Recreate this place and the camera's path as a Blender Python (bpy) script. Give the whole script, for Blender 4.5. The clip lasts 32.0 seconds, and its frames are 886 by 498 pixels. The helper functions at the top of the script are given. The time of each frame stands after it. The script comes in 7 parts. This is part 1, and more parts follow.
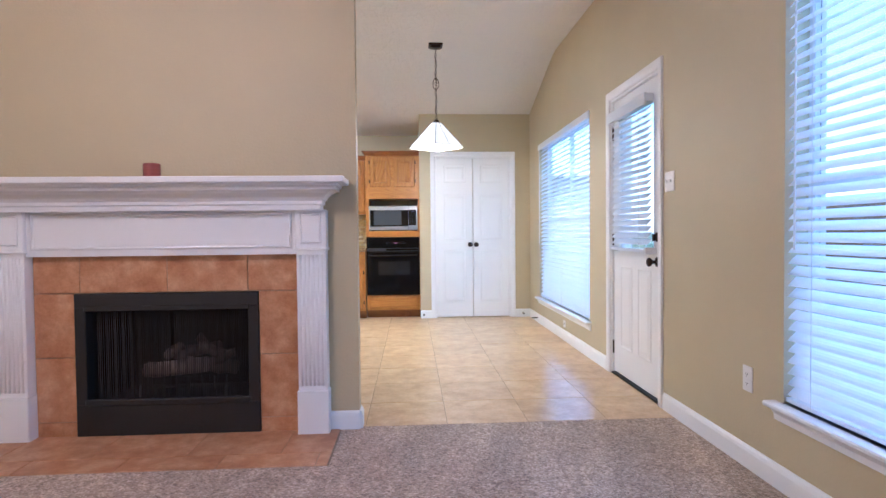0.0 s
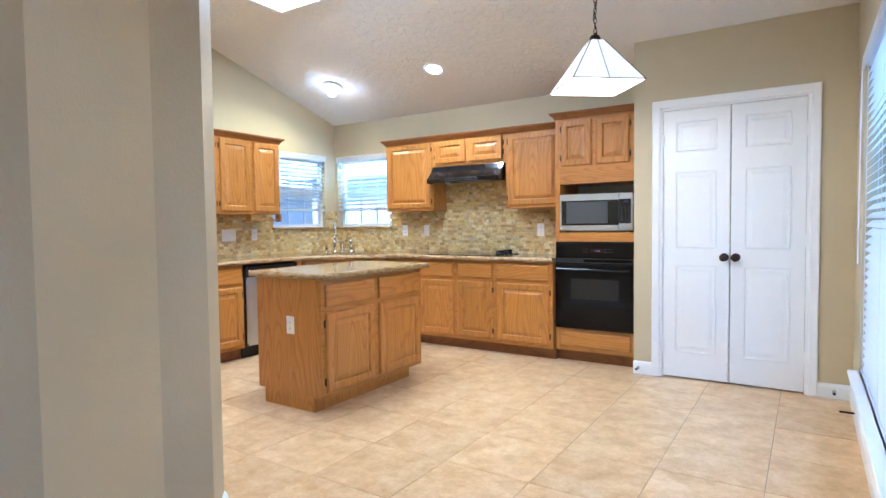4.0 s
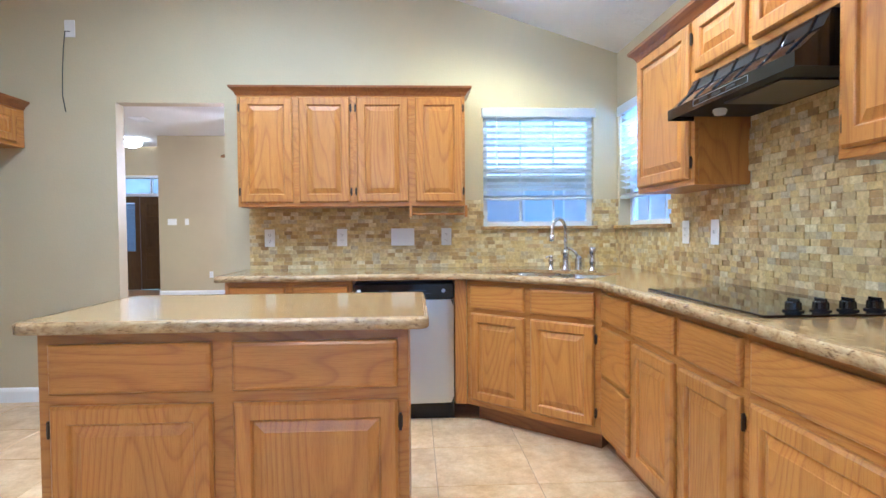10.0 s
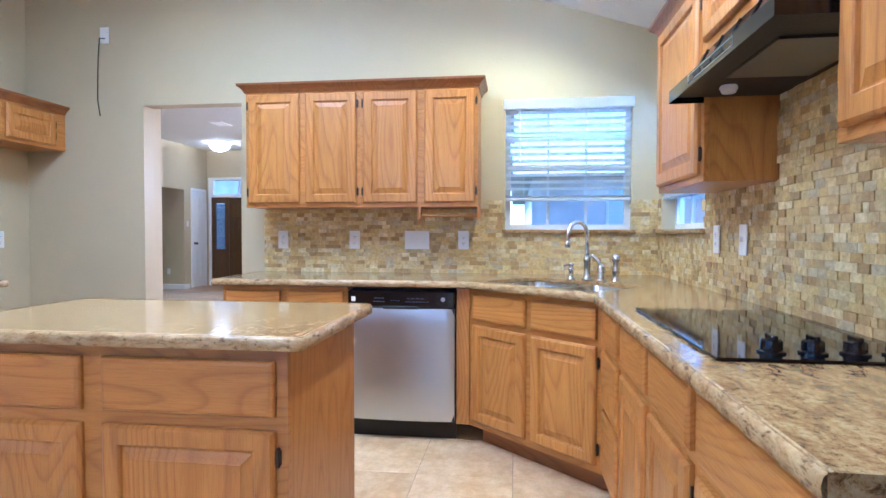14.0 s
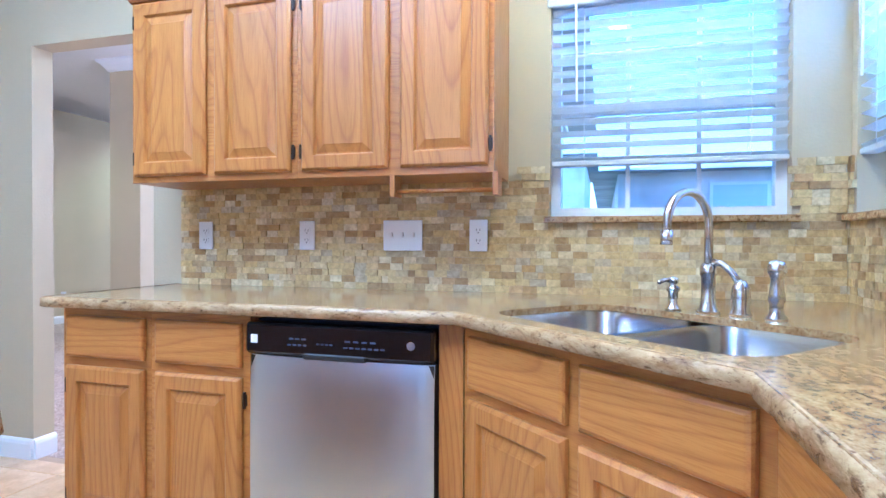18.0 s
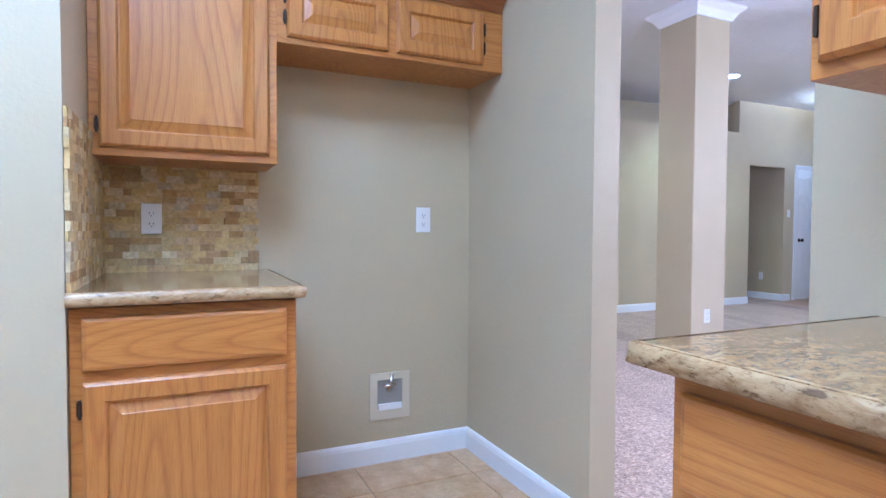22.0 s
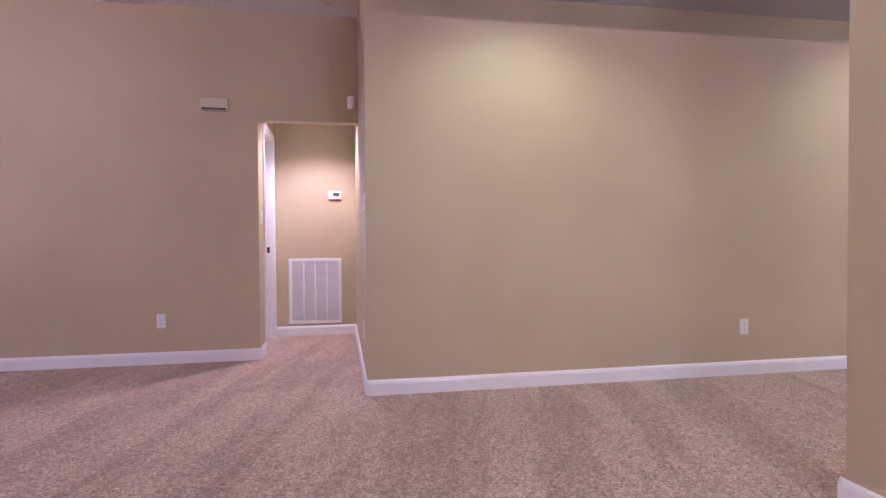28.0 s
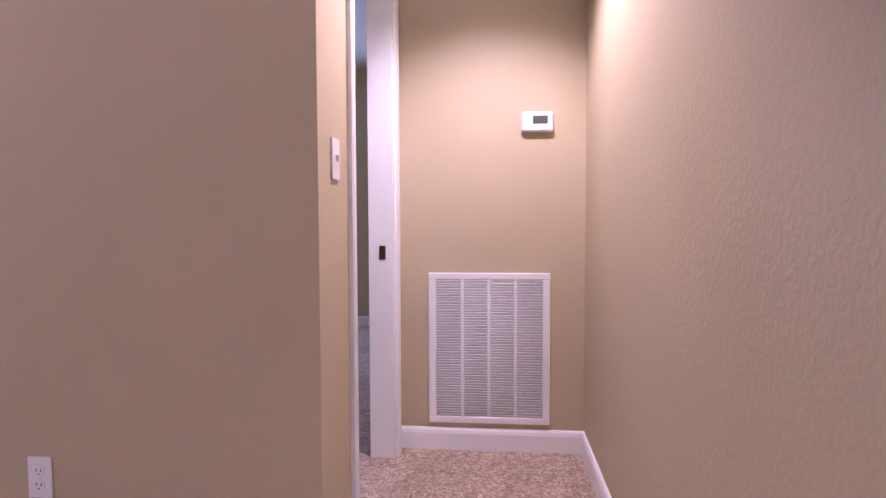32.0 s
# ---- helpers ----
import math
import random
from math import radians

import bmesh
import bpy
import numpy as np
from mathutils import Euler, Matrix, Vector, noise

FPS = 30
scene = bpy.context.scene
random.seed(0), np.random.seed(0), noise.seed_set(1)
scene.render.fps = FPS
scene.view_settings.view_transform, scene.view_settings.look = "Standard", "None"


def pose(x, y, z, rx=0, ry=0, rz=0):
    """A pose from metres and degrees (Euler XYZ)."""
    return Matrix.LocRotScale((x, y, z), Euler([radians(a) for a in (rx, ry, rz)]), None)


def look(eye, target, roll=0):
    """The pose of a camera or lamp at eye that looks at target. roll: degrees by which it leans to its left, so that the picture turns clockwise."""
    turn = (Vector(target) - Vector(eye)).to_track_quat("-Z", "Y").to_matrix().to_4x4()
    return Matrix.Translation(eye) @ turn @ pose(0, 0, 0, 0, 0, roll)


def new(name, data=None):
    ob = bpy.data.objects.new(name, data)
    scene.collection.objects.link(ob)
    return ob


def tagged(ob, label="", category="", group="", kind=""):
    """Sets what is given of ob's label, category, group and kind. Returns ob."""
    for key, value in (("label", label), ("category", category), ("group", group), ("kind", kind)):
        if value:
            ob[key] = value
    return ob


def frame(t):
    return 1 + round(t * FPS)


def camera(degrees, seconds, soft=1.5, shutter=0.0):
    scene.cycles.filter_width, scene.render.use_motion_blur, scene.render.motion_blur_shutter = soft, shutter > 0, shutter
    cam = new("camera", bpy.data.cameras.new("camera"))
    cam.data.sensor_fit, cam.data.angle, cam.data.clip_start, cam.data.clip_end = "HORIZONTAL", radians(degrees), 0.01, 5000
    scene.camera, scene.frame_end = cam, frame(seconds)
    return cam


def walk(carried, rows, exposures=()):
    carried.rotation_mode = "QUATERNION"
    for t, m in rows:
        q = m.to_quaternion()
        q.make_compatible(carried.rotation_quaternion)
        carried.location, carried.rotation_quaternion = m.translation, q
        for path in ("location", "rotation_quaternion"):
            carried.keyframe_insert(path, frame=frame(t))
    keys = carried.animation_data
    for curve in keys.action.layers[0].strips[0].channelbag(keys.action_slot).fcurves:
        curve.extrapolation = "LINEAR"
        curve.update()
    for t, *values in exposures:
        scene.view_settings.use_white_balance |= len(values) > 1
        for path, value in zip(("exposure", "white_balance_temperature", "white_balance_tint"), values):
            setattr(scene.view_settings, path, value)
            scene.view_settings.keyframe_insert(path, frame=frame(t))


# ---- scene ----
SKY, SUN = 0.14, 1.6
BOX_GLOW, SHADE_GLOW = 4.7, 0.22
W_PENDANT, W_CAN, W_WASH, W_SINK, W_ENTRY, W_FAN, W_CHAND, W_HALL, W_LIVING, W_DAY = 9, 24, 15, 5.0, 20, 24, 33, 46, 20, 10
cam = camera(76.3, 32.0)
PATH = [
    (0, (0.157, -0.139, 1.065), (0.267, 1.857, 1.011), -0.6),
    (0.5, (0.448, 0.134, 1.067), (0.376, 2.132, 1.011), -0.5),
    (1, (0.698, 0.435, 1.08), (0.51, 2.425, 1.022), -0.5),
    (1.5, (0.898, 0.737, 1.083), (0.541, 2.704, 1.022), -0.5),
    (2, (1.039, 1.055, 1.094), (0.535, 2.989, 1.032), -0.4),
    (2.5, (1.23, 1.349, 1.11), (0.546, 3.227, 1.046), -0.6),
    (3, (1.33, 1.688, 1.126), (0.46, 3.488, 1.06), -0.6),
    (3.5, (1.385, 2.053, 1.146), (0.411, 3.798, 1.075), -0.6),
    (4, (1.405, 2.456, 1.187), (0.318, 4.132, 1.1), -0.7),
    (4.5, (1.351, 2.846, 1.199), (0.154, 4.446, 1.109), -1.1),
    (6.5, (1.204, 4.229, 1.111), (-0.396, 5.427, 1.049), -0.7),
    (7, (1.165, 4.579, 1.115), (-0.493, 5.696, 1.059), -0.7),
    (7.5, (1.103, 4.923, 1.122), (-0.6, 5.969, 1.061), -0.8),
    (8, (1.035, 5.248, 1.115), (-0.714, 6.216, 1.055), -0.7),
    (8.5, (0.91, 5.485, 1.114), (-0.934, 6.258, 1.052), -0.8),
    (9, (0.735, 5.711, 1.108), (-1.179, 6.289, 1.056), -0.7),
    (9.5, (0.576, 6.082, 1.08), (-1.405, 6.357, 1.049), -0.3),
    (10, (0.543, 6.068, 1.135), (-1.453, 6.168, 1.076), -0.5),
    (10.5, (0.648, 6.158, 1.13), (-1.349, 6.055, 1.074), -0.6),
    (11, (0.801, 6.255, 1.145), (-1.179, 5.973, 1.087), -0.5),
    (11.5, (0.929, 6.37, 1.128), (-1.026, 5.951, 1.074), -0.5),
    (12, (1.019, 6.488, 1.15), (-0.914, 5.979, 1.087), -0.6),
    (12.5, (1.001, 6.524, 1.143), (-0.937, 6.034, 1.087), -0.4),
    (13, (0.809, 6.551, 1.164), (-1.141, 6.11, 1.1), -0.5),
    (13.5, (0.552, 6.574, 1.175), (-1.4, 6.142, 1.109), -0.3),
    (14, (0.235, 6.622, 1.148), (-1.748, 6.368, 1.093), 0.1),
    (14.5, (-0.019, 6.745, 1.119), (-2.018, 6.689, 1.082), 0.6),
    (16.5, (-0.868, 6.9, 1.077), (-2.86, 7.081, 1.053), 0.0),
    (17, (-1.019, 6.881, 1.075), (-3.019, 6.844, 1.05), 0.1),
    (17.5, (-1.136, 6.833, 1.082), (-3.117, 6.558, 1.054), 0.2),
    (18, (-1.31, 6.747, 1.078), (-3.233, 6.199, 1.055), 0.2),
    (18.5, (-1.451, 6.685, 1.079), (-3.243, 5.797, 1.047), 0.1),
    (19, (-1.536, 6.615, 1.107), (-3.148, 5.433, 1.056), -0.1),
    (19.5, (-1.6, 6.537, 1.107), (-2.973, 5.084, 1.058), 0.1),
    (20, (-1.682, 6.444, 1.118), (-2.852, 4.823, 1.062), 0.1),
    (20.5, (-1.8, 6.272, 1.103), (-2.796, 4.539, 1.051), 0.4),
    (21, (-1.924, 6.06, 1.089), (-2.898, 4.314, 1.032), 0.4),
    (21.5, (-2.057, 5.817, 1.065), (-2.98, 4.044, 0.999), 0.4),
    (22, (-2.167, 5.556, 1.054), (-3.009, 3.743, 0.988), 0.3),
    (22.5, (-2.29, 5.285, 1.066), (-3.155, 3.483, 0.989), 0.8),
    (23, (-2.421, 5.059, 1.054), (-3.5, 3.376, 0.989), 0.7),
    (23.5, (-2.547, 4.894, 1.06), (-3.833, 3.364, 0.997), 0.7),
    (24, (-2.69, 4.78, 1.075), (-4.222, 3.496, 1.016), 0.6),
    (24.5, (-2.939, 4.696, 1.086), (-4.634, 3.636, 1.037), 0.9),
    (26.5, (-3.823, 4.256, 1.059), (-5.215, 2.82, 1.007), -0.2),
    (27, (-3.965, 4.104, 1.055), (-5.037, 2.416, 1.005), -0.2),
    (27.5, (-4.124, 3.868, 1.052), (-4.794, 1.984, 1.0), -0.5),
    (28, (-4.124, 3.621, 1.035), (-4.484, 1.654, 0.993), -0.4),
    (28.5, (-4.151, 3.27, 1.07), (-4.203, 1.271, 1.016), -0.4),
    (29, (-4.087, 2.925, 1.06), (-3.979, 0.929, 1.002), -0.0),
    (29.5, (-3.99, 2.551, 1.056), (-3.858, 0.556, 0.993), 0.1),
    (30, (-3.865, 2.122, 1.021), (-3.723, 0.128, 0.956), 0.2),
    (30.5, (-3.801, 1.648, 1.005), (-3.645, -0.345, 0.948), 0.4),
    (31, (-3.779, 1.101, 0.998), (-3.634, -0.893, 0.936), 0.3),
    (31.5, (-3.824, 0.581, 0.998), (-3.656, -1.411, 0.935), 0.1),
    (32, (-3.9, 0.02, 1.04), (-3.71, -1.969, 0.951), -0.2),
]
EXPOSURES = [(0, 2.1, 4450, 16), (4, 2.1, 4350, 12), (9, 2.1, 4300, 11), (12, 2.05, 3950, 16), (14, 2.1, 4000, 15), (17, 2.25, 3770, 16), (20, 2.18, 3740, 14), (22, 2.12, 3740, 16), (24, 2.12, 3820, 25), (25, 2.08, 3900, 27), (27, 1.74, 4650, 37), (28, 1.62, 4600, 40), (32, 1.58, 4650, 42)]
walk(cam, [(t, look(eye, target, roll)) for t, eye, target, roll in PATH], EXPOSURES)


# ---- world and light ----
world = bpy.data.worlds.new("sky")
scene.world = world
world.use_nodes = True
sky = world.node_tree.nodes.new("ShaderNodeTexSky")
sky.sky_type, sky.sun_disc, sky.sun_elevation, sky.sun_rotation = "NISHITA", False, radians(50), radians(180)
world.node_tree.links.new(sky.outputs[0], world.node_tree.nodes["Background"].inputs[0])
world.node_tree.nodes["Background"].inputs[1].default_value = SKY
sun = new("sun", bpy.data.lights.new("sun", "SUN"))
sun.data.energy, sun.data.angle, sun.data.color = SUN, radians(15), (1, 0.96, 0.9)
sun.matrix_world = look((0, 0, 20), (0.0, 0.65, 19.24))


def lamp(name, kind, where, watts, colour, size=0.1, target=None, size_y=None, spread=None):
    data = bpy.data.lights.new(name, kind)
    data.energy, data.color = watts, colour
    if kind == "AREA":
        data.shape, data.size, data.size_y = "RECTANGLE", size, size_y or size
        if spread:
            data.spread = radians(spread)
    elif kind == "SPOT":
        data.shadow_soft_size, data.spot_size, data.spot_blend = size, radians(spread or 120), 0.6
    else:
        data.shadow_soft_size = size
    ob = new(name, data)
    ob.matrix_world = look(where, target) if target else pose(*where)
    return ob


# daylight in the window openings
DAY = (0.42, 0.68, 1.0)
lamp("window_light", "AREA", (1.775, 5.495, 1.2), W_DAY * 0.35, DAY, 1.75, (0, 5.495, 1.2), 1.85)
lamp("window_light", "AREA", (1.775, 1.125, 1.25), W_DAY * 0.6, DAY, 1.75, (0, 1.125, 1.25), 1.85)
lamp("window_light", "AREA", (-7.5, 6.16, 1.25), W_DAY * 0.15, DAY, 2.15, (-7.5, 0, 1.25), 1.75)

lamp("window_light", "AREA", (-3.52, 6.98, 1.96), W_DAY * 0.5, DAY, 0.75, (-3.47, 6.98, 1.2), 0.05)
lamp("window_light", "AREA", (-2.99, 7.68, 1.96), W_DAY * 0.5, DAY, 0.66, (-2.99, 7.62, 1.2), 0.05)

# ---- materials ----
def shader(name, colour, rough=0.5, metal=0.0):
    m = bpy.data.materials.new(name)
    m.use_nodes = True
    n = m.node_tree.nodes["Principled BSDF"]
    n.inputs["Base Color"].default_value = (*colour, 1)
    n.inputs["Roughness"].default_value = rough
    n.inputs["Metallic"].default_value = metal
    return m, m.node_tree, n


def node(tree, kind, **inputs):
    n = tree.nodes.new("ShaderNode" + kind)
    for key, value in inputs.items():
        n.inputs[key.replace("_", " ")].default_value = value
    return n


def coords(tree, scale=(1, 1, 1), kind="Object", shift=None, turn=0.0):
    tc = tree.nodes.new("ShaderNodeTexCoord")
    mp = tree.nodes.new("ShaderNodeMapping")
    mp.inputs["Scale"].default_value = scale
    mp.inputs["Rotation"].default_value = (0, 0, radians(turn))
    tree.links.new(tc.outputs[kind], mp.inputs["Vector"])
    if shift:
        info = tree.nodes.new("ShaderNodeObjectInfo")
        mul = tree.nodes.new("ShaderNodeVectorMath")
        mul.operation = "SCALE"
        mul.inputs[0].default_value = shift
        tree.links.new(info.outputs["Random"], mul.inputs["Scale"])
        tree.links.new(mul.outputs[0], mp.inputs["Location"])
    return mp.outputs[0]


def ramp(tree, fac, stops):
    r = tree.nodes.new("ShaderNodeValToRGB")
    while len(r.color_ramp.elements) < len(stops):
        r.color_ramp.elements.new(0.5)
    for e, (at, c) in zip(r.color_ramp.elements, stops):
        e.position, e.color = at, (*c, 1)
    tree.links.new(fac, r.inputs[0])
    return r.outputs[0]


def noise_tex(tree, vec, scale, detail=4, rough=0.5, distort=0.0):
    n = node(tree, "TexNoise", Scale=scale, Detail=detail, Roughness=rough, Distortion=distort)
    tree.links.new(vec, n.inputs["Vector"])
    return n.outputs["Fac"]


def mix(tree, fac, a, b, mode="MIX"):
    m = tree.nodes.new("ShaderNodeMix")
    m.data_type, m.blend_type = "RGBA", mode
    for slot, v in ((0, fac), (6, a), (7, b)):
        if isinstance(v, (int, float)):
            m.inputs[slot].default_value = v
        elif isinstance(v, tuple):
            m.inputs[slot].default_value = (*v, 1)
        else:
            tree.links.new(v, m.inputs[slot])
    return m.outputs[2]


def bump(tree, n, height, strength=0.3, distance=0.01):
    b = node(tree, "Bump", Strength=strength, Distance=distance)
    tree.links.new(height, b.inputs["Height"])
    tree.links.new(b.outputs[0], n.inputs["Normal"])


def paint(name, colour, rough=0.55, grain=90, strength=0.25, vary=0.05):
    """Rolled wall paint with a fine orange-peel relief."""
    m, t, n = shader(name, colour, rough)
    v = coords(t, kind="Object")
    big = noise_tex(t, v, 1.3, 3)
    dark = tuple(c * (1 - vary) for c in colour)
    light = tuple(min(1, c * (1 + vary)) for c in colour)
    t.links.new(ramp(t, big, [(0.3, dark), (0.7, light)]), n.inputs["Base Color"])
    bump(t, n, noise_tex(t, v, grain, 2), strength, 0.004)
    return m


def oak(name, along, tone=1.0, red=1.0):
    """Golden oak with cathedral grain; along: 0 the grain runs along x, 2 along z."""
    m, t, n = shader(name, (0.5, 0.22, 0.06), 0.36)
    squash = [4.2, 4.2, 4.2]
    squash[along] = 0.7
    v = coords(t, tuple(squash), shift=(7.3, 5.1, 9.7))
    big = noise_tex(t, v, 1.0, 1.0, 0.3, 0.15)
    rings = t.nodes.new("ShaderNodeMath")
    rings.operation = "MULTIPLY"
    rings.inputs[1].default_value = 24.0
    t.links.new(big, rings.inputs[0])
    saw = t.nodes.new("ShaderNodeMath")
    saw.operation = "FRACT"
    t.links.new(rings.outputs[0], saw.inputs[0])
    fine = [420.0, 420.0, 420.0]
    fine[along] = 14.0
    pores = noise_tex(t, coords(t, tuple(fine), shift=(3.1, 8.2, 4.4)), 1.0, 3, 0.65)
    wide = [28.0, 28.0, 28.0]
    wide[along] = 1.2
    bands = noise_tex(t, coords(t, tuple(wide), shift=(5.1, 2.2, 6.4)), 1.0, 2, 0.5)
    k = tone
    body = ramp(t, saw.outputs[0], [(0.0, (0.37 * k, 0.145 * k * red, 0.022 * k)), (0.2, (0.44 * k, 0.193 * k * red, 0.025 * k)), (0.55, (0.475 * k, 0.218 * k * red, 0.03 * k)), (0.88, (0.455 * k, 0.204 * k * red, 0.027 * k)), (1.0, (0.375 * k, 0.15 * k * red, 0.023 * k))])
    streak = ramp(t, pores, [(0.36, (0.72, 0.62, 0.52)), (0.52, (1, 1, 1))])
    tint = mix(t, 0.5, body, streak, "MULTIPLY")
    tint = mix(t, 0.45, tint, ramp(t, bands, [(0.35, (0.86, 0.8, 0.74)), (0.65, (1.1, 1.1, 1.1))]), "MULTIPLY")
    info = t.nodes.new("ShaderNodeObjectInfo")
    shade = ramp(t, info.outputs["Random"], [(0.0, (0.92, 0.90, 0.87)), (1.0, (1.07, 1.07, 1.06))])
    t.links.new(mix(t, 1.0, tint, shade, "MULTIPLY"), n.inputs["Base Color"])
    t.links.new(ramp(t, pores, [(0.3, (0.5, 0.5, 0.5)), (0.6, (0.34, 0.34, 0.34))]), n.inputs["Roughness"])
    bump(t, n, pores, 0.12, 0.002)
    n.inputs["Coat Weight"].default_value = 0.2
    n.inputs["Coat Roughness"].default_value = 0.25
    return m


def granite(name):
    m, t, n = shader(name, (0.5, 0.4, 0.25), 0.12)
    v = coords(t)
    flow = noise_tex(t, coords(t, (1.0, 2.6, 1.6), turn=-18), 13.0, 7, 0.72, 0.9)
    speck = noise_tex(t, v, 95, 4, 0.75)
    vein = noise_tex(t, v, 30, 5, 0.7, 1.0)
    base = ramp(t, flow, [(0.3, (0.21, 0.11, 0.034)), (0.41, (0.32, 0.195, 0.072)), (0.52, (0.41, 0.275, 0.112)), (0.62, (0.47, 0.345, 0.155)), (0.7, (0.38, 0.225, 0.09))])
    dots = ramp(t, speck, [(0.34, (0.2, 0.12, 0.08)), (0.43, (0.8, 0.7, 0.56)), (0.56, (1, 1, 1)), (0.7, (1.12, 1.08, 1.0))])
    veins = ramp(t, vein, [(0.33, (0.26, 0.18, 0.14)), (0.42, (1, 1, 1))])
    t.links.new(mix(t, 0.8, mix(t, 0.85, base, dots, "MULTIPLY"), veins, "MULTIPLY"), n.inputs["Base Color"])
    n.inputs["Coat Weight"].default_value = 0.12
    n.inputs["Coat Roughness"].default_value = 0.04
    bump(t, n, speck, 0.03, 0.001)
    return m


def chiselled_granite(name):
    m, t, n = shader(name, (0.5, 0.4, 0.28), 0.25)
    v = coords(t, (0.6, 0.6, 1.5))
    speck = noise_tex(t, v, 150, 4, 0.75)
    flow = noise_tex(t, v, 22, 5, 0.65, 0.6)
    lump = noise_tex(t, v, 60, 5, 0.7)
    fleck = noise_tex(t, v, 48, 4, 0.65, 0.5)
    base = ramp(t, flow, [(0.34, (0.25, 0.155, 0.062)), (0.46, (0.36, 0.25, 0.112)), (0.62, (0.47, 0.35, 0.175))])
    base = mix(t, 0.75, base, ramp(t, fleck, [(0.34, (0.2, 0.12, 0.08)), (0.42, (0.95, 0.92, 0.87)), (0.62, (1.08, 1.06, 1.03))]), "MULTIPLY")
    dots = ramp(t, speck, [(0.33, (0.34, 0.24, 0.17)), (0.4, (0.95, 0.91, 0.85)), (0.6, (1.06, 1.05, 1.02))])
    t.links.new(mix(t, 0.85, base, dots, "MULTIPLY"), n.inputs["Base Color"])
    bump(t, n, lump, 0.5, 0.004)
    return m


def travertine(name):
    """Split-face mosaic stone: each piece has a tone of its own."""
    m, t, n = shader(name, (0.5, 0.4, 0.25), 0.6)
    info = t.nodes.new("ShaderNodeObjectInfo")
    geo = t.nodes.new("ShaderNodeNewGeometry")
    add = t.nodes.new("ShaderNodeMath")
    add.operation = "ADD"
    t.links.new(info.outputs["Random"], add.inputs[0])
    t.links.new(geo.outputs["Random Per Island"], add.inputs[1])
    wrap = t.nodes.new("ShaderNodeMath")
    wrap.operation = "FRACT"
    t.links.new(add.outputs[0], wrap.inputs[0])
    tone = ramp(t, wrap.outputs[0], [(0.0, (0.490, 0.330, 0.103)), (0.09, (0.353, 0.240, 0.095)), (0.18, (0.588, 0.440, 0.163)), (0.28, (0.666, 0.540, 0.232)), (0.38, (0.421, 0.310, 0.138)), (0.48, (0.725, 0.620, 0.310)), (0.58, (0.539, 0.390, 0.138)), (0.68, (0.637, 0.490, 0.181)), (0.76, (0.470, 0.400, 0.249)), (0.85, (0.764, 0.690, 0.396)), (0.93, (0.510, 0.350, 0.146)), (1.0, (0.686, 0.550, 0.249))])
    v = coords(t, shift=(3, 5, 7))
    grain = noise_tex(t, v, 45, 5, 0.65, 0.6)
    cloud = ramp(t, grain, [(0.3, (0.68, 0.62, 0.54)), (0.65, (1.12, 1.1, 1.05))])
    t.links.new(mix(t, 1.0, tone, cloud, "MULTIPLY"), n.inputs["Base Color"])
    bump(t, n, grain, 0.35, 0.004)
    return m


def ceramic(name, a, b, c, rough=0.28):
    """Mottled glazed floor tile."""
    m, t, n = shader(name, b, rough)
    v = coords(t, kind="Object", shift=(11, 17, 5))
    cloud = noise_tex(t, v, 7.0, 5, 0.6)
    wash = noise_tex(t, v, 19.0, 5, 0.7)
    fine = noise_tex(t, v, 80, 3, 0.65)
    info = t.nodes.new("ShaderNodeObjectInfo")
    shade = ramp(t, info.outputs["Random"], [(0, (0.92, 0.90, 0.87)), (1, (1.05, 1.04, 1.03))])
    base = ramp(t, cloud, [(0.32, a), (0.5, b), (0.68, c)])
    base = mix(t, 0.55, base, ramp(t, wash, [(0.36, (0.82, 0.74, 0.62)), (0.62, (1.12, 1.12, 1.12))]), "MULTIPLY")
    base = mix(t, 0.35, base, ramp(t, fine, [(0.35, (0.8, 0.74, 0.66)), (0.6, (1.05, 1.05, 1.05))]), "MULTIPLY")
    t.links.new(mix(t, 1.0, base, shade, "MULTIPLY"), n.inputs["Base Color"])
    return m


def brushed(name, colour, rough, along=2, metal=1.0):
    m, t, n = shader(name, colour, rough, metal)
    s = [900.0, 900.0, 900.0]
    s[along] = 3.0
    g = noise_tex(t, coords(t, tuple(s)), 1.0, 2)
    cloud = noise_tex(t, coords(t, (6, 6, 1.5)), 1.0, 2)
    wear = mix(t, 0.5, g, cloud)
    t.links.new(ramp(t, wear, [(0.3, (rough * 0.92,) * 3), (0.7, (rough * 1.08,) * 3)]), n.inputs["Roughness"])
    return m


def glow(name, colour, strength):
    m, t, n = shader(name, colour, 0.4)
    n.inputs["Emission Color"].default_value = (*colour, 1)
    n.inputs["Emission Strength"].default_value = strength
    return m


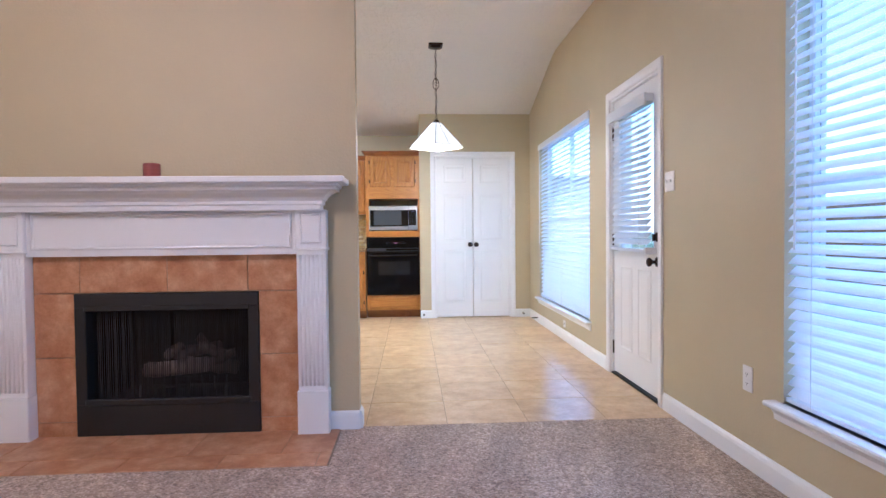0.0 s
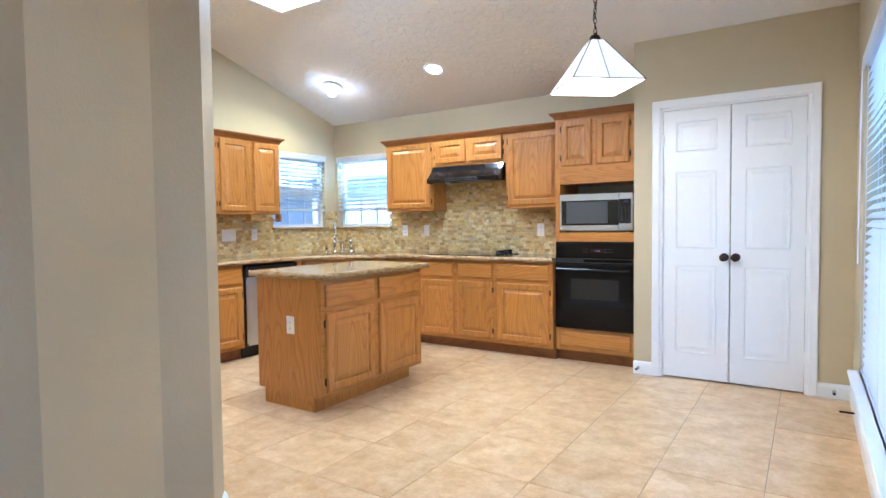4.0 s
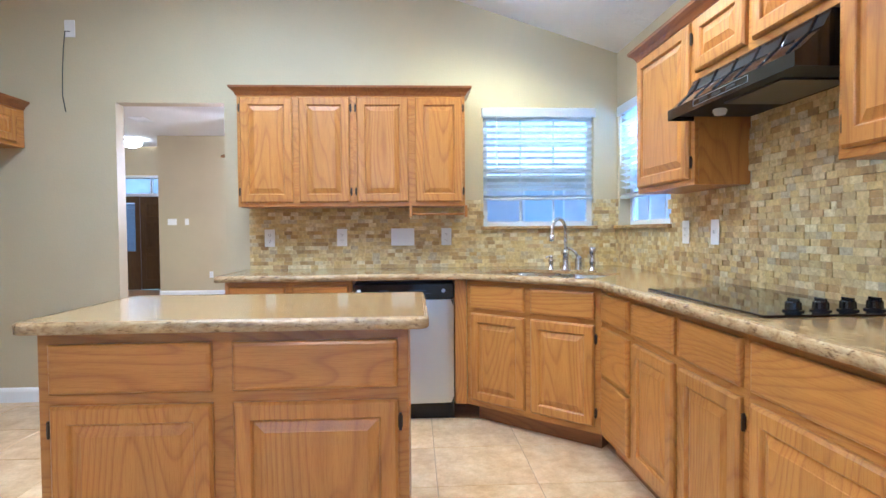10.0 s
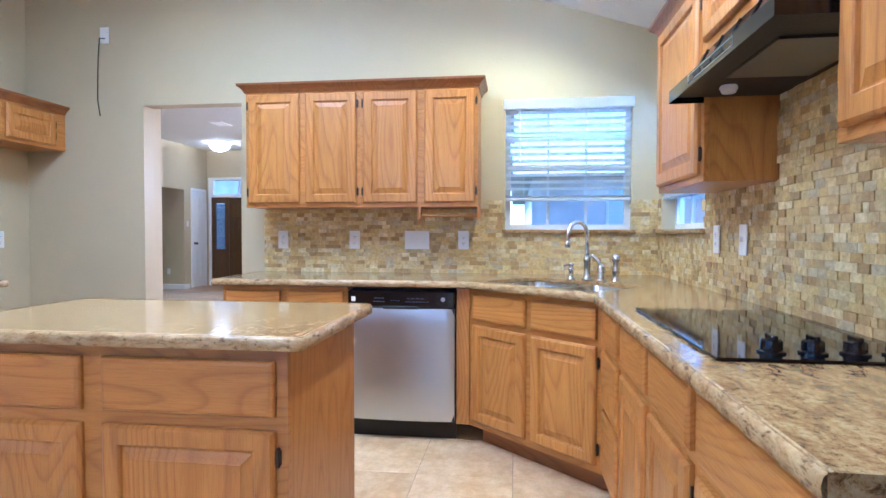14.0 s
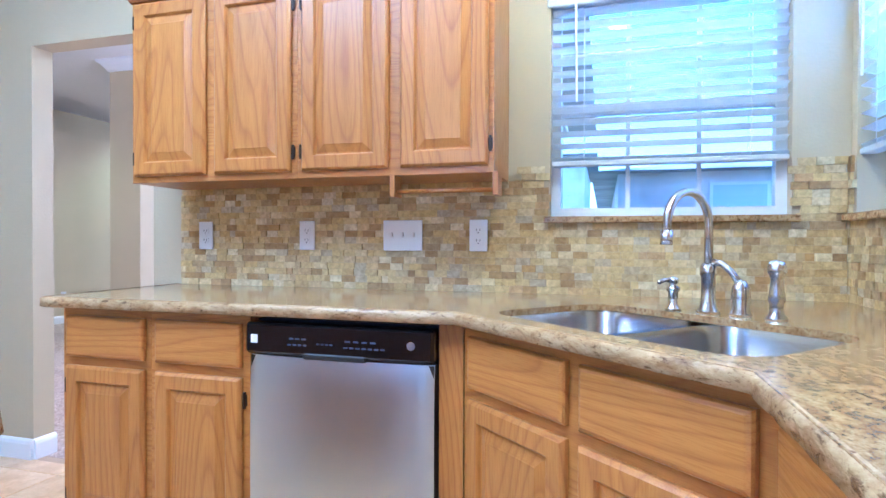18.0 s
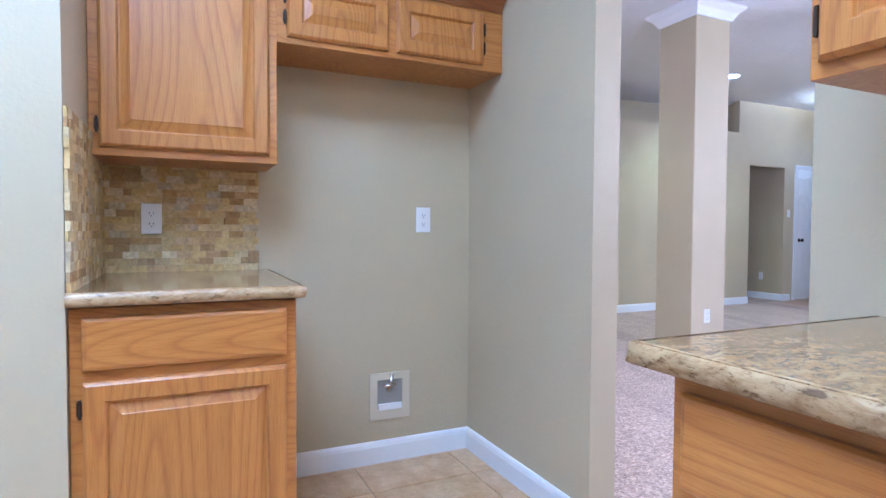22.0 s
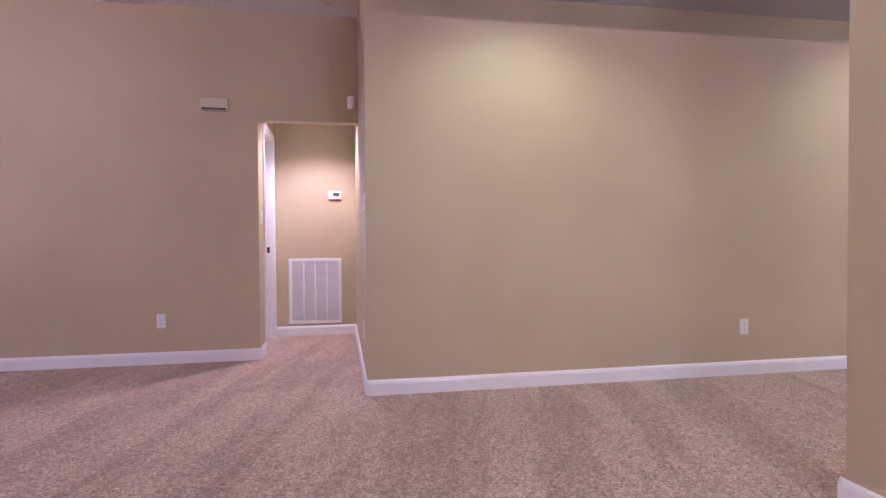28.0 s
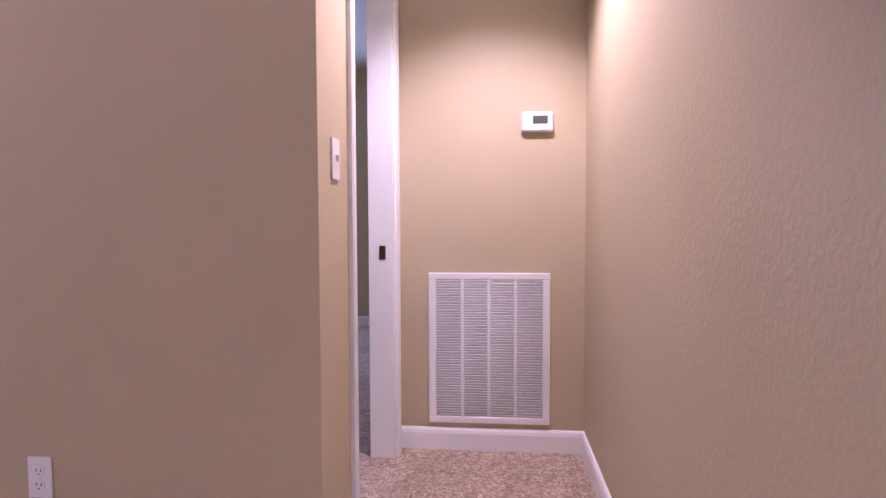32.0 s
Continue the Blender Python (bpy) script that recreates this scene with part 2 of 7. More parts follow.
def carpet_pile(name):
    """Brown and cream cut pile: every tuft has a tone of its own, with soft vacuum lanes."""
    m, t, n = shader(name, (0.4, 0.33, 0.28), 0.95)
    v = coords(t)

    def tufts(scale):
        warp = t.nodes.new("ShaderNodeTexVoronoi")
        warp.inputs["Scale"].default_value = scale
        warp.inputs["Randomness"].default_value = 1.0
        t.links.new(v, warp.inputs["Vector"])
        split = t.nodes.new("ShaderNodeSeparateColor")
        t.links.new(warp.outputs["Color"], split.inputs["Color"])
        return warp.outputs["Distance"], split.outputs[0]

    edge, tone = tufts(120)
    _, wisp = tufts(52)
    worn = noise_tex(t, v, 3.2, 3, 0.6)
    clump = noise_tex(t, v, 22, 4, 0.7)
    turned = coords(t, turn=-75)
    squeeze = t.nodes.new("ShaderNodeMapping")
    squeeze.inputs["Scale"].default_value = (0.3, 3.1, 1)
    t.links.new(turned, squeeze.inputs["Vector"])
    lane = noise_tex(t, squeeze.outputs[0], 1.0, 5, 0.6, 0.3)
    col = ramp(t, tone, [(0.0, (0.24, 0.165, 0.115)), (0.25, (0.37, 0.27, 0.19)), (0.6, (0.48, 0.365, 0.265)), (1.0, (0.66, 0.53, 0.41))])
    col = mix(t, 0.35, col, ramp(t, wisp, [(0.0, (0.6, 0.56, 0.53)), (1.0, (1.25, 1.25, 1.25))]), "MULTIPLY")
    col = mix(t, 0.4, col, ramp(t, clump, [(0.36, (0.66, 0.63, 0.61)), (0.62, (1.12, 1.12, 1.12))]), "MULTIPLY")
    col = mix(t, 0.65, col, ramp(t, lane, [(0.43, (0.76, 0.73, 0.71)), (0.54, (1.1, 1.1, 1.1))]), "MULTIPLY")
    col = mix(t, 0.3, col, ramp(t, worn, [(0.38, (0.82, 0.79, 0.77)), (0.6, (1.08, 1.08, 1.08))]), "MULTIPLY")
    t.links.new(col, n.inputs["Base Color"])
    bump(t, n, mix(t, 0.5, tone, edge), 0.6, 0.008)
    n.inputs["Sheen Weight"].default_value = 0.2
    return m


WALL = paint("tan_wall_paint", (0.51, 0.435, 0.265))
def knockdown(name, colour):
    """Stomped ceiling plaster: raised flat patches with ragged edges."""
    m, t, n = shader(name, colour, 0.85)
    v = coords(t)
    patch = noise_tex(t, v, 16, 5, 0.6, 0.8)
    big = noise_tex(t, v, 0.9, 2)
    t.links.new(ramp(t, big, [(0.3, tuple(c * 0.97 for c in colour)), (0.7, colour)]), n.inputs["Base Color"])
    bump(t, n, ramp(t, patch, [(0.44, (0, 0, 0)), (0.52, (1, 1, 1))]), 0.45, 0.008)
    return m


CEIL = knockdown("white_ceiling_plaster", (0.78, 0.76, 0.72))
TRIM = paint("white_gloss_trim", (0.82, 0.82, 0.81), 0.34, 60, 0.015, 0.02)
DOORWHITE = paint("white_door_paint", (0.80, 0.80, 0.78), 0.32, 60, 0.08, 0.02)
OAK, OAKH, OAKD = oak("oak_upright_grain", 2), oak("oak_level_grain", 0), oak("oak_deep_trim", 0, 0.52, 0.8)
STONE, CHISEL, MOSAIC = granite("polished_granite"), chiselled_granite("chiselled_granite_edge"), travertine("split_travertine")
TILE = ceramic("beige_ceramic_tile", (0.52, 0.335, 0.15), (0.62, 0.44, 0.23), (0.70, 0.54, 0.33))
HEARTH = ceramic("terracotta_tile", (0.40, 0.18, 0.08), (0.50, 0.26, 0.125), (0.62, 0.38, 0.22), 0.4)
GROUT = paint("tan_grout", (0.40, 0.29, 0.18), 0.9, 200, 0.4)
CARPET = carpet_pile("cut_pile_carpet")
BLACK, _, _b = shader("gloss_black_enamel", (0.006, 0.006, 0.007), 0.12)
BLACKGLASS, _, _b = shader("black_ceramic_glass", (0.004, 0.004, 0.005), 0.05)
OVENGLASS, _, _b = shader("dark_oven_glass", (0.003, 0.003, 0.0035), 0.09)
_b.inputs["Specular IOR Level"].default_value = 0.25
MATBLACK = paint("black_painted_steel", (0.012, 0.012, 0.012), 0.55, 120, 0.3)
STEEL = brushed("brushed_steel", (0.54, 0.58, 0.64), 0.34)
SINKSTEEL = brushed("satin_sink_steel", (0.6, 0.62, 0.64), 0.22, 0)
NICKEL, _, _b = shader("brushed_nickel", (0.62, 0.60, 0.57), 0.22, 1.0)
BRONZE, _, _b = shader("oiled_bronze", (0.035, 0.022, 0.016), 0.35, 0.8)
HINGE, _, _b = shader("dark_hinge", (0.05, 0.032, 0.02), 0.4, 0.6)
PLASTIC, _, _b = shader("white_plastic", (0.8, 0.79, 0.77), 0.35)
ALMOND, _, _b = shader("almond_plastic", (0.62, 0.56, 0.40), 0.4)
SLOT, _, _b = shader("dark_slot", (0.03, 0.03, 0.03), 0.6)
SLAT = paint("white_blind_slat", (0.84, 0.85, 0.86), 0.4, 40, 0.04, 0.02)
_mix, _lit = SLAT.node_tree.nodes.new("ShaderNodeMixShader"), SLAT.node_tree.nodes.new("ShaderNodeBsdfTranslucent")
_lit.inputs["Color"].default_value = (0.9, 0.92, 0.94, 1)
_mix.inputs[0].default_value = 0.45
SLAT.node_tree.links.new(SLAT.node_tree.nodes["Principled BSDF"].outputs[0], _mix.inputs[1])
SLAT.node_tree.links.new(_lit.outputs[0], _mix.inputs[2])
SLAT.node_tree.links.new(_mix.outputs[0], SLAT.node_tree.nodes["Material Output"].inputs[0])
VINYL, _, _b = shader("white_vinyl_frame", (0.75, 0.76, 0.77), 0.4)
DARKWOOD = oak("dark_stained_wood", 2, 0.2)
FANWOOD = oak("fan_blade_wood", 0, 0.45)
WAX = paint("red_wax", (0.22, 0.05, 0.04), 0.5, 40, 0.1, 0.2)
LOG = paint("grey_ceramic_log", (0.22, 0.17, 0.14), 0.95, 26, 1.0, 0.75)
BOARD = paint("plain_grey_board", (0.5, 0.48, 0.42), 0.7)
GLASS, _t, _n = shader("clear_window_glass", (1, 1, 1), 0.0)
_n.inputs["Transmission Weight"].default_value = 1.0
_n.inputs["IOR"].default_value = 1.45


# ---- building helpers ----
def part(name, bm, material, parent=None, label="", smooth=False):
    me = bpy.data.meshes.new(name)
    if smooth:
        for f in bm.faces:
            f.smooth = True
    bm.to_mesh(me)
    bm.free()
    if material:
        me.materials.append(material)
    ob = new(name, me)
    ob.parent = parent
    if label:
        ob["label"] = label
    return ob


def thing(name, label, category, group="", where=None):
    ob = new(name)
    ob.empty_display_size = 0.1
    ob.matrix_world = where or Matrix.Identity(4)
    return tagged(ob, label, category, group)


def structure(ob, label="", category=""):
    return tagged(ob, label, category, kind="structure")


def box(bm, x0, x1, y0, y1, z0, z1, bevel=0.0, m=None):
    x0, x1, y0, y1, z0, z1 = min(x0, x1), max(x0, x1), min(y0, y1), max(y0, y1), min(z0, z1), max(z0, z1)
    v = [bm.verts.new(c) for c in ((x0, y0, z0), (x1, y0, z0), (x1, y1, z0), (x0, y1, z0), (x0, y0, z1), (x1, y0, z1), (x1, y1, z1), (x0, y1, z1))]
    f = [bm.faces.new([v[i] for i in q]) for q in ((3, 2, 1, 0), (4, 5, 6, 7), (0, 1, 5, 4), (1, 2, 6, 5), (2, 3, 7, 6), (3, 0, 4, 7))]
    if bevel:
        edges = list({e for q in f for e in q.edges})
        out = bmesh.ops.bevel(bm, geom=edges, offset=bevel, segments=1, affect="EDGES", profile=0.5)
        v = list({w for q in out["faces"] for w in q.verts} | {w for w in v if w.is_valid})
    if m is not None:
        bmesh.ops.transform(bm, matrix=m, verts=[w for w in v if w.is_valid])
    return v


def cube(*spec, bevel=0.0):
    bm = bmesh.new()
    box(bm, *spec, bevel=bevel)
    return bm


def prism(points, z0, z1):
    """An upright solid on a plan outline, anticlockwise."""
    bm = bmesh.new()
    a = [bm.verts.new((x, y, z0)) for x, y in points]
    b = [bm.verts.new((x, y, z1)) for x, y in points]
    bm.faces.new(a[::-1]), bm.faces.new(b)
    for i in range(len(points)):
        j = (i + 1) % len(points)
        bm.faces.new((a[i], a[j], b[j], b[i]))
    return bm


def sweep(bm, profile, start, end, up=(0, 0, 1), out=(0, -1, 0)):
    """A moulding: profile of (out, up) pairs drawn from start to end."""
    up, out = Vector(up), Vector(out)
    ends = [[bm.verts.new(Vector(p) + out * a + up * b) for a, b in profile] for p in (start, end)]
    n = len(profile)
    for i in range(n):
        j = (i + 1) % n
        bm.faces.new((ends[0][i], ends[0][j], ends[1][j], ends[1][i]))
    bm.faces.new(ends[0][::-1]), bm.faces.new(ends[1])
    bmesh.ops.recalc_face_normals(bm, faces=bm.faces)


def lathe(bm, rings, segments=24, m=None):
    """A turned solid from (radius, height) pairs along z."""
    loops = []
    for r, z in rings:
        if r <= 1e-5:
            loops.append([bm.verts.new((0, 0, z))])
        else:
            loops.append([bm.verts.new((r * math.cos(2 * math.pi * i / segments), r * math.sin(2 * math.pi * i / segments), z)) for i in range(segments)])
    for a, b in zip(loops, loops[1:]):
        for i in range(segments):
            j = (i + 1) % segments
            quad = [a[i % len(a)], a[j % len(a)], b[j % len(b)], b[i % len(b)]]
            quad = [v for k, v in enumerate(quad) if v not in quad[:k]]
            if len(quad) > 2:
                bm.faces.new(quad)
    for end in (loops[0], loops[-1]):
        if len(end) > 2:
            bm.faces.new(end)
    if m is not None:
        bmesh.ops.transform(bm, matrix=m, verts=[v for loop in loops for v in loop])
    bmesh.ops.recalc_face_normals(bm, faces=bm.faces)


def tube(bm, points, radius, segments=10):
    """A round bar along a line of points."""
    pts = [Vector(p) for p in points]
    loops = []
    side = None
    for i, p in enumerate(pts):
        d = (pts[min(i + 1, len(pts) - 1)] - pts[max(i - 1, 0)]).normalized()
        if side is None:
            side = d.orthogonal().normalized()
        side = (side - d * side.dot(d)).normalized()
        other = d.cross(side)
        loops.append([bm.verts.new(p + radius * (math.cos(2 * math.pi * k / segments) * side + math.sin(2 * math.pi * k / segments) * other)) for k in range(segments)])
    for a, b in zip(loops, loops[1:]):
        for k in range(segments):
            j = (k + 1) % segments
            bm.faces.new((a[k], a[j], b[j], b[k]))
    bm.faces.new(loops[0][::-1]), bm.faces.new(loops[-1])


def wall_with_holes(name, axis, face, back, a0, a1, z0, z1, holes=(), material=None):
    """A wall along y (axis 'x': its faces at x=face and x=back) or along x (axis 'y'), with openings (a0, a1, z0, z1)."""
    bm = bmesh.new()
    cuts = sorted({a0, a1, *[h[0] for h in holes], *[h[1] for h in holes]})
    for lo, hi in zip(cuts, cuts[1:]):
        spans = [(z0, z1)]
        for h in holes:
            if h[0] < hi - 1e-6 and h[1] > lo + 1e-6:
                nxt = []
                for s, e in spans:
                    if h[2] > s:
                        nxt.append((s, min(h[2], e)))
                    if h[3] < e:
                        nxt.append((max(h[3], s), e))
                spans = nxt
        for s, e in spans:
            if e - s > 1e-4:
                if axis == "x":
                    box(bm, face, back, lo, hi, s, e)
                else:
                    box(bm, lo, hi, face, back, s, e)
    bmesh.ops.remove_doubles(bm, verts=bm.verts, dist=1e-5)
    bm.verts.index_update()
    seen = {}
    for f in bm.faces:
        seen.setdefault(tuple(sorted(v.index for v in f.verts)), []).append(f)
    bmesh.ops.delete(bm, geom=[f for fs in seen.values() if len(fs) > 1 for f in fs], context="FACES")
    return part(name, bm, material or WALL)


BASE = [(0.0, 0.0), (0.016, 0.0), (0.016, 0.075), (0.012, 0.09), (0.006, 0.098), (0.0, 0.1)]


def skirting(p, q, out, parent=None):
    bm = bmesh.new()
    sweep(bm, BASE, (*p, 0), (*q, 0), out=(*out, 0))
    ob = part("baseboard", bm, TRIM, parent)
    return structure(ob, "white painted wooden baseboard along the wall", "baseboard") if parent is None else ob


def plane_loops(bm, w, h, steps, m=None, back=0.0):
    """A moulded panel in x and z, facing -y: steps of (inset, depth), from the outer edge to the middle; depth runs towards -y."""
    loops = [[bm.verts.new((sx * (w / 2), back, sz * (h / 2))) for sx, sz in ((-1, -1), (1, -1), (1, 1), (-1, 1))]]
    for inset, depth in steps:
        loops.append([bm.verts.new((sx * (w / 2 - inset), -depth, sz * (h / 2 - inset))) for sx, sz in ((-1, -1), (1, -1), (1, 1), (-1, 1))])
    for a, b in zip(loops, loops[1:]):
        for i in range(4):
            j = (i + 1) % 4
            bm.faces.new((a[i], a[j], b[j], b[i]))
    bm.faces.new(loops[-1])
    bm.faces.new(loops[0][::-1])
    if m is not None:
        bmesh.ops.transform(bm, matrix=m, verts=[v for loop in loops for v in loop])


# ---- the large structure ----
XW, XE, YN, YS = -3.425, 1.66, 7.515, 3.14          # kitchen faces
YP, YF = 6.965, 2.96                               # pantry front, fireplace wall front
FLAT, BEND, SLOPE = 2.95, 5.75, 0.316              # kitchen ceiling
HIGH = 2.95                                        # ceiling of the living and dining rooms
YL, XH, XO = -1.376, -4.293, -3.45                 # living room's south wall, hall's west and east sides
YY, XD = -0.085, -10.1                             # long wall, dining room's west wall
YH, YD = -2.545, 6.0                               # hall's end, dining room's north wall
XF = -11.4                                        # front door wall


def vault(y):
    return FLAT - max(0.0, y - BEND) * SLOPE


# east outer wall with the patio door and two windows
DOOR_E = (3.215, 4.055, -0.1, 2.05)
WIN_KE = (4.56, 6.43, 0.31, 2.09)
WIN_LE = (0.19, 2.06, 0.36, 2.14)
structure(wall_with_holes("wall_east", "x", XE, XE + 0.16, YL - 0.12, YN + 0.12, -0.1, 3.2, [DOOR_E, WIN_KE, WIN_LE]), "tan painted outer wall with windows and a patio door", "wall")
WIN_N = (-3.385, -2.565, 1.172, 1.975)
structure(wall_with_holes("wall_north", "y", YN, YN + 0.14, XW - 0.14, XE, -0.1, 2.9, [WIN_N]), "tan painted kitchen wall behind the cooktop", "wall")
WIN_W = (6.555, 7.345, 1.172, 1.975)
DOOR_W = (4.045, 4.77, -0.1, 2.035)
structure(wall_with_holes("wall_west", "x", XW, XW - 0.11, YF, YN, -0.1, 3.2, [WIN_W, DOOR_W]), "tan painted kitchen wall with a doorway and a window", "wall")
# pantry box
structure(wall_with_holes("wall_pantry", "y", YP, YP + 0.11, 0.26, XE, 0.0, 2.75, [(0.455, 1.41, 0.0, 2.035)]), "tan painted wall round the pantry doors", "wall")
structure(part("wall_pantry_side", cube(0.26, 0.37, YP + 0.11, YN, 0, 2.75), WALL), "tan painted side wall of the pantry", "wall")
# fireplace chase between living room and kitchen
FB = (-1.635, -0.672, 0.0, 0.765)
for tail, p, z0, z1 in (
    ("east", [(-0.14, YF), (-0.14, 3.05), (-0.45, 3.53), (-0.45, 3.72), (-0.6, 3.87), (-0.67, 3.87), (-0.67, YF)], 0, 3.05),
    ("west", [(-1.64, YF), (-1.64, 3.87), (-1.9, 3.87), (-1.9, YF)], 0, 3.05),
    ("nook", [(-1.9, YF), (-1.9, YS), (XW, YS), (XW, YF)], 0, 3.05),
    ("breast", [(-0.67, YF), (-0.67, 3.87), (-1.64, 3.87), (-1.64, YF)], FB[3], 3.05),
    ("back", [(-0.67, 3.6), (-0.67, 3.87), (-1.64, 3.87), (-1.64, 3.6)], 0, FB[3]),
):
    structure(part("wall_fireplace_" + tail, prism(p, z0, z1), WALL), "tan painted chimney wall between living room and kitchen", "wall")
# living room
structure(wall_with_holes("wall_south", "y", YL, YL - 0.11, XO, XE, -0.1, 3.2), "tan painted living room wall with an outlet", "wall")
structure(part("wall_hall_header", cube(XH, XO, YL - 0.11, YL, 2.035, 3.2), WALL), "tan painted wall above the hall opening", "wall")
# hall
HDOOR = (-2.43, -1.72, -0.1, 2.04)
structure(wall_with_holes("wall_hall_east", "x", XO, XO + 0.11, YH, YL - 0.11, -0.1, 2.6, [HDOOR]), "tan painted hall wall with a bedroom doorway", "wall")
structure(part("wall_hall_end", cube(XH - 0.12, XO + 0.11, YH - 0.11, YH, -0.1, 2.6), WALL), "tan painted wall at the end of the hall", "wall")
structure(part("wall_hall_west", cube(XH - 0.11, XH, YH, YY - 0.79, -0.1, 2.49), WALL), "tan painted hall wall with a switch plate", "wall")
structure(part("ceiling_hall", cube(XH - 0.11, XO + 0.11, YH, YL - 0.11, 2.40, 2.6), CEIL), "white textured ceiling of the hall", "ceiling")
# bedroom seen through the hall doorway
structure(part("wall_bedroom", cube(-0.6, -0.5, -5.6, YL - 0.12, -0.1, 2.6), WALL), "tan painted bedroom wall", "wall")
structure(part("wall_bedroom_south", cube(XO + 0.11, -0.6, -5.7, -5.6, -0.1, 2.6), WALL), "tan painted bedroom wall", "wall")
structure(part("wall_bedroom_west", cube(XO + 0.0, XO + 0.11, -5.6, YH - 0.11, -0.1, 2.6), WALL), "tan painted bedroom wall", "wall")
structure(part("ceiling_bedroom", cube(XO + 0.0, -0.5, -5.7, YL - 0.11, 2.6, 2.7), CEIL), "white textured ceiling of the bedroom", "ceiling")
# long yellow wall with a plant ledge on top
XT = -9.5
structure(part("wall_long", cube(XT, XH, YY - 0.68, YY, -0.1, 2.49), WALL), "tan painted wall with a plant ledge on top", "wall")
structure(part("wall_ledge_back", cube(XT, XH, YY - 0.79, YY - 0.68, -0.1, 3.2), WALL), "tan painted wall behind the plant ledge", "wall")
structure(part("wall_ledge_east", cube(XH - 0.11, XH, YL - 0.11, YY - 0.79, 2.49, 3.2), WALL), "tan painted wall above the hall", "wall")
HALL2 = (-10.53, -9.745, -0.1, 2.035)
structure(wall_with_holes("wall_entry_south", "y", YY, YY - 0.11, XF, XT, -0.1, 3.2, [HALL2]), "tan painted entry wall with a hall opening", "wall")
structure(part("wall_inner_hall", cube(-10.65, -10.53, YY - 1.6, YY - 0.11, -0.1, 3.2), WALL), "tan painted wall of the inner hall", "wall")
structure(part("wall_inner_hall_end", cube(-10.53, -9.6, YY - 1.7, YY - 1.6, -0.1, 3.2), WALL), "tan painted wall of the inner hall", "wall")
structure(part("wall_inner_hall_east", cube(-9.745, -9.63, YY - 1.6, YY - 0.11, -0.1, 3.2), WALL), "tan painted wall of the inner hall", "wall")
# dining room and entry
structure(part("wall_dining_west", prism([(XD, 1.37), (XD, YD + 0.12), (XD - 0.12, YD + 0.12), (XD - 0.12, 1.37)][::-1], -0.1, 3.2), WALL), "tan painted dining room wall with outlets", "wall")
structure(part("wall_entry_north", cube(XF, XD - 0.12, 1.37, 1.48, -0.1, 3.2), WALL), "tan painted entry wall", "wall")
FRONT = (0.01, 1.3, -0.1, 2.3)
structure(wall_with_holes("wall_front", "x", XF, XF - 0.15, YY - 0.11, 1.48, -0.1, 3.2, [FRONT]), "tan painted wall round the front door", "wall")
WIN_D = (-8.6, -6.4, 0.35, 2.15)
structure(wall_with_holes("wall_dining_north", "y", YD, YD + 0.14, XD, XW - 0.11, -0.1, 3.2, [WIN_D]), "tan painted dining room wall with a window", "wall")

# floors
structure(part("ground", cube(-400, 400, -400, 400, -0.35, -0.25), paint("dry_lawn", (0.09, 0.12, 0.05), 0.95, 8, 0.6, 0.4)), "green lawn round the house", "ground")
structure(part("floor_slab", cube(XF - 0.15, XE + 0.16, -5.75, YN + 0.14, -0.25, -0.03), GROUT), "concrete slab under the floors", "floor")
for tail, x0, x1, y0, y1 in (("living", XH, XE, YL, 2.46), ("threshold", -0.24, XE, 2.46, 2.985), ("corner", XH, -2.11, 2.46, YF), ("dining", XD, XH, YY, YD), ("passage", XH, XW - 0.05, YF, YD), ("hall", XH, XO, YH, YL), ("bedroom", XO, -0.6, -5.6, YL - 0.11), ("inner_hall", -10.53, -9.745, YY - 1.6, YY)):
    structure(part("floor_carpet_" + tail, cube(x0, x1, y0, y1, -0.03, 0.0), CARPET), "brown and grey cut-pile carpet", "carpet")

# ceilings
structure(part("ceiling_living", cube(XF, XE, YL - 0.11, YF + 0.05, HIGH, HIGH + 0.12), CEIL), "white textured living room ceiling", "ceiling")
structure(part("ceiling_dining", cube(XF, XW - 0.005, YF + 0.05, YD + 0.14, HIGH, HIGH + 0.12), CEIL), "white textured dining room ceiling", "ceiling")
bm = bmesh.new()
steps = [YF + 0.05, BEND - 0.12, BEND - 0.04, BEND + 0.05, BEND + 0.14, YN + 0.1]
heights = [FLAT, FLAT, FLAT - 0.006, FLAT - 0.024, FLAT - 0.049, FLAT - (YN + 0.1 - BEND) * SLOPE]
low = [[bm.verts.new((x, y, z)) for x in (XW - 0.0, XE)] for y, z in zip(steps, heights)]
top = [[bm.verts.new((x, y, z + 0.12)) for x in (XW - 0.0, XE)] for y, z in zip(steps, heights)]
for i in range(len(steps) - 1):
    bm.faces.new((low[i][0], low[i + 1][0], low[i + 1][1], low[i][1]))
    bm.faces.new((top[i][0], top[i][1], top[i + 1][1], top[i + 1][0]))
bmesh.ops.recalc_face_normals(bm, faces=bm.faces)
structure(part("ceiling_kitchen", bm, CEIL, smooth=False), "white textured ceiling that slopes down over the cabinets", "ceiling")
# unseen roof; its wide eaves are added to shade windows and front door
structure(part("roof", prism([(XF - 1.8, -6.5), (XE + 0.9, -6.5), (XE + 0.9, YN + 0.5), (XW - 0.6, YN + 0.5), (XW - 0.6, YD + 0.6), (XF - 1.8, YD + 0.6)], 3.25, 3.3), BOARD), "plain unseen roof deck above the ceilings, with eaves that shade the windows", "roof")


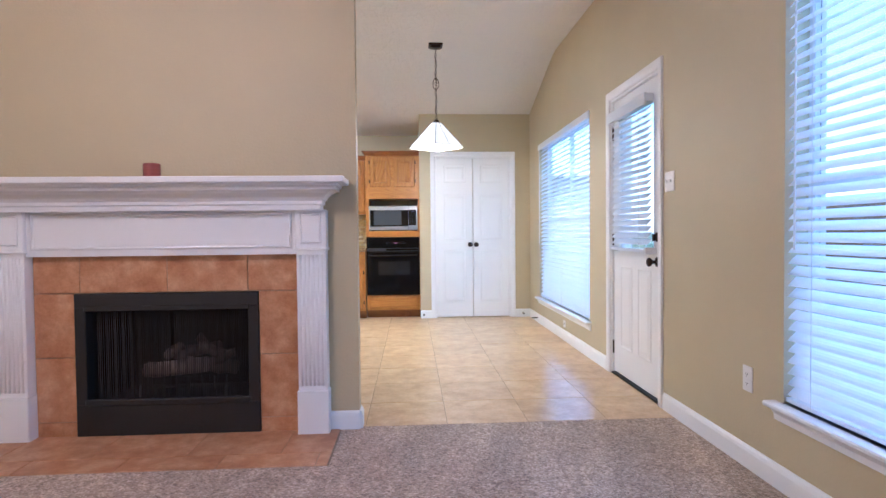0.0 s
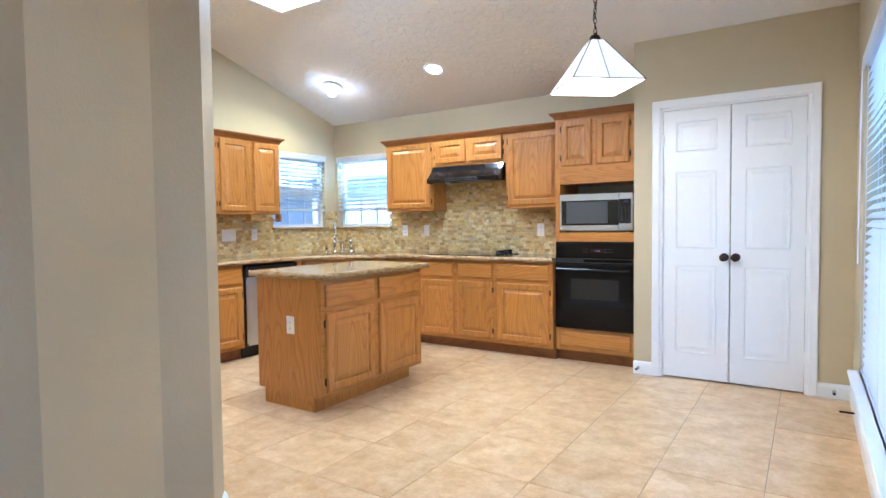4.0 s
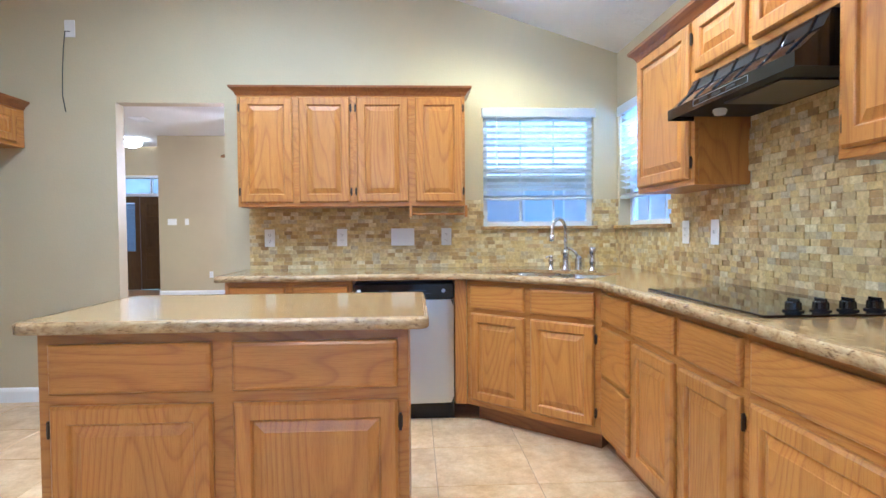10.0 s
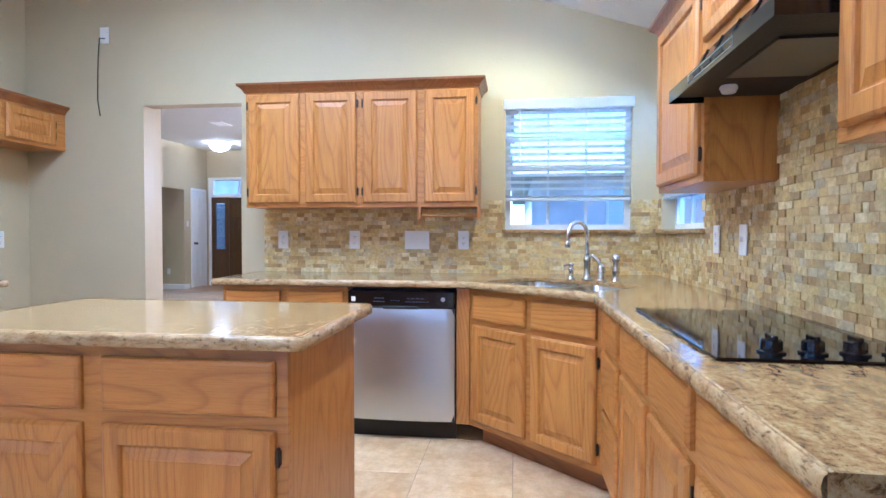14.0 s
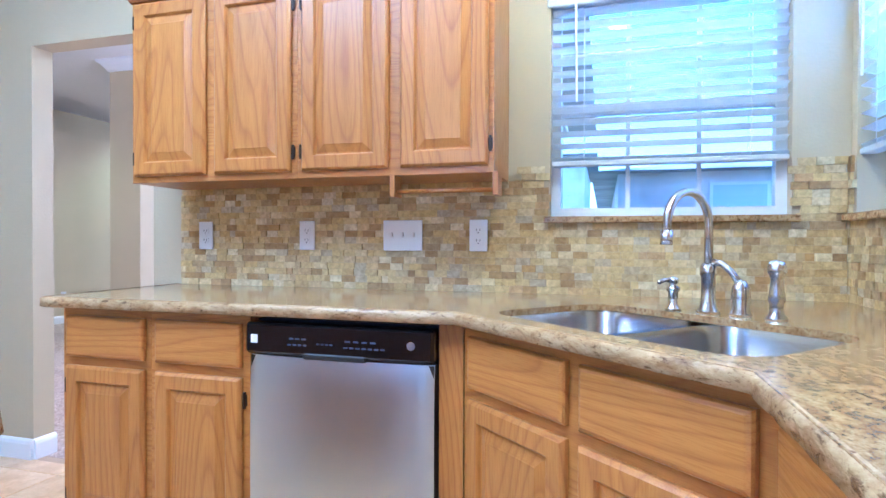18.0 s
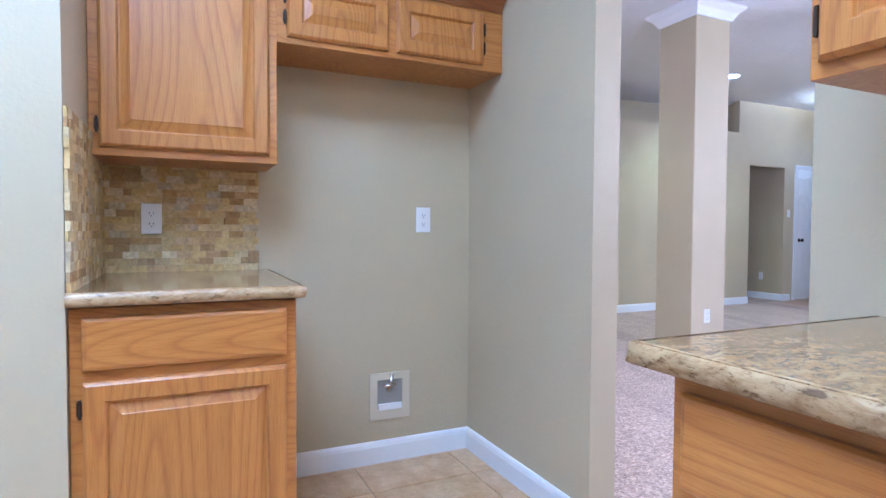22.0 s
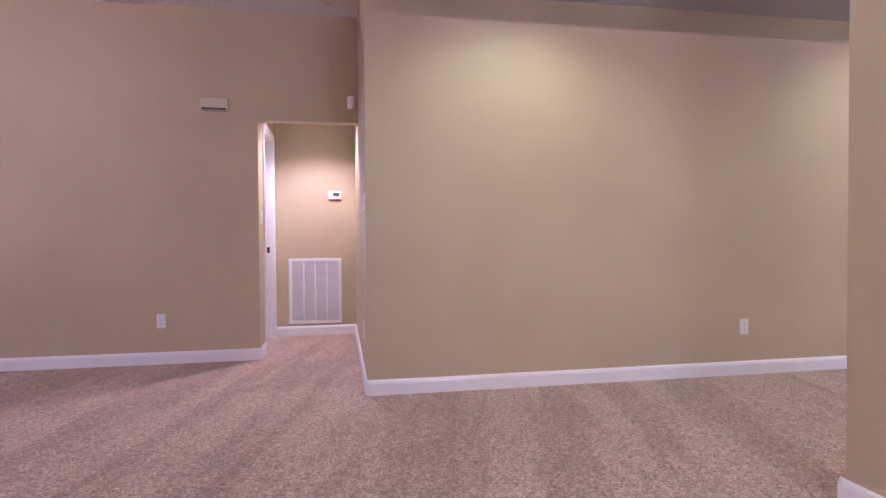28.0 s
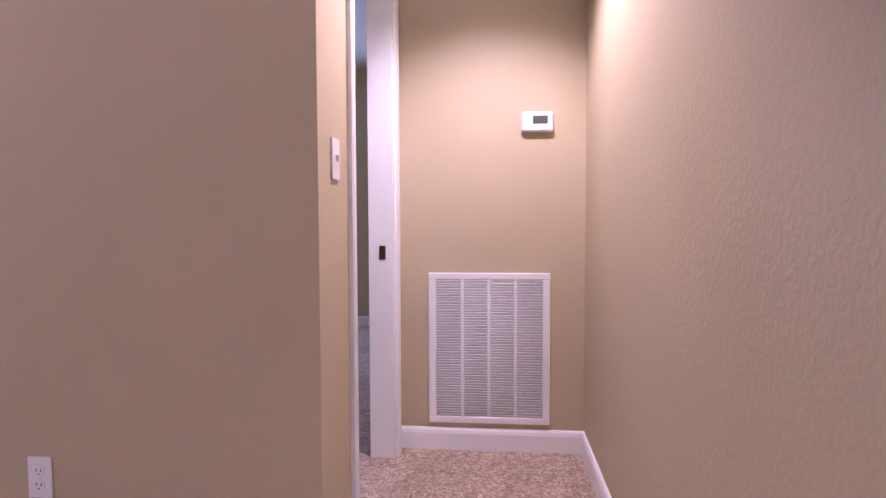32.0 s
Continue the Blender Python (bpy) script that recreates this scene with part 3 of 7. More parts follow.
# ---- kitchen cabinets ----
MARK, _, _b = shader("grey_print", (0.06, 0.07, 0.1), 0.4)
YB, YT, XB = 7.005, 7.05, -2.825                               # fronts of the north and west base cabinets
DOOR_STEPS = [(0.0, 0.011), (0.004, 0.016), (0.009, 0.0205), (0.05, 0.0205), (0.054, 0.017), (0.057, 0.009), (0.062, 0.009), (0.088, 0.0175), (0.09, 0.019)]
SLAB_STEPS = [(0.0, 0.011), (0.004, 0.016), (0.012, 0.019)]


def hinge(parent, x, z):
    bm = bmesh.new()
    box(bm, x - 0.004, x + 0.004, -0.010, 0.0, z - 0.026, z + 0.026, bevel=0.0015)
    box(bm, x - 0.007, x + 0.007, -0.005, 0.0, z - 0.018, z + 0.018)
    return part("hinge", bm, HINGE, parent, "dark bronze hinge")


def cabinet_door(parent, x0, x1, z0, z1, side="", name="door", steps=DOOR_STEPS, material=None):
    bm = bmesh.new()
    plane_loops(bm, x1 - x0, z1 - z0, steps, Matrix.Translation(((x0 + x1) / 2, 0.0, (z0 + z1) / 2)))
    bmesh.ops.recalc_face_normals(bm, faces=bm.faces)
    ob = part(name, bm, material or OAK, parent)
    if side:
        x = x0 - 0.007 if side == "l" else x1 + 0.007
        for z in (z0 + 0.07, z1 - 0.07):
            hinge(ob, x, z)
    return ob


def drawer_front(parent, x0, x1, z0, z1):
    return cabinet_door(parent, x0, x1, z0, z1, "", "drawer_front", SLAB_STEPS, OAKH)


def cabinet(name, label, where, w, d, z0, z1, doors=(), drawers=(), toe=0.0, group=""):
    """A cabinet whose front lies in the local plane y=0 and faces -y."""
    ob = thing(name, label, "cabinet", group, where)
    bm = bmesh.new()
    box(bm, 0.0, w, 0.02, d, z0 + toe, z1)
    part("body", bm, OAK, ob)
    if toe:
        part("toe_kick", cube(0.0, w, 0.075, d, z0, z0 + toe), OAKD, ob, "dark oak toe kick")
    part("face_frame", cube(0.0, w, 0.001, 0.02, z0 + toe, z1, bevel=0.0015), OAKH, ob)
    for x0, x1, a, b, side in doors:
        cabinet_door(ob, x0, x1, a, b, side)
    for x0, x1, a, b in drawers:
        drawer_front(ob, x0, x1, a, b)
    return ob


CROWN = [(0.0, 0.0), (0.006, 0.0), (0.012, 0.012), (0.018, 0.022), (0.032, 0.034), (0.042, 0.042), (0.044, 0.055), (0.0, 0.055)]


def crown_run(name, label, points, outs):
    """A cabinet cornice mitred round the given plan corners at height points[i][2]."""
    bm = bmesh.new()
    rows = []
    for (x, y, z), (ox, oy) in zip(points, outs):
        rows.append([bm.verts.new((x + ox * a, y + oy * a, z + b)) for a, b in CROWN])
    n = len(CROWN)
    for r, s in zip(rows, rows[1:]):
        for i in range(n):
            j = (i + 1) % n
            bm.faces.new((r[i], r[j], s[j], s[i]))
    bm.faces.new(rows[0]), bm.faces.new(rows[-1][::-1])
    bmesh.ops.recalc_face_normals(bm, faces=bm.faces)
    return tagged(part(name, bm, OAKD), label, "cornice")


TOE, ZT = 0.1, 0.848
LOW = "oak base cabinet with raised panel doors"
# west run
cabinet("base_cabinet", "golden oak base cabinet at the counter end by the doorway", pose(XB, 4.95, 0, rz=90), 0.37, 0.585, 0, ZT, [(0.025, 0.35, 0.135, 0.655, "l")], [(0.025, 0.35, 0.685, 0.825)], TOE, "base cabinets")
cabinet("base_cabinet", "golden oak base cabinet beside the dishwasher", pose(XB, 5.32, 0, rz=90), 0.375, 0.585, 0, ZT, [(0.025, 0.35, 0.135, 0.655, "r")], [(0.025, 0.35, 0.685, 0.825)], TOE, "base cabinets")
tagged(part("filler_panel", cube(XB - 0.58, XB + 0.0, 6.305, 6.375, TOE, ZT), OAK), "golden oak filler panel beside the dishwasher", "panel")
# corner sink cabinet
ang = math.degrees(math.atan2(YB - 6.378, -2.25 - XB))
wd = math.hypot(YB - 6.378, -2.25 - XB)
sinkcab = thing("sink_cabinet", "golden oak corner sink cabinet with two doors", "cabinet", "base cabinets", pose(XB, 6.378, 0, rz=ang))
part("body", prism([(0.0, 0.02), (wd, 0.02), (wd + 0.2, 0.35), (wd / 2, 0.9), (-0.2, 0.35)], TOE, 0.62), OAK, sinkcab)
part("toe_kick", cube(0.03, wd - 0.03, 0.075, 0.4, 0, TOE), OAKD, sinkcab, "dark oak toe kick")
part("face_frame", cube(0.0, wd, 0.001, 0.02, TOE, ZT), OAKH, sinkcab)
for x0, x1, s in ((0.035, wd / 2 - 0.02, ""), (wd / 2 + 0.02, wd - 0.035, "r")):
    cabinet_door(sinkcab, x0, x1, 0.135, 0.655, s)
    drawer_front(sinkcab, x0, x1, 0.685, 0.825)
# north run
ND = YN - YB - 0.005
cabinet("drawer_cabinet", "golden oak cabinet with three drawers", pose(-2.25, YB, 0), 0.42, ND, 0, ZT, [], [(0.035, 0.385, 0.135, 0.4), (0.035, 0.385, 0.42, 0.655), (0.035, 0.385, 0.685, 0.825)], TOE, "base cabinets")
cabinet("base_cabinet", "golden oak base cabinet below the cooktop", pose(-1.83, YB, 0), 0.84, ND, 0, ZT, [(0.03, 0.40, 0.135, 0.655, ""), (0.45, 0.815, 0.135, 0.655, "r")], [(0.03, 0.40, 0.685, 0.825), (0.45, 0.815, 0.685, 0.825)], TOE, "base cabinets")
cabinet("base_cabinet", "wide golden oak base cabinet beside the oven", pose(-0.99, YB, 0), 0.56, ND, 0, ZT, [(0.03, 0.53, 0.135, 0.655, "r")], [(0.03, 0.53, 0.685, 0.825)], TOE, "base cabinets")
# oven tower
XT0, TW = -0.418, 0.678
tower = thing("oven_cabinet", "tall golden oak cabinet round the oven and microwave", "cabinet", "", pose(XT0, YT, 0))
part("toe_kick", cube(0, TW, 0.075, 0.515, 0, TOE), OAKD, tower, "dark oak toe kick")
for x0, x1 in ((0.0, 0.035), (TW - 0.02, TW)):
    part("side_panel", cube(x0, x1, 0.0, 0.515, TOE, 2.06), OAK, tower)
part("back_panel", cube(0.035, TW - 0.02, 0.495, 0.515, TOE, 2.06), OAK, tower)
for z0, z1 in ((TOE, 0.29), (1.03, 1.105), (1.515, 1.64)):
    part("rail", cube(0.035, TW - 0.02, 0.0, 0.49, z0, z1, bevel=0.001), OAKH, tower)
part("upper_frame", cube(0.035, TW - 0.02, 0.0, 0.49, 1.64, 2.06), OAKH, tower)
drawer_front(tower, 0.045, TW - 0.045, 0.135, 0.268)
cabinet_door(tower, 0.055, 0.315, 1.665, 2.045, "l")
cabinet_door(tower, 0.355, 0.62, 1.665, 2.045, "r")
# uppers, west
UW = -3.13
for a, b, d1, d2 in ((4.945, 5.68, (0.02, 0.35), (0.39, 0.712)), (5.68, 6.4, (0.022, 0.354), (0.398, 0.702))):
    cabinet("wall_cabinet", "golden oak wall cabinet with two raised panel doors", pose(UW, a, 0, rz=90), b - a, 0.318, 1.308, 2.025, [(*d1, 1.333, 2.008, "l"), (*d2, 1.333, 2.008, "r")], group="wall cabinets")
crown_run("cornice", "stained oak cornice on top of the wall cabinets", [(XW + 0.01, 4.945, 2.018), (UW, 4.945, 2.018), (UW, 6.4, 2.018), (XW + 0.01, 6.4, 2.018)], [(0, -1), (1, -1), (1, 1), (0, 1)])
# uppers, north
UN = 7.265
cabinet("wall_cabinet", "golden oak wall cabinet beside the corner window", pose(-2.43, UN, 0), 0.61, YN - UN - 0.003, 1.33, 2.04, [(0.03, 0.58, 1.357, 2.022, "r")], group="wall cabinets")
cabinet("wall_cabinet", "low golden oak wall cabinet above the range hood", pose(-1.82, UN, 0), 0.82, YN - UN - 0.003, 1.77, 2.04, [(0.025, 0.385, 1.797, 2.022, "l"), (0.43, 0.79, 1.797, 2.022, "r")], group="wall cabinets")
cabinet("wall_cabinet", "golden oak wall cabinet beside the oven cabinet", pose(-1.0, UN, 0), 0.58, YN - UN - 0.003, 1.33, 2.04, [(0.03, 0.555, 1.357, 2.022, "l")], group="wall cabinets")
crown_run("cornice", "stained oak cornice on top of the wall cabinets", [(-2.43, YN - 0.01, 2.03), (-2.43, UN, 2.03), (XT0, UN, 2.03)], [(-1, 0), (-1, -1), (0, -1)])
crown_run("cornice", "stained oak cornice on top of the oven cabinet", [(XT0, UN, 2.06), (XT0, YT, 2.06), (0.258, YT, 2.06)], [(-1, 0), (-1, -1), (0, -1)])
# refrigerator nook
cabinet("base_cabinet", "golden oak base cabinet beside the refrigerator space", pose(-1.902, 3.85, 0, rz=180), 0.575, 0.705, 0, ZT, [(0.03, 0.545, 0.135, 0.655, "l")], [(0.03, 0.545, 0.685, 0.825)], TOE, "base cabinets")
cabinet("wall_cabinet", "golden oak wall cabinet beside the refrigerator space", pose(-1.902, 3.445, 0, rz=180), 0.583, 0.3, 1.29, 1.99, [(0.03, 0.555, 1.318, 1.965, "l")], group="wall cabinets")
cabinet("wall_cabinet", "low golden oak wall cabinet above the refrigerator space", pose(-2.485, 3.445, 0, rz=180), 0.938, 0.3, 1.728, 1.99, [(0.035, 0.42, 1.75, 1.965, "l"), (0.455, 0.84, 1.75, 1.965, "r")], group="wall cabinets")
crown_run("cornice", "stained oak cornice on top of the wall cabinets", [(-1.902, 3.445, 1.98), (XW + 0.008, 3.445, 1.98)], [(0, 1), (0, 1)])
# island
isl = thing("kitchen_island", "golden oak kitchen island cabinet with two doors", "island", "", pose(-1.14, 4.985, 0, rz=90))
part("body", cube(0.0, 1.06, 0.02, 0.6, TOE, ZT), OAK, isl)
part("end_panel", cube(-0.012, -0.0005, 0.0205, 0.6, TOE, ZT), OAK, isl)
part("toe_kick", cube(-0.012, 1.0, 0.075, 0.54, 0, TOE), OAK, isl)
part("face_frame", cube(-0.012, 1.06, 0.0, 0.02, TOE, ZT), OAKH, isl)
for x0, x1, s in ((0.022, 0.485, "l"), (0.545, 1.028, "r")):
    cabinet_door(isl, x0, x1, 0.13, 0.64, s)
    drawer_front(isl, x0, x1, 0.675, 0.82)


# ---- granite ----
def counter(name, label, outline, front, hole=None, z0=0.855, z1=0.89):
    """A granite top on a plan outline (anticlockwise); front lists the outline edges with a chiselled face."""
    ob = thing(name, label, "countertop")
    bm = bmesh.new()
    top = [bm.verts.new((x, y, z1)) for x, y in outline]
    edges = [bm.edges.new((top[i], top[(i + 1) % len(top)])) for i in range(len(top))]
    inner = []
    if hole:
        inner = [bm.verts.new((x, y, z1)) for x, y in hole]
        edges += [bm.edges.new((inner[i], inner[(i + 1) % len(inner)])) for i in range(len(inner))]
    bmesh.ops.triangle_fill(bm, use_beauty=True, edges=edges)
    for loop in (top, inner):
        low = [bm.verts.new((v.co.x, v.co.y, z0 if loop is top else z1 - 0.018)) for v in loop]
        for i in range(len(loop)):
            j = (i + 1) % len(loop)
            bm.faces.new((loop[i], loop[j], low[j], low[i]))
    bmesh.ops.recalc_face_normals(bm, faces=bm.faces)
    for f in bm.faces:
        if abs(f.normal.z) > 0.9 and f.normal.z < 0:
            f.normal_flip()
    part("slab", bm, STONE, ob)
    rng = random.Random(len(outline) + round(outline[0][0] * 10))
    bm = bmesh.new()
    pts = []
    for i in front:
        a, b = Vector(outline[i]), Vector(outline[(i + 1) % len(outline)])
        n = max(1, round((b - a).length / 0.03))
        pts += [a.lerp(b, k / n) for k in range(n)]
    pts.append(Vector(outline[(front[-1] + 1) % len(outline)]))
    rows = []
    for i, p in enumerate(pts):
        d = (pts[min(i + 1, len(pts) - 1)] - pts[max(i - 1, 0)]).normalized()
        out = Vector((d.y, -d.x))
        row = []
        for k, (o, z) in enumerate(((-0.006, z1 + 0.0012), (0.0, z1 - 0.001), (0.006, z1 - 0.0065), (0.007, z1 - 0.018), (0.0065, z0 + 0.003), (-0.004, z0 - 0.001))):
            j = rng.uniform(-0.002, 0.002) if 2 <= k <= 4 else 0
            q = p + out * (o + j)
            row.append(bm.verts.new((q.x, q.y, z + (rng.uniform(-0.001, 0.001) if k in (2, 3) else 0))))
        rows.append(row)
    for r, s in zip(rows, rows[1:]):
        for k in range(5):
            bm.faces.new((r[k], r[k + 1], s[k + 1], s[k]))
    bmesh.ops.recalc_face_normals(bm, faces=bm.faces)
    part("edge", bm, CHISEL, ob, "rough chiselled granite edge", smooth=True)
    return ob


def sinkpoint(u, v):
    """A plan point of the corner sink: u along its front, v towards the corner."""
    c, s = math.cos(radians(ang)), math.sin(radians(ang))
    return (XB + u * c - v * s, 6.378 + u * s + v * c)


def rounded(u0, u1, v0, v1, r, n=5):
    out = []
    for cu, cv, a0 in ((u1 - r, v0 + r, -90), (u1 - r, v1 - r, 0), (u0 + r, v1 - r, 90), (u0 + r, v0 + r, 180)):
        out += [(cu + r * math.cos(radians(a0 + 90 * k / n)), cv + r * math.sin(radians(a0 + 90 * k / n))) for k in range(n + 1)]
    return out


SU = (0.05, 0.79, 0.03, 0.475)
hole = [sinkpoint(u, v) for u, v in rounded(*SU, 0.1)]
counter("granite_countertop", "polished tan and brown granite countertop with chiselled edge", [(XW + 0.012, 4.91), (XB + 0.045, 4.91), (XB + 0.045, 6.36), (-2.232, YB - 0.045), (XT0 + 0.0, YB - 0.045), (XT0 + 0.0, YN - 0.004), (XW + 0.004, YN - 0.004)], [0, 1, 2, 3], hole)
counter("island_countertop", "polished granite top of the kitchen island", [(-1.09, 4.95), (-1.09, 6.085), (-1.105, 6.1), (-1.768, 6.1), (-1.788, 6.08), (-1.788, 4.955), (-1.77, 4.935), (-1.105, 4.935)], [0, 1, 2, 3, 4, 5, 6, 7])
counter("small_countertop", "small polished granite countertop beside the refrigerator space", [(-1.902, YS + 0.002), (-1.902, 3.885), (-2.495, 3.885), (-2.495, YS + 0.002)], [1, 2])

# sink
sink = thing("kitchen_sink", "undermounted stainless steel double bowl sink", "sink", "", pose(XB, 6.378, 0, rz=ang))
mid = (SU[0] + SU[1]) / 2
for u0, u1 in ((SU[0] - 0.012, mid - 0.012), (mid + 0.012, SU[1] + 0.012)):
    bm = bmesh.new()
    rings = [(0.0, 0.8725, 0.09), (0.004, 0.85, 0.09), (0.012, 0.70, 0.085), (0.03, 0.672, 0.07), (0.09, 0.664, 0.04)]
    loops = []
    for inset, z, r in rings:
        loops.append([bm.verts.new((u, v, z)) for u, v in rounded(u0 + inset, u1 - inset, SU[2] - 0.012 + inset, SU[3] + 0.012 - inset, r)])
    for a, b in zip(loops, loops[1:]):
        for i in range(len(a)):
            j = (i + 1) % len(a)
            bm.faces.new((a[i], a[j], b[j], b[i]))
    bm.faces.new(loops[-1])
    for f in bm.faces:
        f.normal_update()
    bmesh.ops.recalc_face_normals(bm, faces=bm.faces)
    for f in bm.faces:
        f.normal_flip()
    bowl = part("bowl", bm, SINKSTEEL, sink, smooth=True)
    bm = bmesh.new()
    lathe(bm, [(0.0, 0.667), (0.02, 0.667), (0.04, 0.67), (0.043, 0.665)], 20, Matrix.Translation(((u0 + u1) / 2, (SU[2] + SU[3]) / 2, 0)))
    part("drain", bm, NICKEL, bowl, smooth=True)
part("divider", cube(mid - 0.012, mid + 0.012, SU[2] - 0.01, SU[3] + 0.01, 0.70, 0.866, bevel=0.006), SINKSTEEL, sink)


def turned(name, label, category, where, rings, extra=None, material=None):
    ob = thing(name, label, category, "", pose(*where))
    bm = bmesh.new()
    lathe(bm, rings, 20)
    part("body", bm, material or NICKEL, ob, smooth=True)
    return ob


fx, fy = -2.975, 7.02
tap = turned("kitchen_faucet", "brushed nickel gooseneck faucet behind the sink", "faucet", (fx, fy, 0.889), [(0.03, 0.0), (0.03, 0.008), (0.022, 0.02), (0.018, 0.05), (0.019, 0.1), (0.022, 0.105), (0.022, 0.125), (0.015, 0.135), (0.0, 0.136)])
bm = bmesh.new()
dx, dy = 0.72, -0.69
arc = [(0, 0, 0.12), (0, 0, 0.24)] + [(dx * (0.085 - 0.085 * math.cos(radians(a))), dy * (0.085 - 0.085 * math.cos(radians(a))), 0.24 + 0.085 * math.sin(radians(a))) for a in range(15, 181, 15)] + [(dx * 0.172, dy * 0.172, 0.205)]
tube(bm, arc, 0.0115, 14)
part("spout", bm, NICKEL, tap, smooth=True)
bm = bmesh.new()
tube(bm, [(dx * 0.171, dy * 0.171, 0.222), (dx * 0.174, dy * 0.174, 0.185)], 0.0155, 14)
part("aerator", bm, NICKEL, tap, smooth=True)
soap = turned("soap_dispenser", "brushed nickel soap dispenser beside the faucet", "dispenser", (-3.022, 6.937, 0.889), [(0.022, 0), (0.022, 0.006), (0.014, 0.014), (0.013, 0.05), (0.018, 0.056), (0.018, 0.064), (0.01, 0.07), (0.014, 0.08), (0.016, 0.09), (0.0, 0.095)])
bm = bmesh.new()
tube(bm, [(0, 0, 0.085), (0.03, -0.028, 0.086), (0.045, -0.042, 0.08)], 0.006, 10)
part("nozzle", bm, NICKEL, soap, smooth=True)
lev = turned("faucet_lever", "brushed nickel faucet lever on the countertop", "faucet", (-2.93, 7.09, 0.889), [(0.027, 0), (0.027, 0.008), (0.022, 0.016), (0.024, 0.05), (0.022, 0.075), (0.012, 0.092), (0.0, 0.096)])
bm = bmesh.new()
tube(bm, [(0.0, 0.0, 0.08), (-0.012, -0.02, 0.115), (-0.025, -0.04, 0.135), (-0.035, -0.062, 0.14)], 0.009, 10)
part("handle", bm, NICKEL, lev, smooth=True)
spray = turned("spray_wand", "brushed nickel side spray standing in its holder", "sprayer", (-2.86, 7.155, 0.889), [(0.025, 0), (0.025, 0.008), (0.016, 0.018), (0.015, 0.04), (0.02, 0.05), (0.017, 0.07), (0.014, 0.1), (0.019, 0.115), (0.021, 0.135), (0.016, 0.145), (0, 0.147)])

bm = bmesh.new()
lathe(bm, [(0.016, 0.11), (0.021, 0.118), (0.022, 0.13), (0.014, 0.145), (0.0, 0.15)], 18)
part("spray_head", bm, NICKEL, spray, smooth=True)

# ---- appliances ----
dw = thing("dishwasher", "stainless steel dishwasher with a black control panel", "dishwasher", "", pose(XB, 5.70, 0, rz=90))
part("tub", cube(0.01, 0.595, 0.02, 0.57, 0.09, 0.84), MATBLACK, dw)
bm = bmesh.new()
rows = []
for k in range(13):
    v = k / 12
    row = []
    for i in range(25):
        u = i / 24
        edge = 0.006 * (max(0.0, 1 - min(u, 1 - u) / 0.03) + max(0.0, 1 - min(v, 1 - v) / 0.03))
        row.append(bm.verts.new((0.008 + 0.589 * u, -0.022 - 0.013 * (1 - (2 * u - 1) ** 2) - 0.004 * (1 - (2 * v - 1) ** 2) + edge, 0.115 + 0.62 * v)))
    rows.append(row)
for r, q in zip(rows, rows[1:]):
    for i in range(24):
        bm.faces.new((r[i], r[i + 1], q[i + 1], q[i]))
door = part("door_panel", bm, STEEL, dw, "brushed stainless steel door", smooth=True)
part("door_core", cube(0.01, 0.595, -0.016, 0.02, 0.117, 0.733), MATBLACK, door)
panel = part("control_panel", cube(0.004, 0.6, -0.04, 0.02, 0.742, 0.836, bevel=0.008), BLACK, dw, "gloss black control panel")
part("handle_lip", cube(0.2, 0.4, -0.044, -0.02, 0.734, 0.752, bevel=0.004), MATBLACK, dw)
part("toe_plate", cube(0.005, 0.6, 0.05, 0.07, 0.0, 0.11), MATBLACK, dw)
for x0, w, z0 in [(0.15 + 0.017 * i, 0.011, 0.772) for i in range(4)] + [(0.155 + 0.02 * i, 0.014, 0.79) for i in range(3)] + [(0.245 + 0.014 * i, 0.009, 0.778) for i in range(4)] + [(0.33 + 0.019 * i, 0.013, 0.772) for i in range(7)] + [(0.335 + 0.026 * i, 0.016, 0.79) for i in range(4)]:
    part("button_mark", cube(x0, x0 + w, -0.0412, -0.0395, z0, z0 + 0.005), MARK, panel)
part("display_window", cube(0.24, 0.305, -0.0408, -0.0395, 0.774, 0.788), OVENGLASS, panel)
part("badge", cube(0.025, 0.048, -0.041, -0.039, 0.775, 0.80), PLASTIC, panel)
bm = bmesh.new()
lathe(bm, [(0.012, 0), (0.012, 0.002), (0, 0.002)], 16, pose(0.535, -0.04, 0.79, 90))
part("start_button", bm, STEEL, panel)

def text_part(name, words, size, material, parent, where, label=""):
    """Raised lettering in the built-in font, standing in the local xy plane."""
    cu = bpy.data.curves.new(name, "FONT")
    cu.body, cu.size, cu.extrude, cu.align_x = words, size, 0.0004, "CENTER"
    tmp = bpy.data.objects.new(name, cu)
    me = bpy.data.meshes.new_from_object(tmp)
    bpy.data.objects.remove(tmp)
    me.materials.clear()
    me.materials.append(material)
    ob = new(name, me)
    ob.parent = parent
    ob.matrix_local = where
    if label:
        tagged(ob, label)
    return ob


ov = thing("wall_oven", "black built-in wall oven with a glass door", "oven", "", pose(XT0, YT, 0))
x0, x1 = 0.004, 0.672
part("oven_body", cube(x0 + 0.03, x1 - 0.03, 0.0, 0.5, 0.31, 1.02), MATBLACK, ov)
part("trim_frame", cube(x0, x1, -0.012, 0.0, 0.292, 1.028, bevel=0.003), BLACK, ov)
cp = part("control_panel", cube(x0 + 0.008, x1 - 0.01, -0.03, -0.012, 0.895, 1.018, bevel=0.005), OVENGLASS, ov)
part("display_window", cube(0.31, 0.43, -0.0304, -0.0295, 0.94, 0.972), shader("dark_red_lens", (0.03, 0.006, 0.004), 0.15)[0], cp)
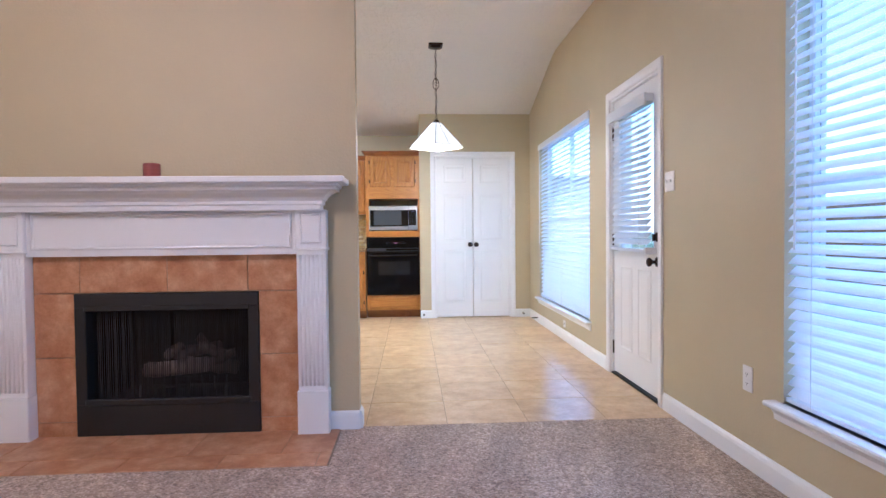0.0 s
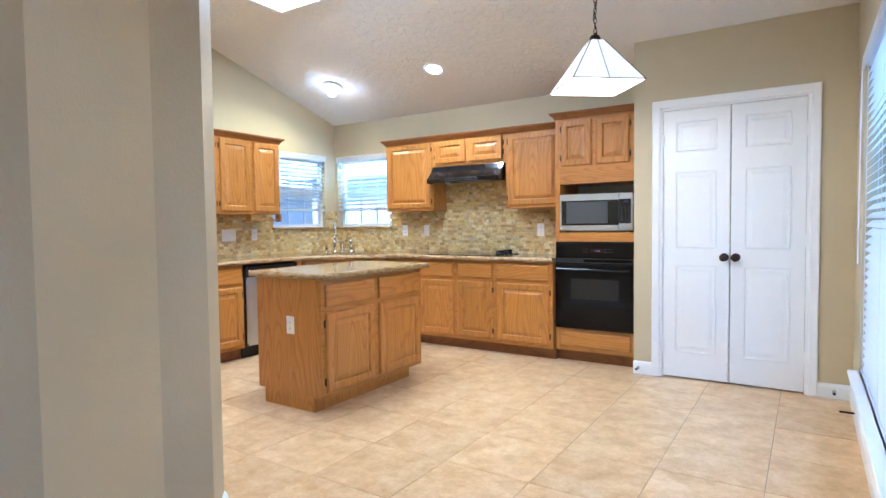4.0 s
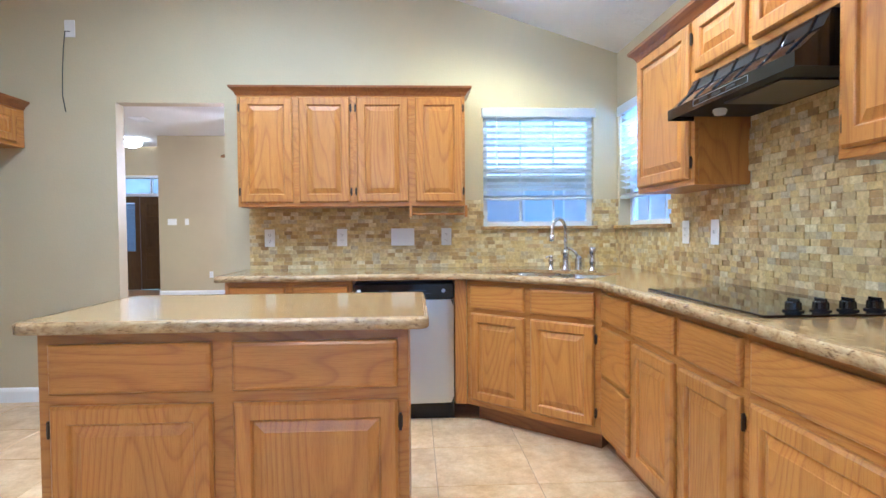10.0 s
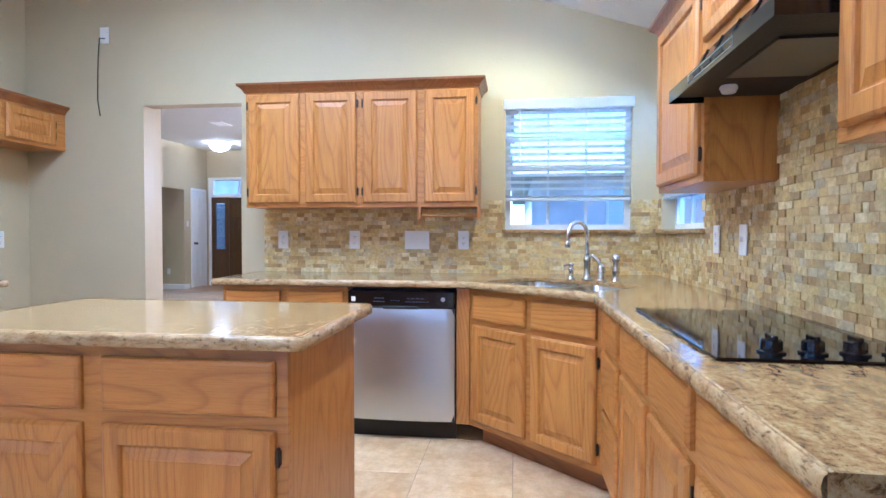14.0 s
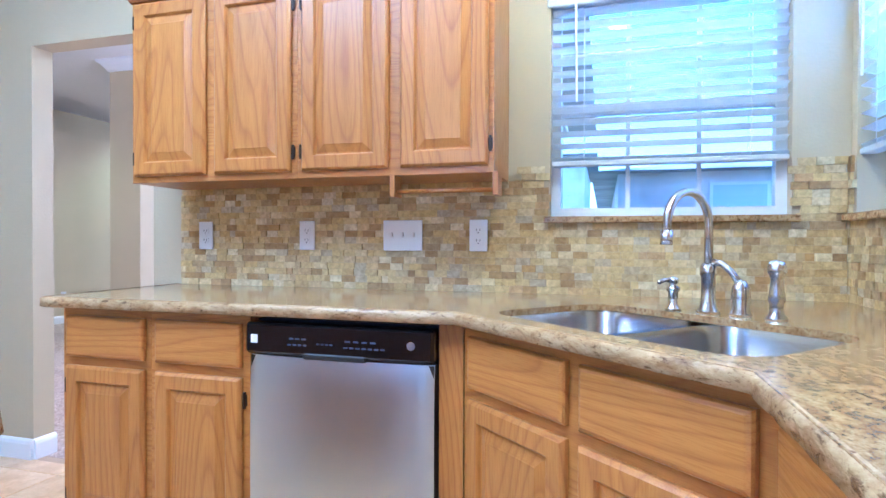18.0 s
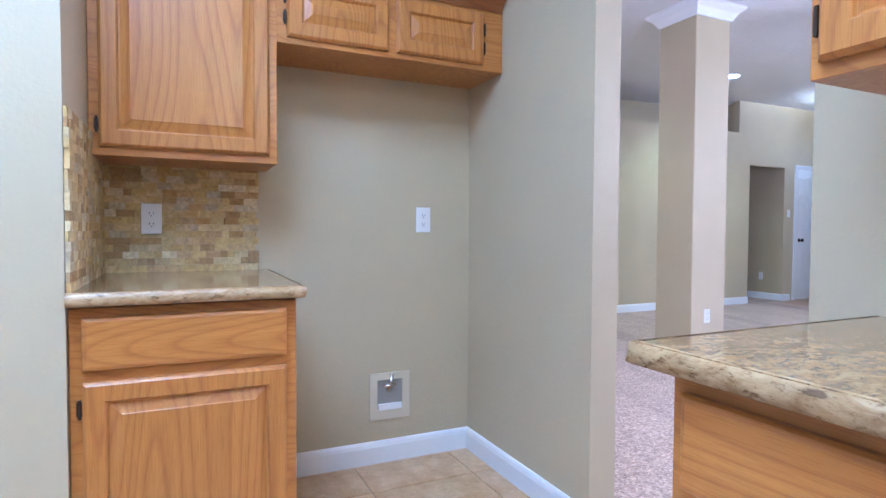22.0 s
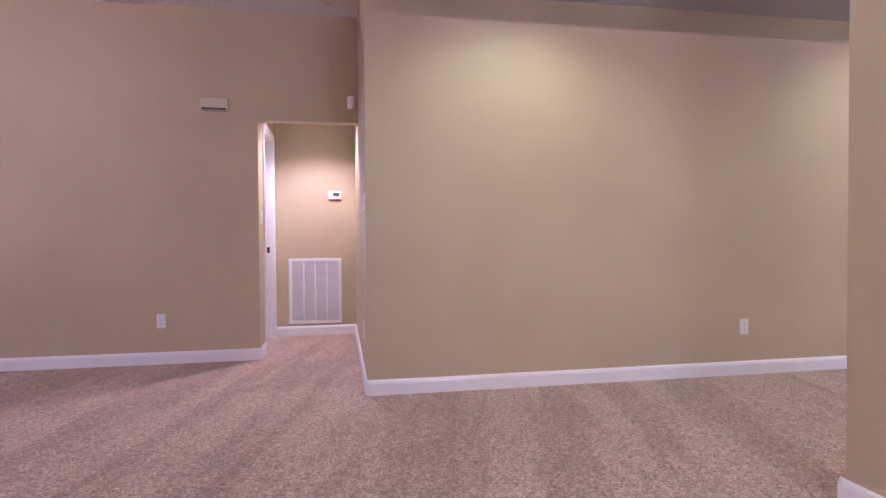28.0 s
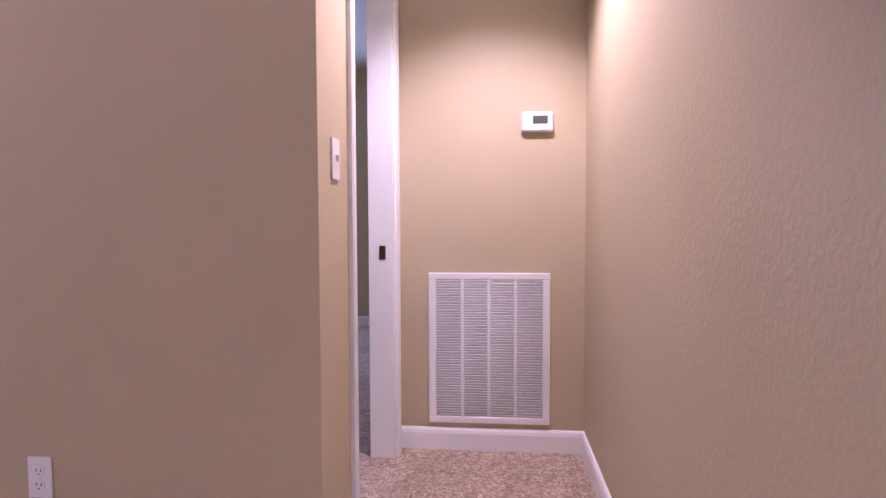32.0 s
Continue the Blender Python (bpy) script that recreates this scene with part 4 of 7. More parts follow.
text_part("display", "11:28", 0.02, glow("dim_clock_digits", (0.5, 0.2, 0.4), 0.05), cp, pose(0.37, -0.031, 0.948, 90), "dim lit clock digits")
for r in range(2):
    for x in (0.25, 0.275, 0.43, 0.455, 0.48):
        part("button_mark", cube(x, x + 0.012, -0.0312, -0.03, 0.942 + 0.022 * r, 0.945 + 0.022 * r), MARK, cp)
part("vent_strip", cube(x0 + 0.008, x1 - 0.01, -0.02, -0.012, 0.85, 0.89), MATBLACK, ov)
for i in range(22):
    part("vent_slot", cube(0.25 + i * 0.018, 0.278 + i * 0.018, -0.0225, -0.02, 0.858, 0.882), BLACK, ov)
od = part("oven_door", cube(x0 + 0.006, x1 - 0.008, -0.045, -0.012, 0.305, 0.845, bevel=0.008), OVENGLASS, ov)
part("window", cube(0.15, 0.55, -0.0465, -0.045, 0.55, 0.72, bevel=0.0005), shader("smoked_oven_glass", (0.012, 0.012, 0.014), 0.09)[0], od, "smoked glass oven window")
bm = bmesh.new()
tube(bm, [(x0 + 0.03, -0.075, 0.80), (x1 - 0.035, -0.075, 0.80)], 0.011, 12)
for x in (x0 + 0.035, x1 - 0.04):
    box(bm, x - 0.012, x + 0.012, -0.078, -0.044, 0.789, 0.811, bevel=0.003)
part("handle", bm, BLACK, od, smooth=False)

mw = thing("microwave", "stainless steel countertop microwave in the oven cabinet", "microwave", "", pose(-0.431, YT + 0.02, 0))
part("housing", cube(0.049, 0.66, 0.01, 0.42, 1.115, 1.425), MATBLACK, mw)
for x in (0.08, 0.62):
    part("foot", cube(x, x + 0.03, 0.03, 0.06, 1.105, 1.115), MATBLACK, mw)
dr = part("door", cube(0.047, 0.55, -0.018, 0.01, 1.118, 1.428, bevel=0.006), STEEL, mw, "brushed steel door frame")
part("window", cube(0.066, 0.548, -0.021, -0.018, 1.165, 1.372, bevel=0.001), BLACKGLASS, dr, "dark glass window")
part("window_mesh", cube(0.11, 0.46, -0.0222, -0.021, 1.18, 1.36), shader("grey_mesh_glass", (0.07, 0.075, 0.08), 0.15)[0], dr)
kp = part("control_panel", cube(0.552, 0.662, -0.018, 0.01, 1.118, 1.428, bevel=0.006), STEEL, mw)
part("keypad", cube(0.553, 0.645, -0.02, -0.018, 1.178, 1.375), BLACK, kp)
for r in range(6):
    for c in range(3):
        part("key", cube(0.57 + c * 0.027, 0.579 + c * 0.027, -0.0212, -0.02, 1.2 + r * 0.021, 1.204 + r * 0.021), MARK, kp)
part("clock", cube(0.585, 0.625, -0.0212, -0.02, 1.345, 1.36), shader("blue_digits", (0.03, 0.03, 0.07), 0.3)[0], kp)
part("open_button", cube(0.56, 0.645, -0.022, -0.018, 1.13, 1.155, bevel=0.003), STEEL, kp)
bm = bmesh.new()
lathe(bm, [(0.009, 0), (0.009, 0.0015), (0.0, 0.0015)], 14, pose(0.063, -0.0185, 1.14, 90))
part("badge", bm, PLASTIC, dr)

ct = thing("cooktop", "black glass electric cooktop with four knobs", "cooktop")
part("glass_top", cube(-1.73, -0.96, 7.025, 7.475, 0.8905, 0.898, bevel=0.003), BLACKGLASS, ct)
for i in range(4):
    bm = bmesh.new()
    lathe(bm, [(0.028, 0), (0.028, 0.004), (0.022, 0.007), (0.021, 0.026), (0.017, 0.03), (0, 0.03)], 20, Matrix.Translation((-1.03, 7.16 + 0.082 * i, 0.898)))
    box(bm, -1.052, -1.008, 7.155 + 0.082 * i, 7.165 + 0.082 * i, 0.925, 0.936, bevel=0.002)
    part("knob", bm, BLACK, ct, smooth=False)

hood = thing("range_hood", "black under-cabinet range hood", "hood", "", pose(-1.825, YN + 0.055, 0))
bm = bmesh.new()
prof = [(-0.42, 1.6), (-0.42, 1.642), (-0.405, 1.65), (-0.335, 1.715), (-0.31, 1.765), (-0.058, 1.765), (-0.058, 1.6)]
sides = [[bm.verts.new((x, y, z)) for y, z in prof] for x in (0.0, 0.805)]
for i in range(len(prof)):
    j = (i + 1) % len(prof)
    if i != len(prof) - 1:
        bm.faces.new((sides[0][i], sides[0][j], sides[1][j], sides[1][i]))
bm.faces.new(sides[0]), bm.faces.new(sides[1][::-1])
bmesh.ops.recalc_face_normals(bm, faces=bm.faces)
part("shell", bm, BLACK, hood)
part("bottom_pan", cube(0.01, 0.795, -0.41, -0.06, 1.618, 1.622), MATBLACK, hood)
part("filter", cube(0.28, 0.62, -0.33, -0.1, 1.61, 1.617), brushed("greasy_aluminium", (0.26, 0.255, 0.24), 0.42, 0), hood, "aluminium grease filter")
bm = bmesh.new()
lathe(bm, [(0.0, 0.0), (0.02, 0.004), (0.028, 0.02), (0.02, 0.035), (0.0, 0.035)], 14, Matrix.Translation((0.16, -0.28, 1.59)))
part("bulb", bm, PLASTIC, hood, smooth=True)
bm = bmesh.new()
for a, b, c, d in ((0.22, 0.58, 1.613, 1.615), (0.22, 0.58, 1.635, 1.637), (0.22, 0.222, 1.613, 1.637), (0.578, 0.58, 1.613, 1.637)):
    box(bm, a, b, -0.4215, -0.42, c, d)
part("trim_line", bm, STEEL, hood)
for i in range(6):
    x = 0.06 + i * 0.137
    bm = bmesh.new()
    tube(bm, [(x, -0.404, 1.652), (x, -0.336, 1.716), (x, -0.312, 1.764)], 0.004, 6)
    part("rib", bm, BLACK, hood, smooth=True)
for i in range(3):
    part("switch", cube(0.27 + i * 0.09, 0.33 + i * 0.09, -0.4225, -0.4202, 1.62, 1.63), MATBLACK, hood)
# paper towel holder under the wall cabinet
towel = thing("towel_holder", "oak paper towel holder under the wall cabinet", "holder")
for y in (6.045, 6.405):
    bm = prism([(-3.20, y - 0.009), (-3.13, y - 0.009), (-3.13, y + 0.009), (-3.20, y + 0.009)], 1.235, 1.312)
    part("bracket", bm, OAK, towel)
bm = bmesh.new()
tube(bm, [(-3.165, 6.05, 1.255), (-3.165, 6.4, 1.255)], 0.008, 10)
part("rod", bm, OAKH, towel, smooth=True)


# ---- baseboards, casings, column ----
for p, q, o in (
    ((XE, 3.14), (XE, YL), (-1, 0)), ((XE, YP), (XE, 4.13), (-1, 0)),
    ((0.26, YP), (0.40, YP), (0, -1)), ((1.465, YP), (XE, YP), (0, -1)),
    ((-0.30, YF), (-0.14, YF), (0, -1)), ((-0.14, YF), (-0.14, 3.05), (1, 0)), ((-0.14, 3.05), (-0.45, 3.53), (0.84, 0.54)), ((-0.45, 3.53), (-0.45, 3.72), (1, 0)),
    ((-0.45, 3.72), (-0.6, 3.87), (0.707, 0.707)), ((-0.6, 3.87), (-1.9, 3.87), (0, 1)),
    ((-2.48, YS), (XW, YS), (0, 1)), ((XW, YS), (XW, 4.045), (1, 0)), ((XW, 4.77), (XW, 4.95), (1, 0)),
    ((XW, 4.045), (XW - 0.11, 4.045), (0, 1)), ((XW, 4.77), (XW - 0.11, 4.77), (0, -1)),
    ((XW - 0.11, YF), (XW - 0.11, 4.045), (-1, 0)), ((XW - 0.11, 4.77), (XW - 0.11, YD), (-1, 0)), ((XW - 0.11, YF), (-2.0, YF), (0, -1)),
    ((XE, YL), (XO, YL), (0, 1)), ((XO, YL), (XO, -1.655), (-1, 0)), ((XO, YH), (XH, YH), (0, 1)),
    ((XH, YH), (XH, YY), (1, 0)), ((XH, YY), (-9.745, YY), (0, 1)), ((-10.53, YY), (-10.7, YY), (0, 1)), ((-10.53, YY - 1.6), (-10.53, YY), (1, 0)),
    ((XD, 1.37), (XD, YD), (1, 0)), ((XD, 1.37), (XF, 1.37), (0, -1)), ((XD, YD), (XW - 0.11, YD), (0, -1)),
    ((-0.6, -5.6), (XO + 0.11, -5.6), (0, 1)), ((-0.6, YL - 0.12), (-0.6, -5.6), (-1, 0)),
):
    skirting(p, q, o)

col = thing("column", "square tan painted column with a white base and crown", "column")
CX0, CX1, CY0, CY1 = -6.414, -6.017, 1.79, 2.182
part("shaft", cube(CX0, CX1, CY0, CY1, 0, HIGH, bevel=0.006), WALL, col)
for x, y in ((CX0 - 0.0155, CY0 - 0.0155), (CX1 + 0.0005, CY0 - 0.0155), (CX0 - 0.0155, CY1 + 0.0005), (CX1 + 0.0005, CY1 + 0.0005)):
    part("base_corner", cube(x, x + 0.015, y, y + 0.015, 0, 0.084), TRIM, col)
for p, q, o in (((CX0, CY0), (CX1, CY0), (0, -1)), ((CX1, CY0), (CX1, CY1), (1, 0)), ((CX1, CY1), (CX0, CY1), (0, 1)), ((CX0, CY1), (CX0, CY0), (-1, 0))):
    d = Vector((q[0] - p[0], q[1] - p[1])).normalized() * 0.016
    bm = bmesh.new()
    sweep(bm, BASE, (p[0] - d.x, p[1] - d.y, 0), (q[0] + d.x, q[1] + d.y, 0), out=(*o, 0))
    part("baseboard", bm, TRIM, col, "white painted baseboard")
bm = bmesh.new()
rows = []
for out, dz in ((0.0, -0.115), (0.012, -0.112), (0.018, -0.095), (0.045, -0.055), (0.075, -0.03), (0.085, -0.02), (0.09, 0.0)):
    rows.append([bm.verts.new((x, y, HIGH + dz)) for x, y in ((CX0 - out, CY0 - out), (CX1 + out, CY0 - out), (CX1 + out, CY1 + out), (CX0 - out, CY1 + out))])
for r, s in zip(rows, rows[1:]):
    for i in range(4):
        bm.faces.new((r[i], r[(i + 1) % 4], s[(i + 1) % 4], s[i]))
part("crown", bm, TRIM, col, "white crown moulding")

CASE = [(0.0, 0.0), (0.009, 0.0), (0.015, 0.012), (0.016, 0.03), (0.018, 0.052), (0.014, 0.058), (0.0, 0.058)]


def casing(name, w, h, where, label="white painted door casing", floor=True, parent=None):
    """Trim round an opening of that size; local front faces -y, the opening starts at x=0."""
    bm = bmesh.new()
    outer = []
    path = [(0, 0), (0, h), (w, h), (w, 0)]
    outs = [(-1, 0), (-1, 1), (1, 1), (1, 0)]
    rows = [[bm.verts.new((x + ox * b, -a, z + oz * b)) for a, b in CASE] for (x, z), (ox, oz) in zip(path, outs)]
    n = len(CASE)
    for r, s in zip(rows, rows[1:]):
        for i in range(n):
            j = (i + 1) % n
            bm.faces.new((r[i], r[j], s[j], s[i]))
    bm.faces.new(rows[0]), bm.faces.new(rows[-1][::-1])
    bmesh.ops.recalc_face_normals(bm, faces=bm.faces)
    ob = part(name, bm, TRIM, parent)
    if parent is None:
        ob.matrix_world = where
        structure(ob, label, "door casing")
    return ob


def jamb(w, h, depth, where, label="white painted door jamb"):
    bm = bmesh.new()
    box(bm, 0.0, 0.018, 0.001, depth, 0, h)
    box(bm, w - 0.018, w, 0.001, depth, 0, h)
    box(bm, 0.018, w - 0.018, 0.001, depth, h - 0.018, h)
    ob = part("trim", bm, TRIM)
    ob.matrix_world = where
    return structure(ob, label, "door jamb")


def leaf(parent, x0, x1, z0, z1, panels, name="door_leaf", material=None, y=0.0, thick=0.035):
    """A panelled door leaf: panels of (x0, x1, z0, z1), sunk with a raised middle."""
    ob = part(name, cube(x0, x1, y, y + thick, z0, z1, bevel=0.002), material or DOORWHITE, parent)
    for a, b, c, d in panels:
        bm = bmesh.new()
        m = Matrix.Translation(((a + b) / 2, y, (c + d) / 2))
        plane_loops(bm, b - a, d - c, [(0.0, 0.004), (0.006, 0.006), (0.014, 0.001), (0.03, 0.001), (0.05, 0.005)], m, back=0.0)
        bmesh.ops.recalc_face_normals(bm, faces=bm.faces)
        part("panel", bm, material or DOORWHITE, ob)
    return ob


def knob(parent, x, z, y=0.0, material=None, plate=0.03):
    bm = bmesh.new()
    lathe(bm, [(plate, 0), (plate, 0.004), (plate * 0.5, 0.009), (0.011, 0.012), (0.011, 0.03), (0.02, 0.036), (0.028, 0.048), (0.028, 0.056), (0.018, 0.064), (0, 0.066)], 20, pose(x, y, z, 90))
    return part("knob", bm, material or BRONZE, parent, "dark bronze door knob", smooth=True)


# pantry doors
casing("trim_pantry", 0.955, 2.035, pose(0.455, YP, 0))
jamb(0.955, 2.035, 0.11, pose(0.455, YP, 0))
for i, (a, b, kx) in enumerate(((0.475, 0.929, 0.895), (0.936, 1.39, 0.97))):
    d = structure(new("door_%d" % (i + 1)), "white painted narrow panelled pantry door, closed", "door")
    p0, p1 = a + 0.085, b - 0.085
    lf = leaf(d, a, b, 0.012, 2.015, [(p0, p1, 1.70, 1.93), (p0, p1, 0.98, 1.56), (p0, p1, 0.2, 0.86)], y=YP + 0.014)
    knob(lf, kx, 0.925, YP + 0.014)
    hx = 0.475 if i == 0 else 1.39
    for z in (0.25, 1.05, 1.8):
        part("hinge", cube(hx - 0.012, hx + 0.004, YP + 0.003, YP + 0.015, z - 0.045, z + 0.045), PLASTIC, lf)
# closed pantry and dark space behind the doors
structure(part("wall_pantry_back", cube(0.37, XE, YN - 0.02, YN - 0.001, 0, 2.7), WALL), "pantry back wall", "wall")

# patio door
w_e = pose(XE, DOOR_E[1], 0, rz=-90)
casing("trim_patio", 0.84, 2.05, w_e)
jamb(0.84, 2.05, 0.16, w_e)
pd = structure(new("door_3"), "white patio door with a shaded window, closed", "door")
pd.matrix_world = w_e
W, H = 0.84, 2.05
bm = bmesh.new()
for spec in ((0.02, 0.125, 0.02, 2.03), (0.715, 0.82, 0.02, 2.03), (0.125, 0.715, 0.02, 0.93), (0.125, 0.715, 1.89, 2.03)):
    box(bm, spec[0], spec[1], 0.02, 0.062, spec[2], spec[3])
lf = part("door_leaf", bm, DOORWHITE, pd)
for a, b in ((0.16, 0.37), (0.47, 0.68)):
    bm = bmesh.new()
    plane_loops(bm, b - a, 0.6, [(0.0, 0.004), (0.008, 0.006), (0.016, 0.001), (0.03, 0.001), (0.05, 0.005)], Matrix.Translation(((a + b) / 2, 0.02, 0.52)))
    bmesh.ops.recalc_face_normals(bm, faces=bm.faces)
    part("panel", bm, DOORWHITE, lf)
pane = part("pane", cube(0.125, 0.715, 0.038, 0.044, 0.93, 1.89), GLASS, lf)
pane.visible_shadow = False
knob(lf, 0.765, 0.875, 0.02)
bm = bmesh.new()
lathe(bm, [(0.03, 0), (0.03, 0.006), (0.022, 0.012), (0, 0.013)], 18, pose(0.768, 0.02, 1.03, 90))
box(bm, 0.762, 0.774, -0.012, 0.008, 1.005, 1.05, bevel=0.003)
part("deadbolt", bm, BRONZE, lf, "dark bronze deadbolt")
for z in (0.2, 1.0, 1.8):
    part("hinge", cube(0.006, 0.022, 0.008, 0.02, z - 0.05, z + 0.05, bevel=0.002), HINGE, lf)
part("threshold", cube(0.018, 0.822, 0.002, 0.16, 0.0, 0.012), MATBLACK, pd)


# ---- windows and blinds ----
def slat_mesh(w, depth=0.05, name="slat"):
    bm = bmesh.new()
    prof = [(-depth / 2, 0.0), (-depth / 4, 0.0016), (0, 0.0022), (depth / 4, 0.0016), (depth / 2, 0.0), (depth / 4, -0.0012), (0, -0.0006), (-depth / 4, -0.0012)]
    ends = [[bm.verts.new((x, a, b)) for a, b in prof] for x in (0.0, w)]
    for i in range(len(prof)):
        j = (i + 1) % len(prof)
        bm.faces.new((ends[0][i], ends[0][j], ends[1][j], ends[1][i]))
    bm.faces.new(ends[0][::-1]), bm.faces.new(ends[1])
    bmesh.ops.recalc_face_normals(bm, faces=bm.faces)
    me = bpy.data.meshes.new(name)
    bm.to_mesh(me)
    bm.free()
    me.materials.append(SLAT)
    return me


def blind(label, where, w, z0, z1, pitch=0.0445, tilt=25, y=0.05, valance=0.065, group="blinds", wand=True, stack=0):
    """A slatted blind: local x along the window, room side towards -y; z0 its lower end, z1 its top."""
    ob = thing("window_blind", label, "blind", group, where)
    part("valance", cube(-0.012, w + 0.012, y - 0.045, y - 0.03, z1 - valance, z1, bevel=0.004), SLAT, ob)
    part("head_rail", cube(0.004, w - 0.004, y - 0.03, y + 0.025, z1 - 0.05, z1 - 0.004), SLAT, ob)
    me = slat_mesh(w - 0.012)
    z = z1 - valance - 0.015
    rng = random.Random(round(w * 1000))
    count = 0
    while z > z0 + 0.03 + stack * 0.004:
        s = new("slat", me)
        s.parent = ob
        s.matrix_local = pose(0.006, y, z, tilt + rng.uniform(-2.5, 2.5), 0, 0)
        z -= pitch
        count += 1
    for i in range(stack):
        s = new("slat", me)
        s.parent = ob
        s.matrix_local = pose(0.006, y, z0 + 0.022 + i * 0.0045, rng.uniform(-3, 3), 0, 0)
    part("bottom_rail", cube(0.006, w - 0.006, y - 0.026, y + 0.026, z0, z0 + 0.018, bevel=0.003), SLAT, ob)
    for x in ([0.12, w - 0.12] if w < 1.2 else [0.15, w / 2, w - 0.15]):
        bm = bmesh.new()
        for dy in (-0.026, 0.026):
            tube(bm, [(x, y + dy, z0 + 0.01), (x, y + dy, z1 - 0.05)], 0.0012, 5)
        part("cord", bm, PLASTIC, ob)
    if wand:
        bm = bmesh.new()
        tube(bm, [(0.09, y - 0.05, z1 - valance), (0.095, y - 0.055, z0 + (z1 - z0) * 0.35)], 0.004, 6)
        part("wand", bm, PLASTIC, ob)
    return ob


def window(number, label, where, w, z0, z1, depth=0.14, mull=1, rails=1, grid=0):
    ob = structure(new("window_%d" % number), label, "window")
    ob.matrix_world = where
    fy0, fy1 = depth - 0.06, depth - 0.01
    bm = bmesh.new()
    f = 0.035
    box(bm, 0, f, fy0, fy1, z0, z1), box(bm, w - f, w, fy0, fy1, z0, z1)
    box(bm, f, w - f, fy0, fy1, z0, z0 + f), box(bm, f, w - f, fy0, fy1, z1 - f, z1)
    part("window_frame", bm, VINYL, ob)
    xs = [f + (w - 2 * f) * i / mull for i in range(mull + 1)]
    for x in xs[1:-1]:
        part("mullion", cube(x - 0.02, x + 0.02, fy0 + 0.004, fy1 - 0.004, z0 + f, z1 - f), VINYL, ob)
    zm = (z0 + z1) / 2
    if rails:
        part("meeting_rail", cube(f, w - f, fy0 + 0.002, fy1 - 0.006, zm - 0.02, zm + 0.02), VINYL, ob)
    if grid:
        bm = bmesh.new()
        for i in range(1, grid):
            x = f + (w - 2 * f) * i / grid
            box(bm, x - 0.008, x + 0.008, fy0 + 0.012, fy0 + 0.02, z0 + f, z1 - f)
        for k in (1, 3):
            zz = z0 + (z1 - z0) * k / 4
            box(bm, f, w - f, fy0 + 0.0121, fy0 + 0.0201, zz - 0.008, zz + 0.008)
        part("muntin", bm, VINYL, ob)
    p = part("pane", cube(f, w - f, fy0 + 0.021, fy0 + 0.026, z0 + f, z1 - f), GLASS, ob)
    p.visible_shadow = False
    return ob


def stool(w, z, where, label="white painted wooden window sill"):
    ob = structure(new("trim_sill"), label, "window sill")
    ob.matrix_world = where
    part("sill_board", cube(-0.06, w + 0.06, -0.055, 0.09, z - 0.022, z, bevel=0.006), TRIM, ob)
    bm = bmesh.new()
    sweep(bm, [(0.0, 0.0), (0.012, 0.004), (0.016, 0.03), (0.03, 0.05), (0.034, 0.058), (0.0, 0.058)], (-0.04, 0, z - 0.08), (w + 0.04, 0, z - 0.08), out=(0, -1, 0))
    part("apron", bm, TRIM, ob)
    return ob


for n, win, lab in ((1, WIN_KE, "wide double window in the breakfast corner"), (2, WIN_LE, "wide double window in the living room")):
    m = pose(XE, win[1], 0, rz=-90)
    w = win[1] - win[0]
    window(n, lab, m, w, win[2], win[3], 0.16, 2, 1)
    stool(w, win[2], m)
    blind("white wooden slatted blind, lowered, slats half open", m, w, win[2] + 0.01, win[3], tilt=44 if n == 1 else 46, y=0.03)
mN = pose(WIN_N[0], YN, 0)
window(3, "small corner window above the sink", mN, WIN_N[1] - WIN_N[0], WIN_N[2], WIN_N[3], 0.14, 1, 1, 3)
blind("white slatted blind, raised a little above the sill", mN, WIN_N[1] - WIN_N[0], 1.36, WIN_N[3] + 0.03, tilt=-16, y=0.03, stack=3)
mW = pose(XW, WIN_W[0], 0, rz=90)
window(4, "small corner window above the sink", mW, WIN_W[1] - WIN_W[0], WIN_W[2], WIN_W[3], 0.11, 1, 1, 3)
blind("white slatted blind, raised a little above the sill", mW, WIN_W[1] - WIN_W[0], 1.36, WIN_W[3] + 0.03, tilt=-16, y=0.03, stack=3)
for m, w in ((mN, WIN_N[1] - WIN_N[0]), (mW, WIN_W[1] - WIN_W[0])):
    bm = bmesh.new()
    box(bm, -0.02, w + 0.02, -0.035, 0.07, WIN_N[2] - 0.022, WIN_N[2] + 0.002, bevel=0.004)
    s = part("trim_granite_sill", bm, STONE)
    s.matrix_world = m
    structure(s, "brown granite window sill above the backsplash", "window sill")
blind("white slatted blind mounted on the patio door", w_e @ pose(0.10, 0, 0), 0.64, 0.935, 1.93, pitch=0.042, tilt=48, y=-0.012, valance=0.075, wand=False)
for x in (0.085, 0.735):
    tagged(part("blind_bracket", cube(x - 0.012, x + 0.02, -0.05, 0.019, 0.925, 0.965), PLASTIC), "clear plastic hold-down bracket on the patio door", "bracket").matrix_world = w_e
mD = pose(WIN_D[0], YD, 0)
window(5, "wide double window in the dining room", mD, WIN_D[1] - WIN_D[0], WIN_D[2], WIN_D[3], 0.14, 2, 1)

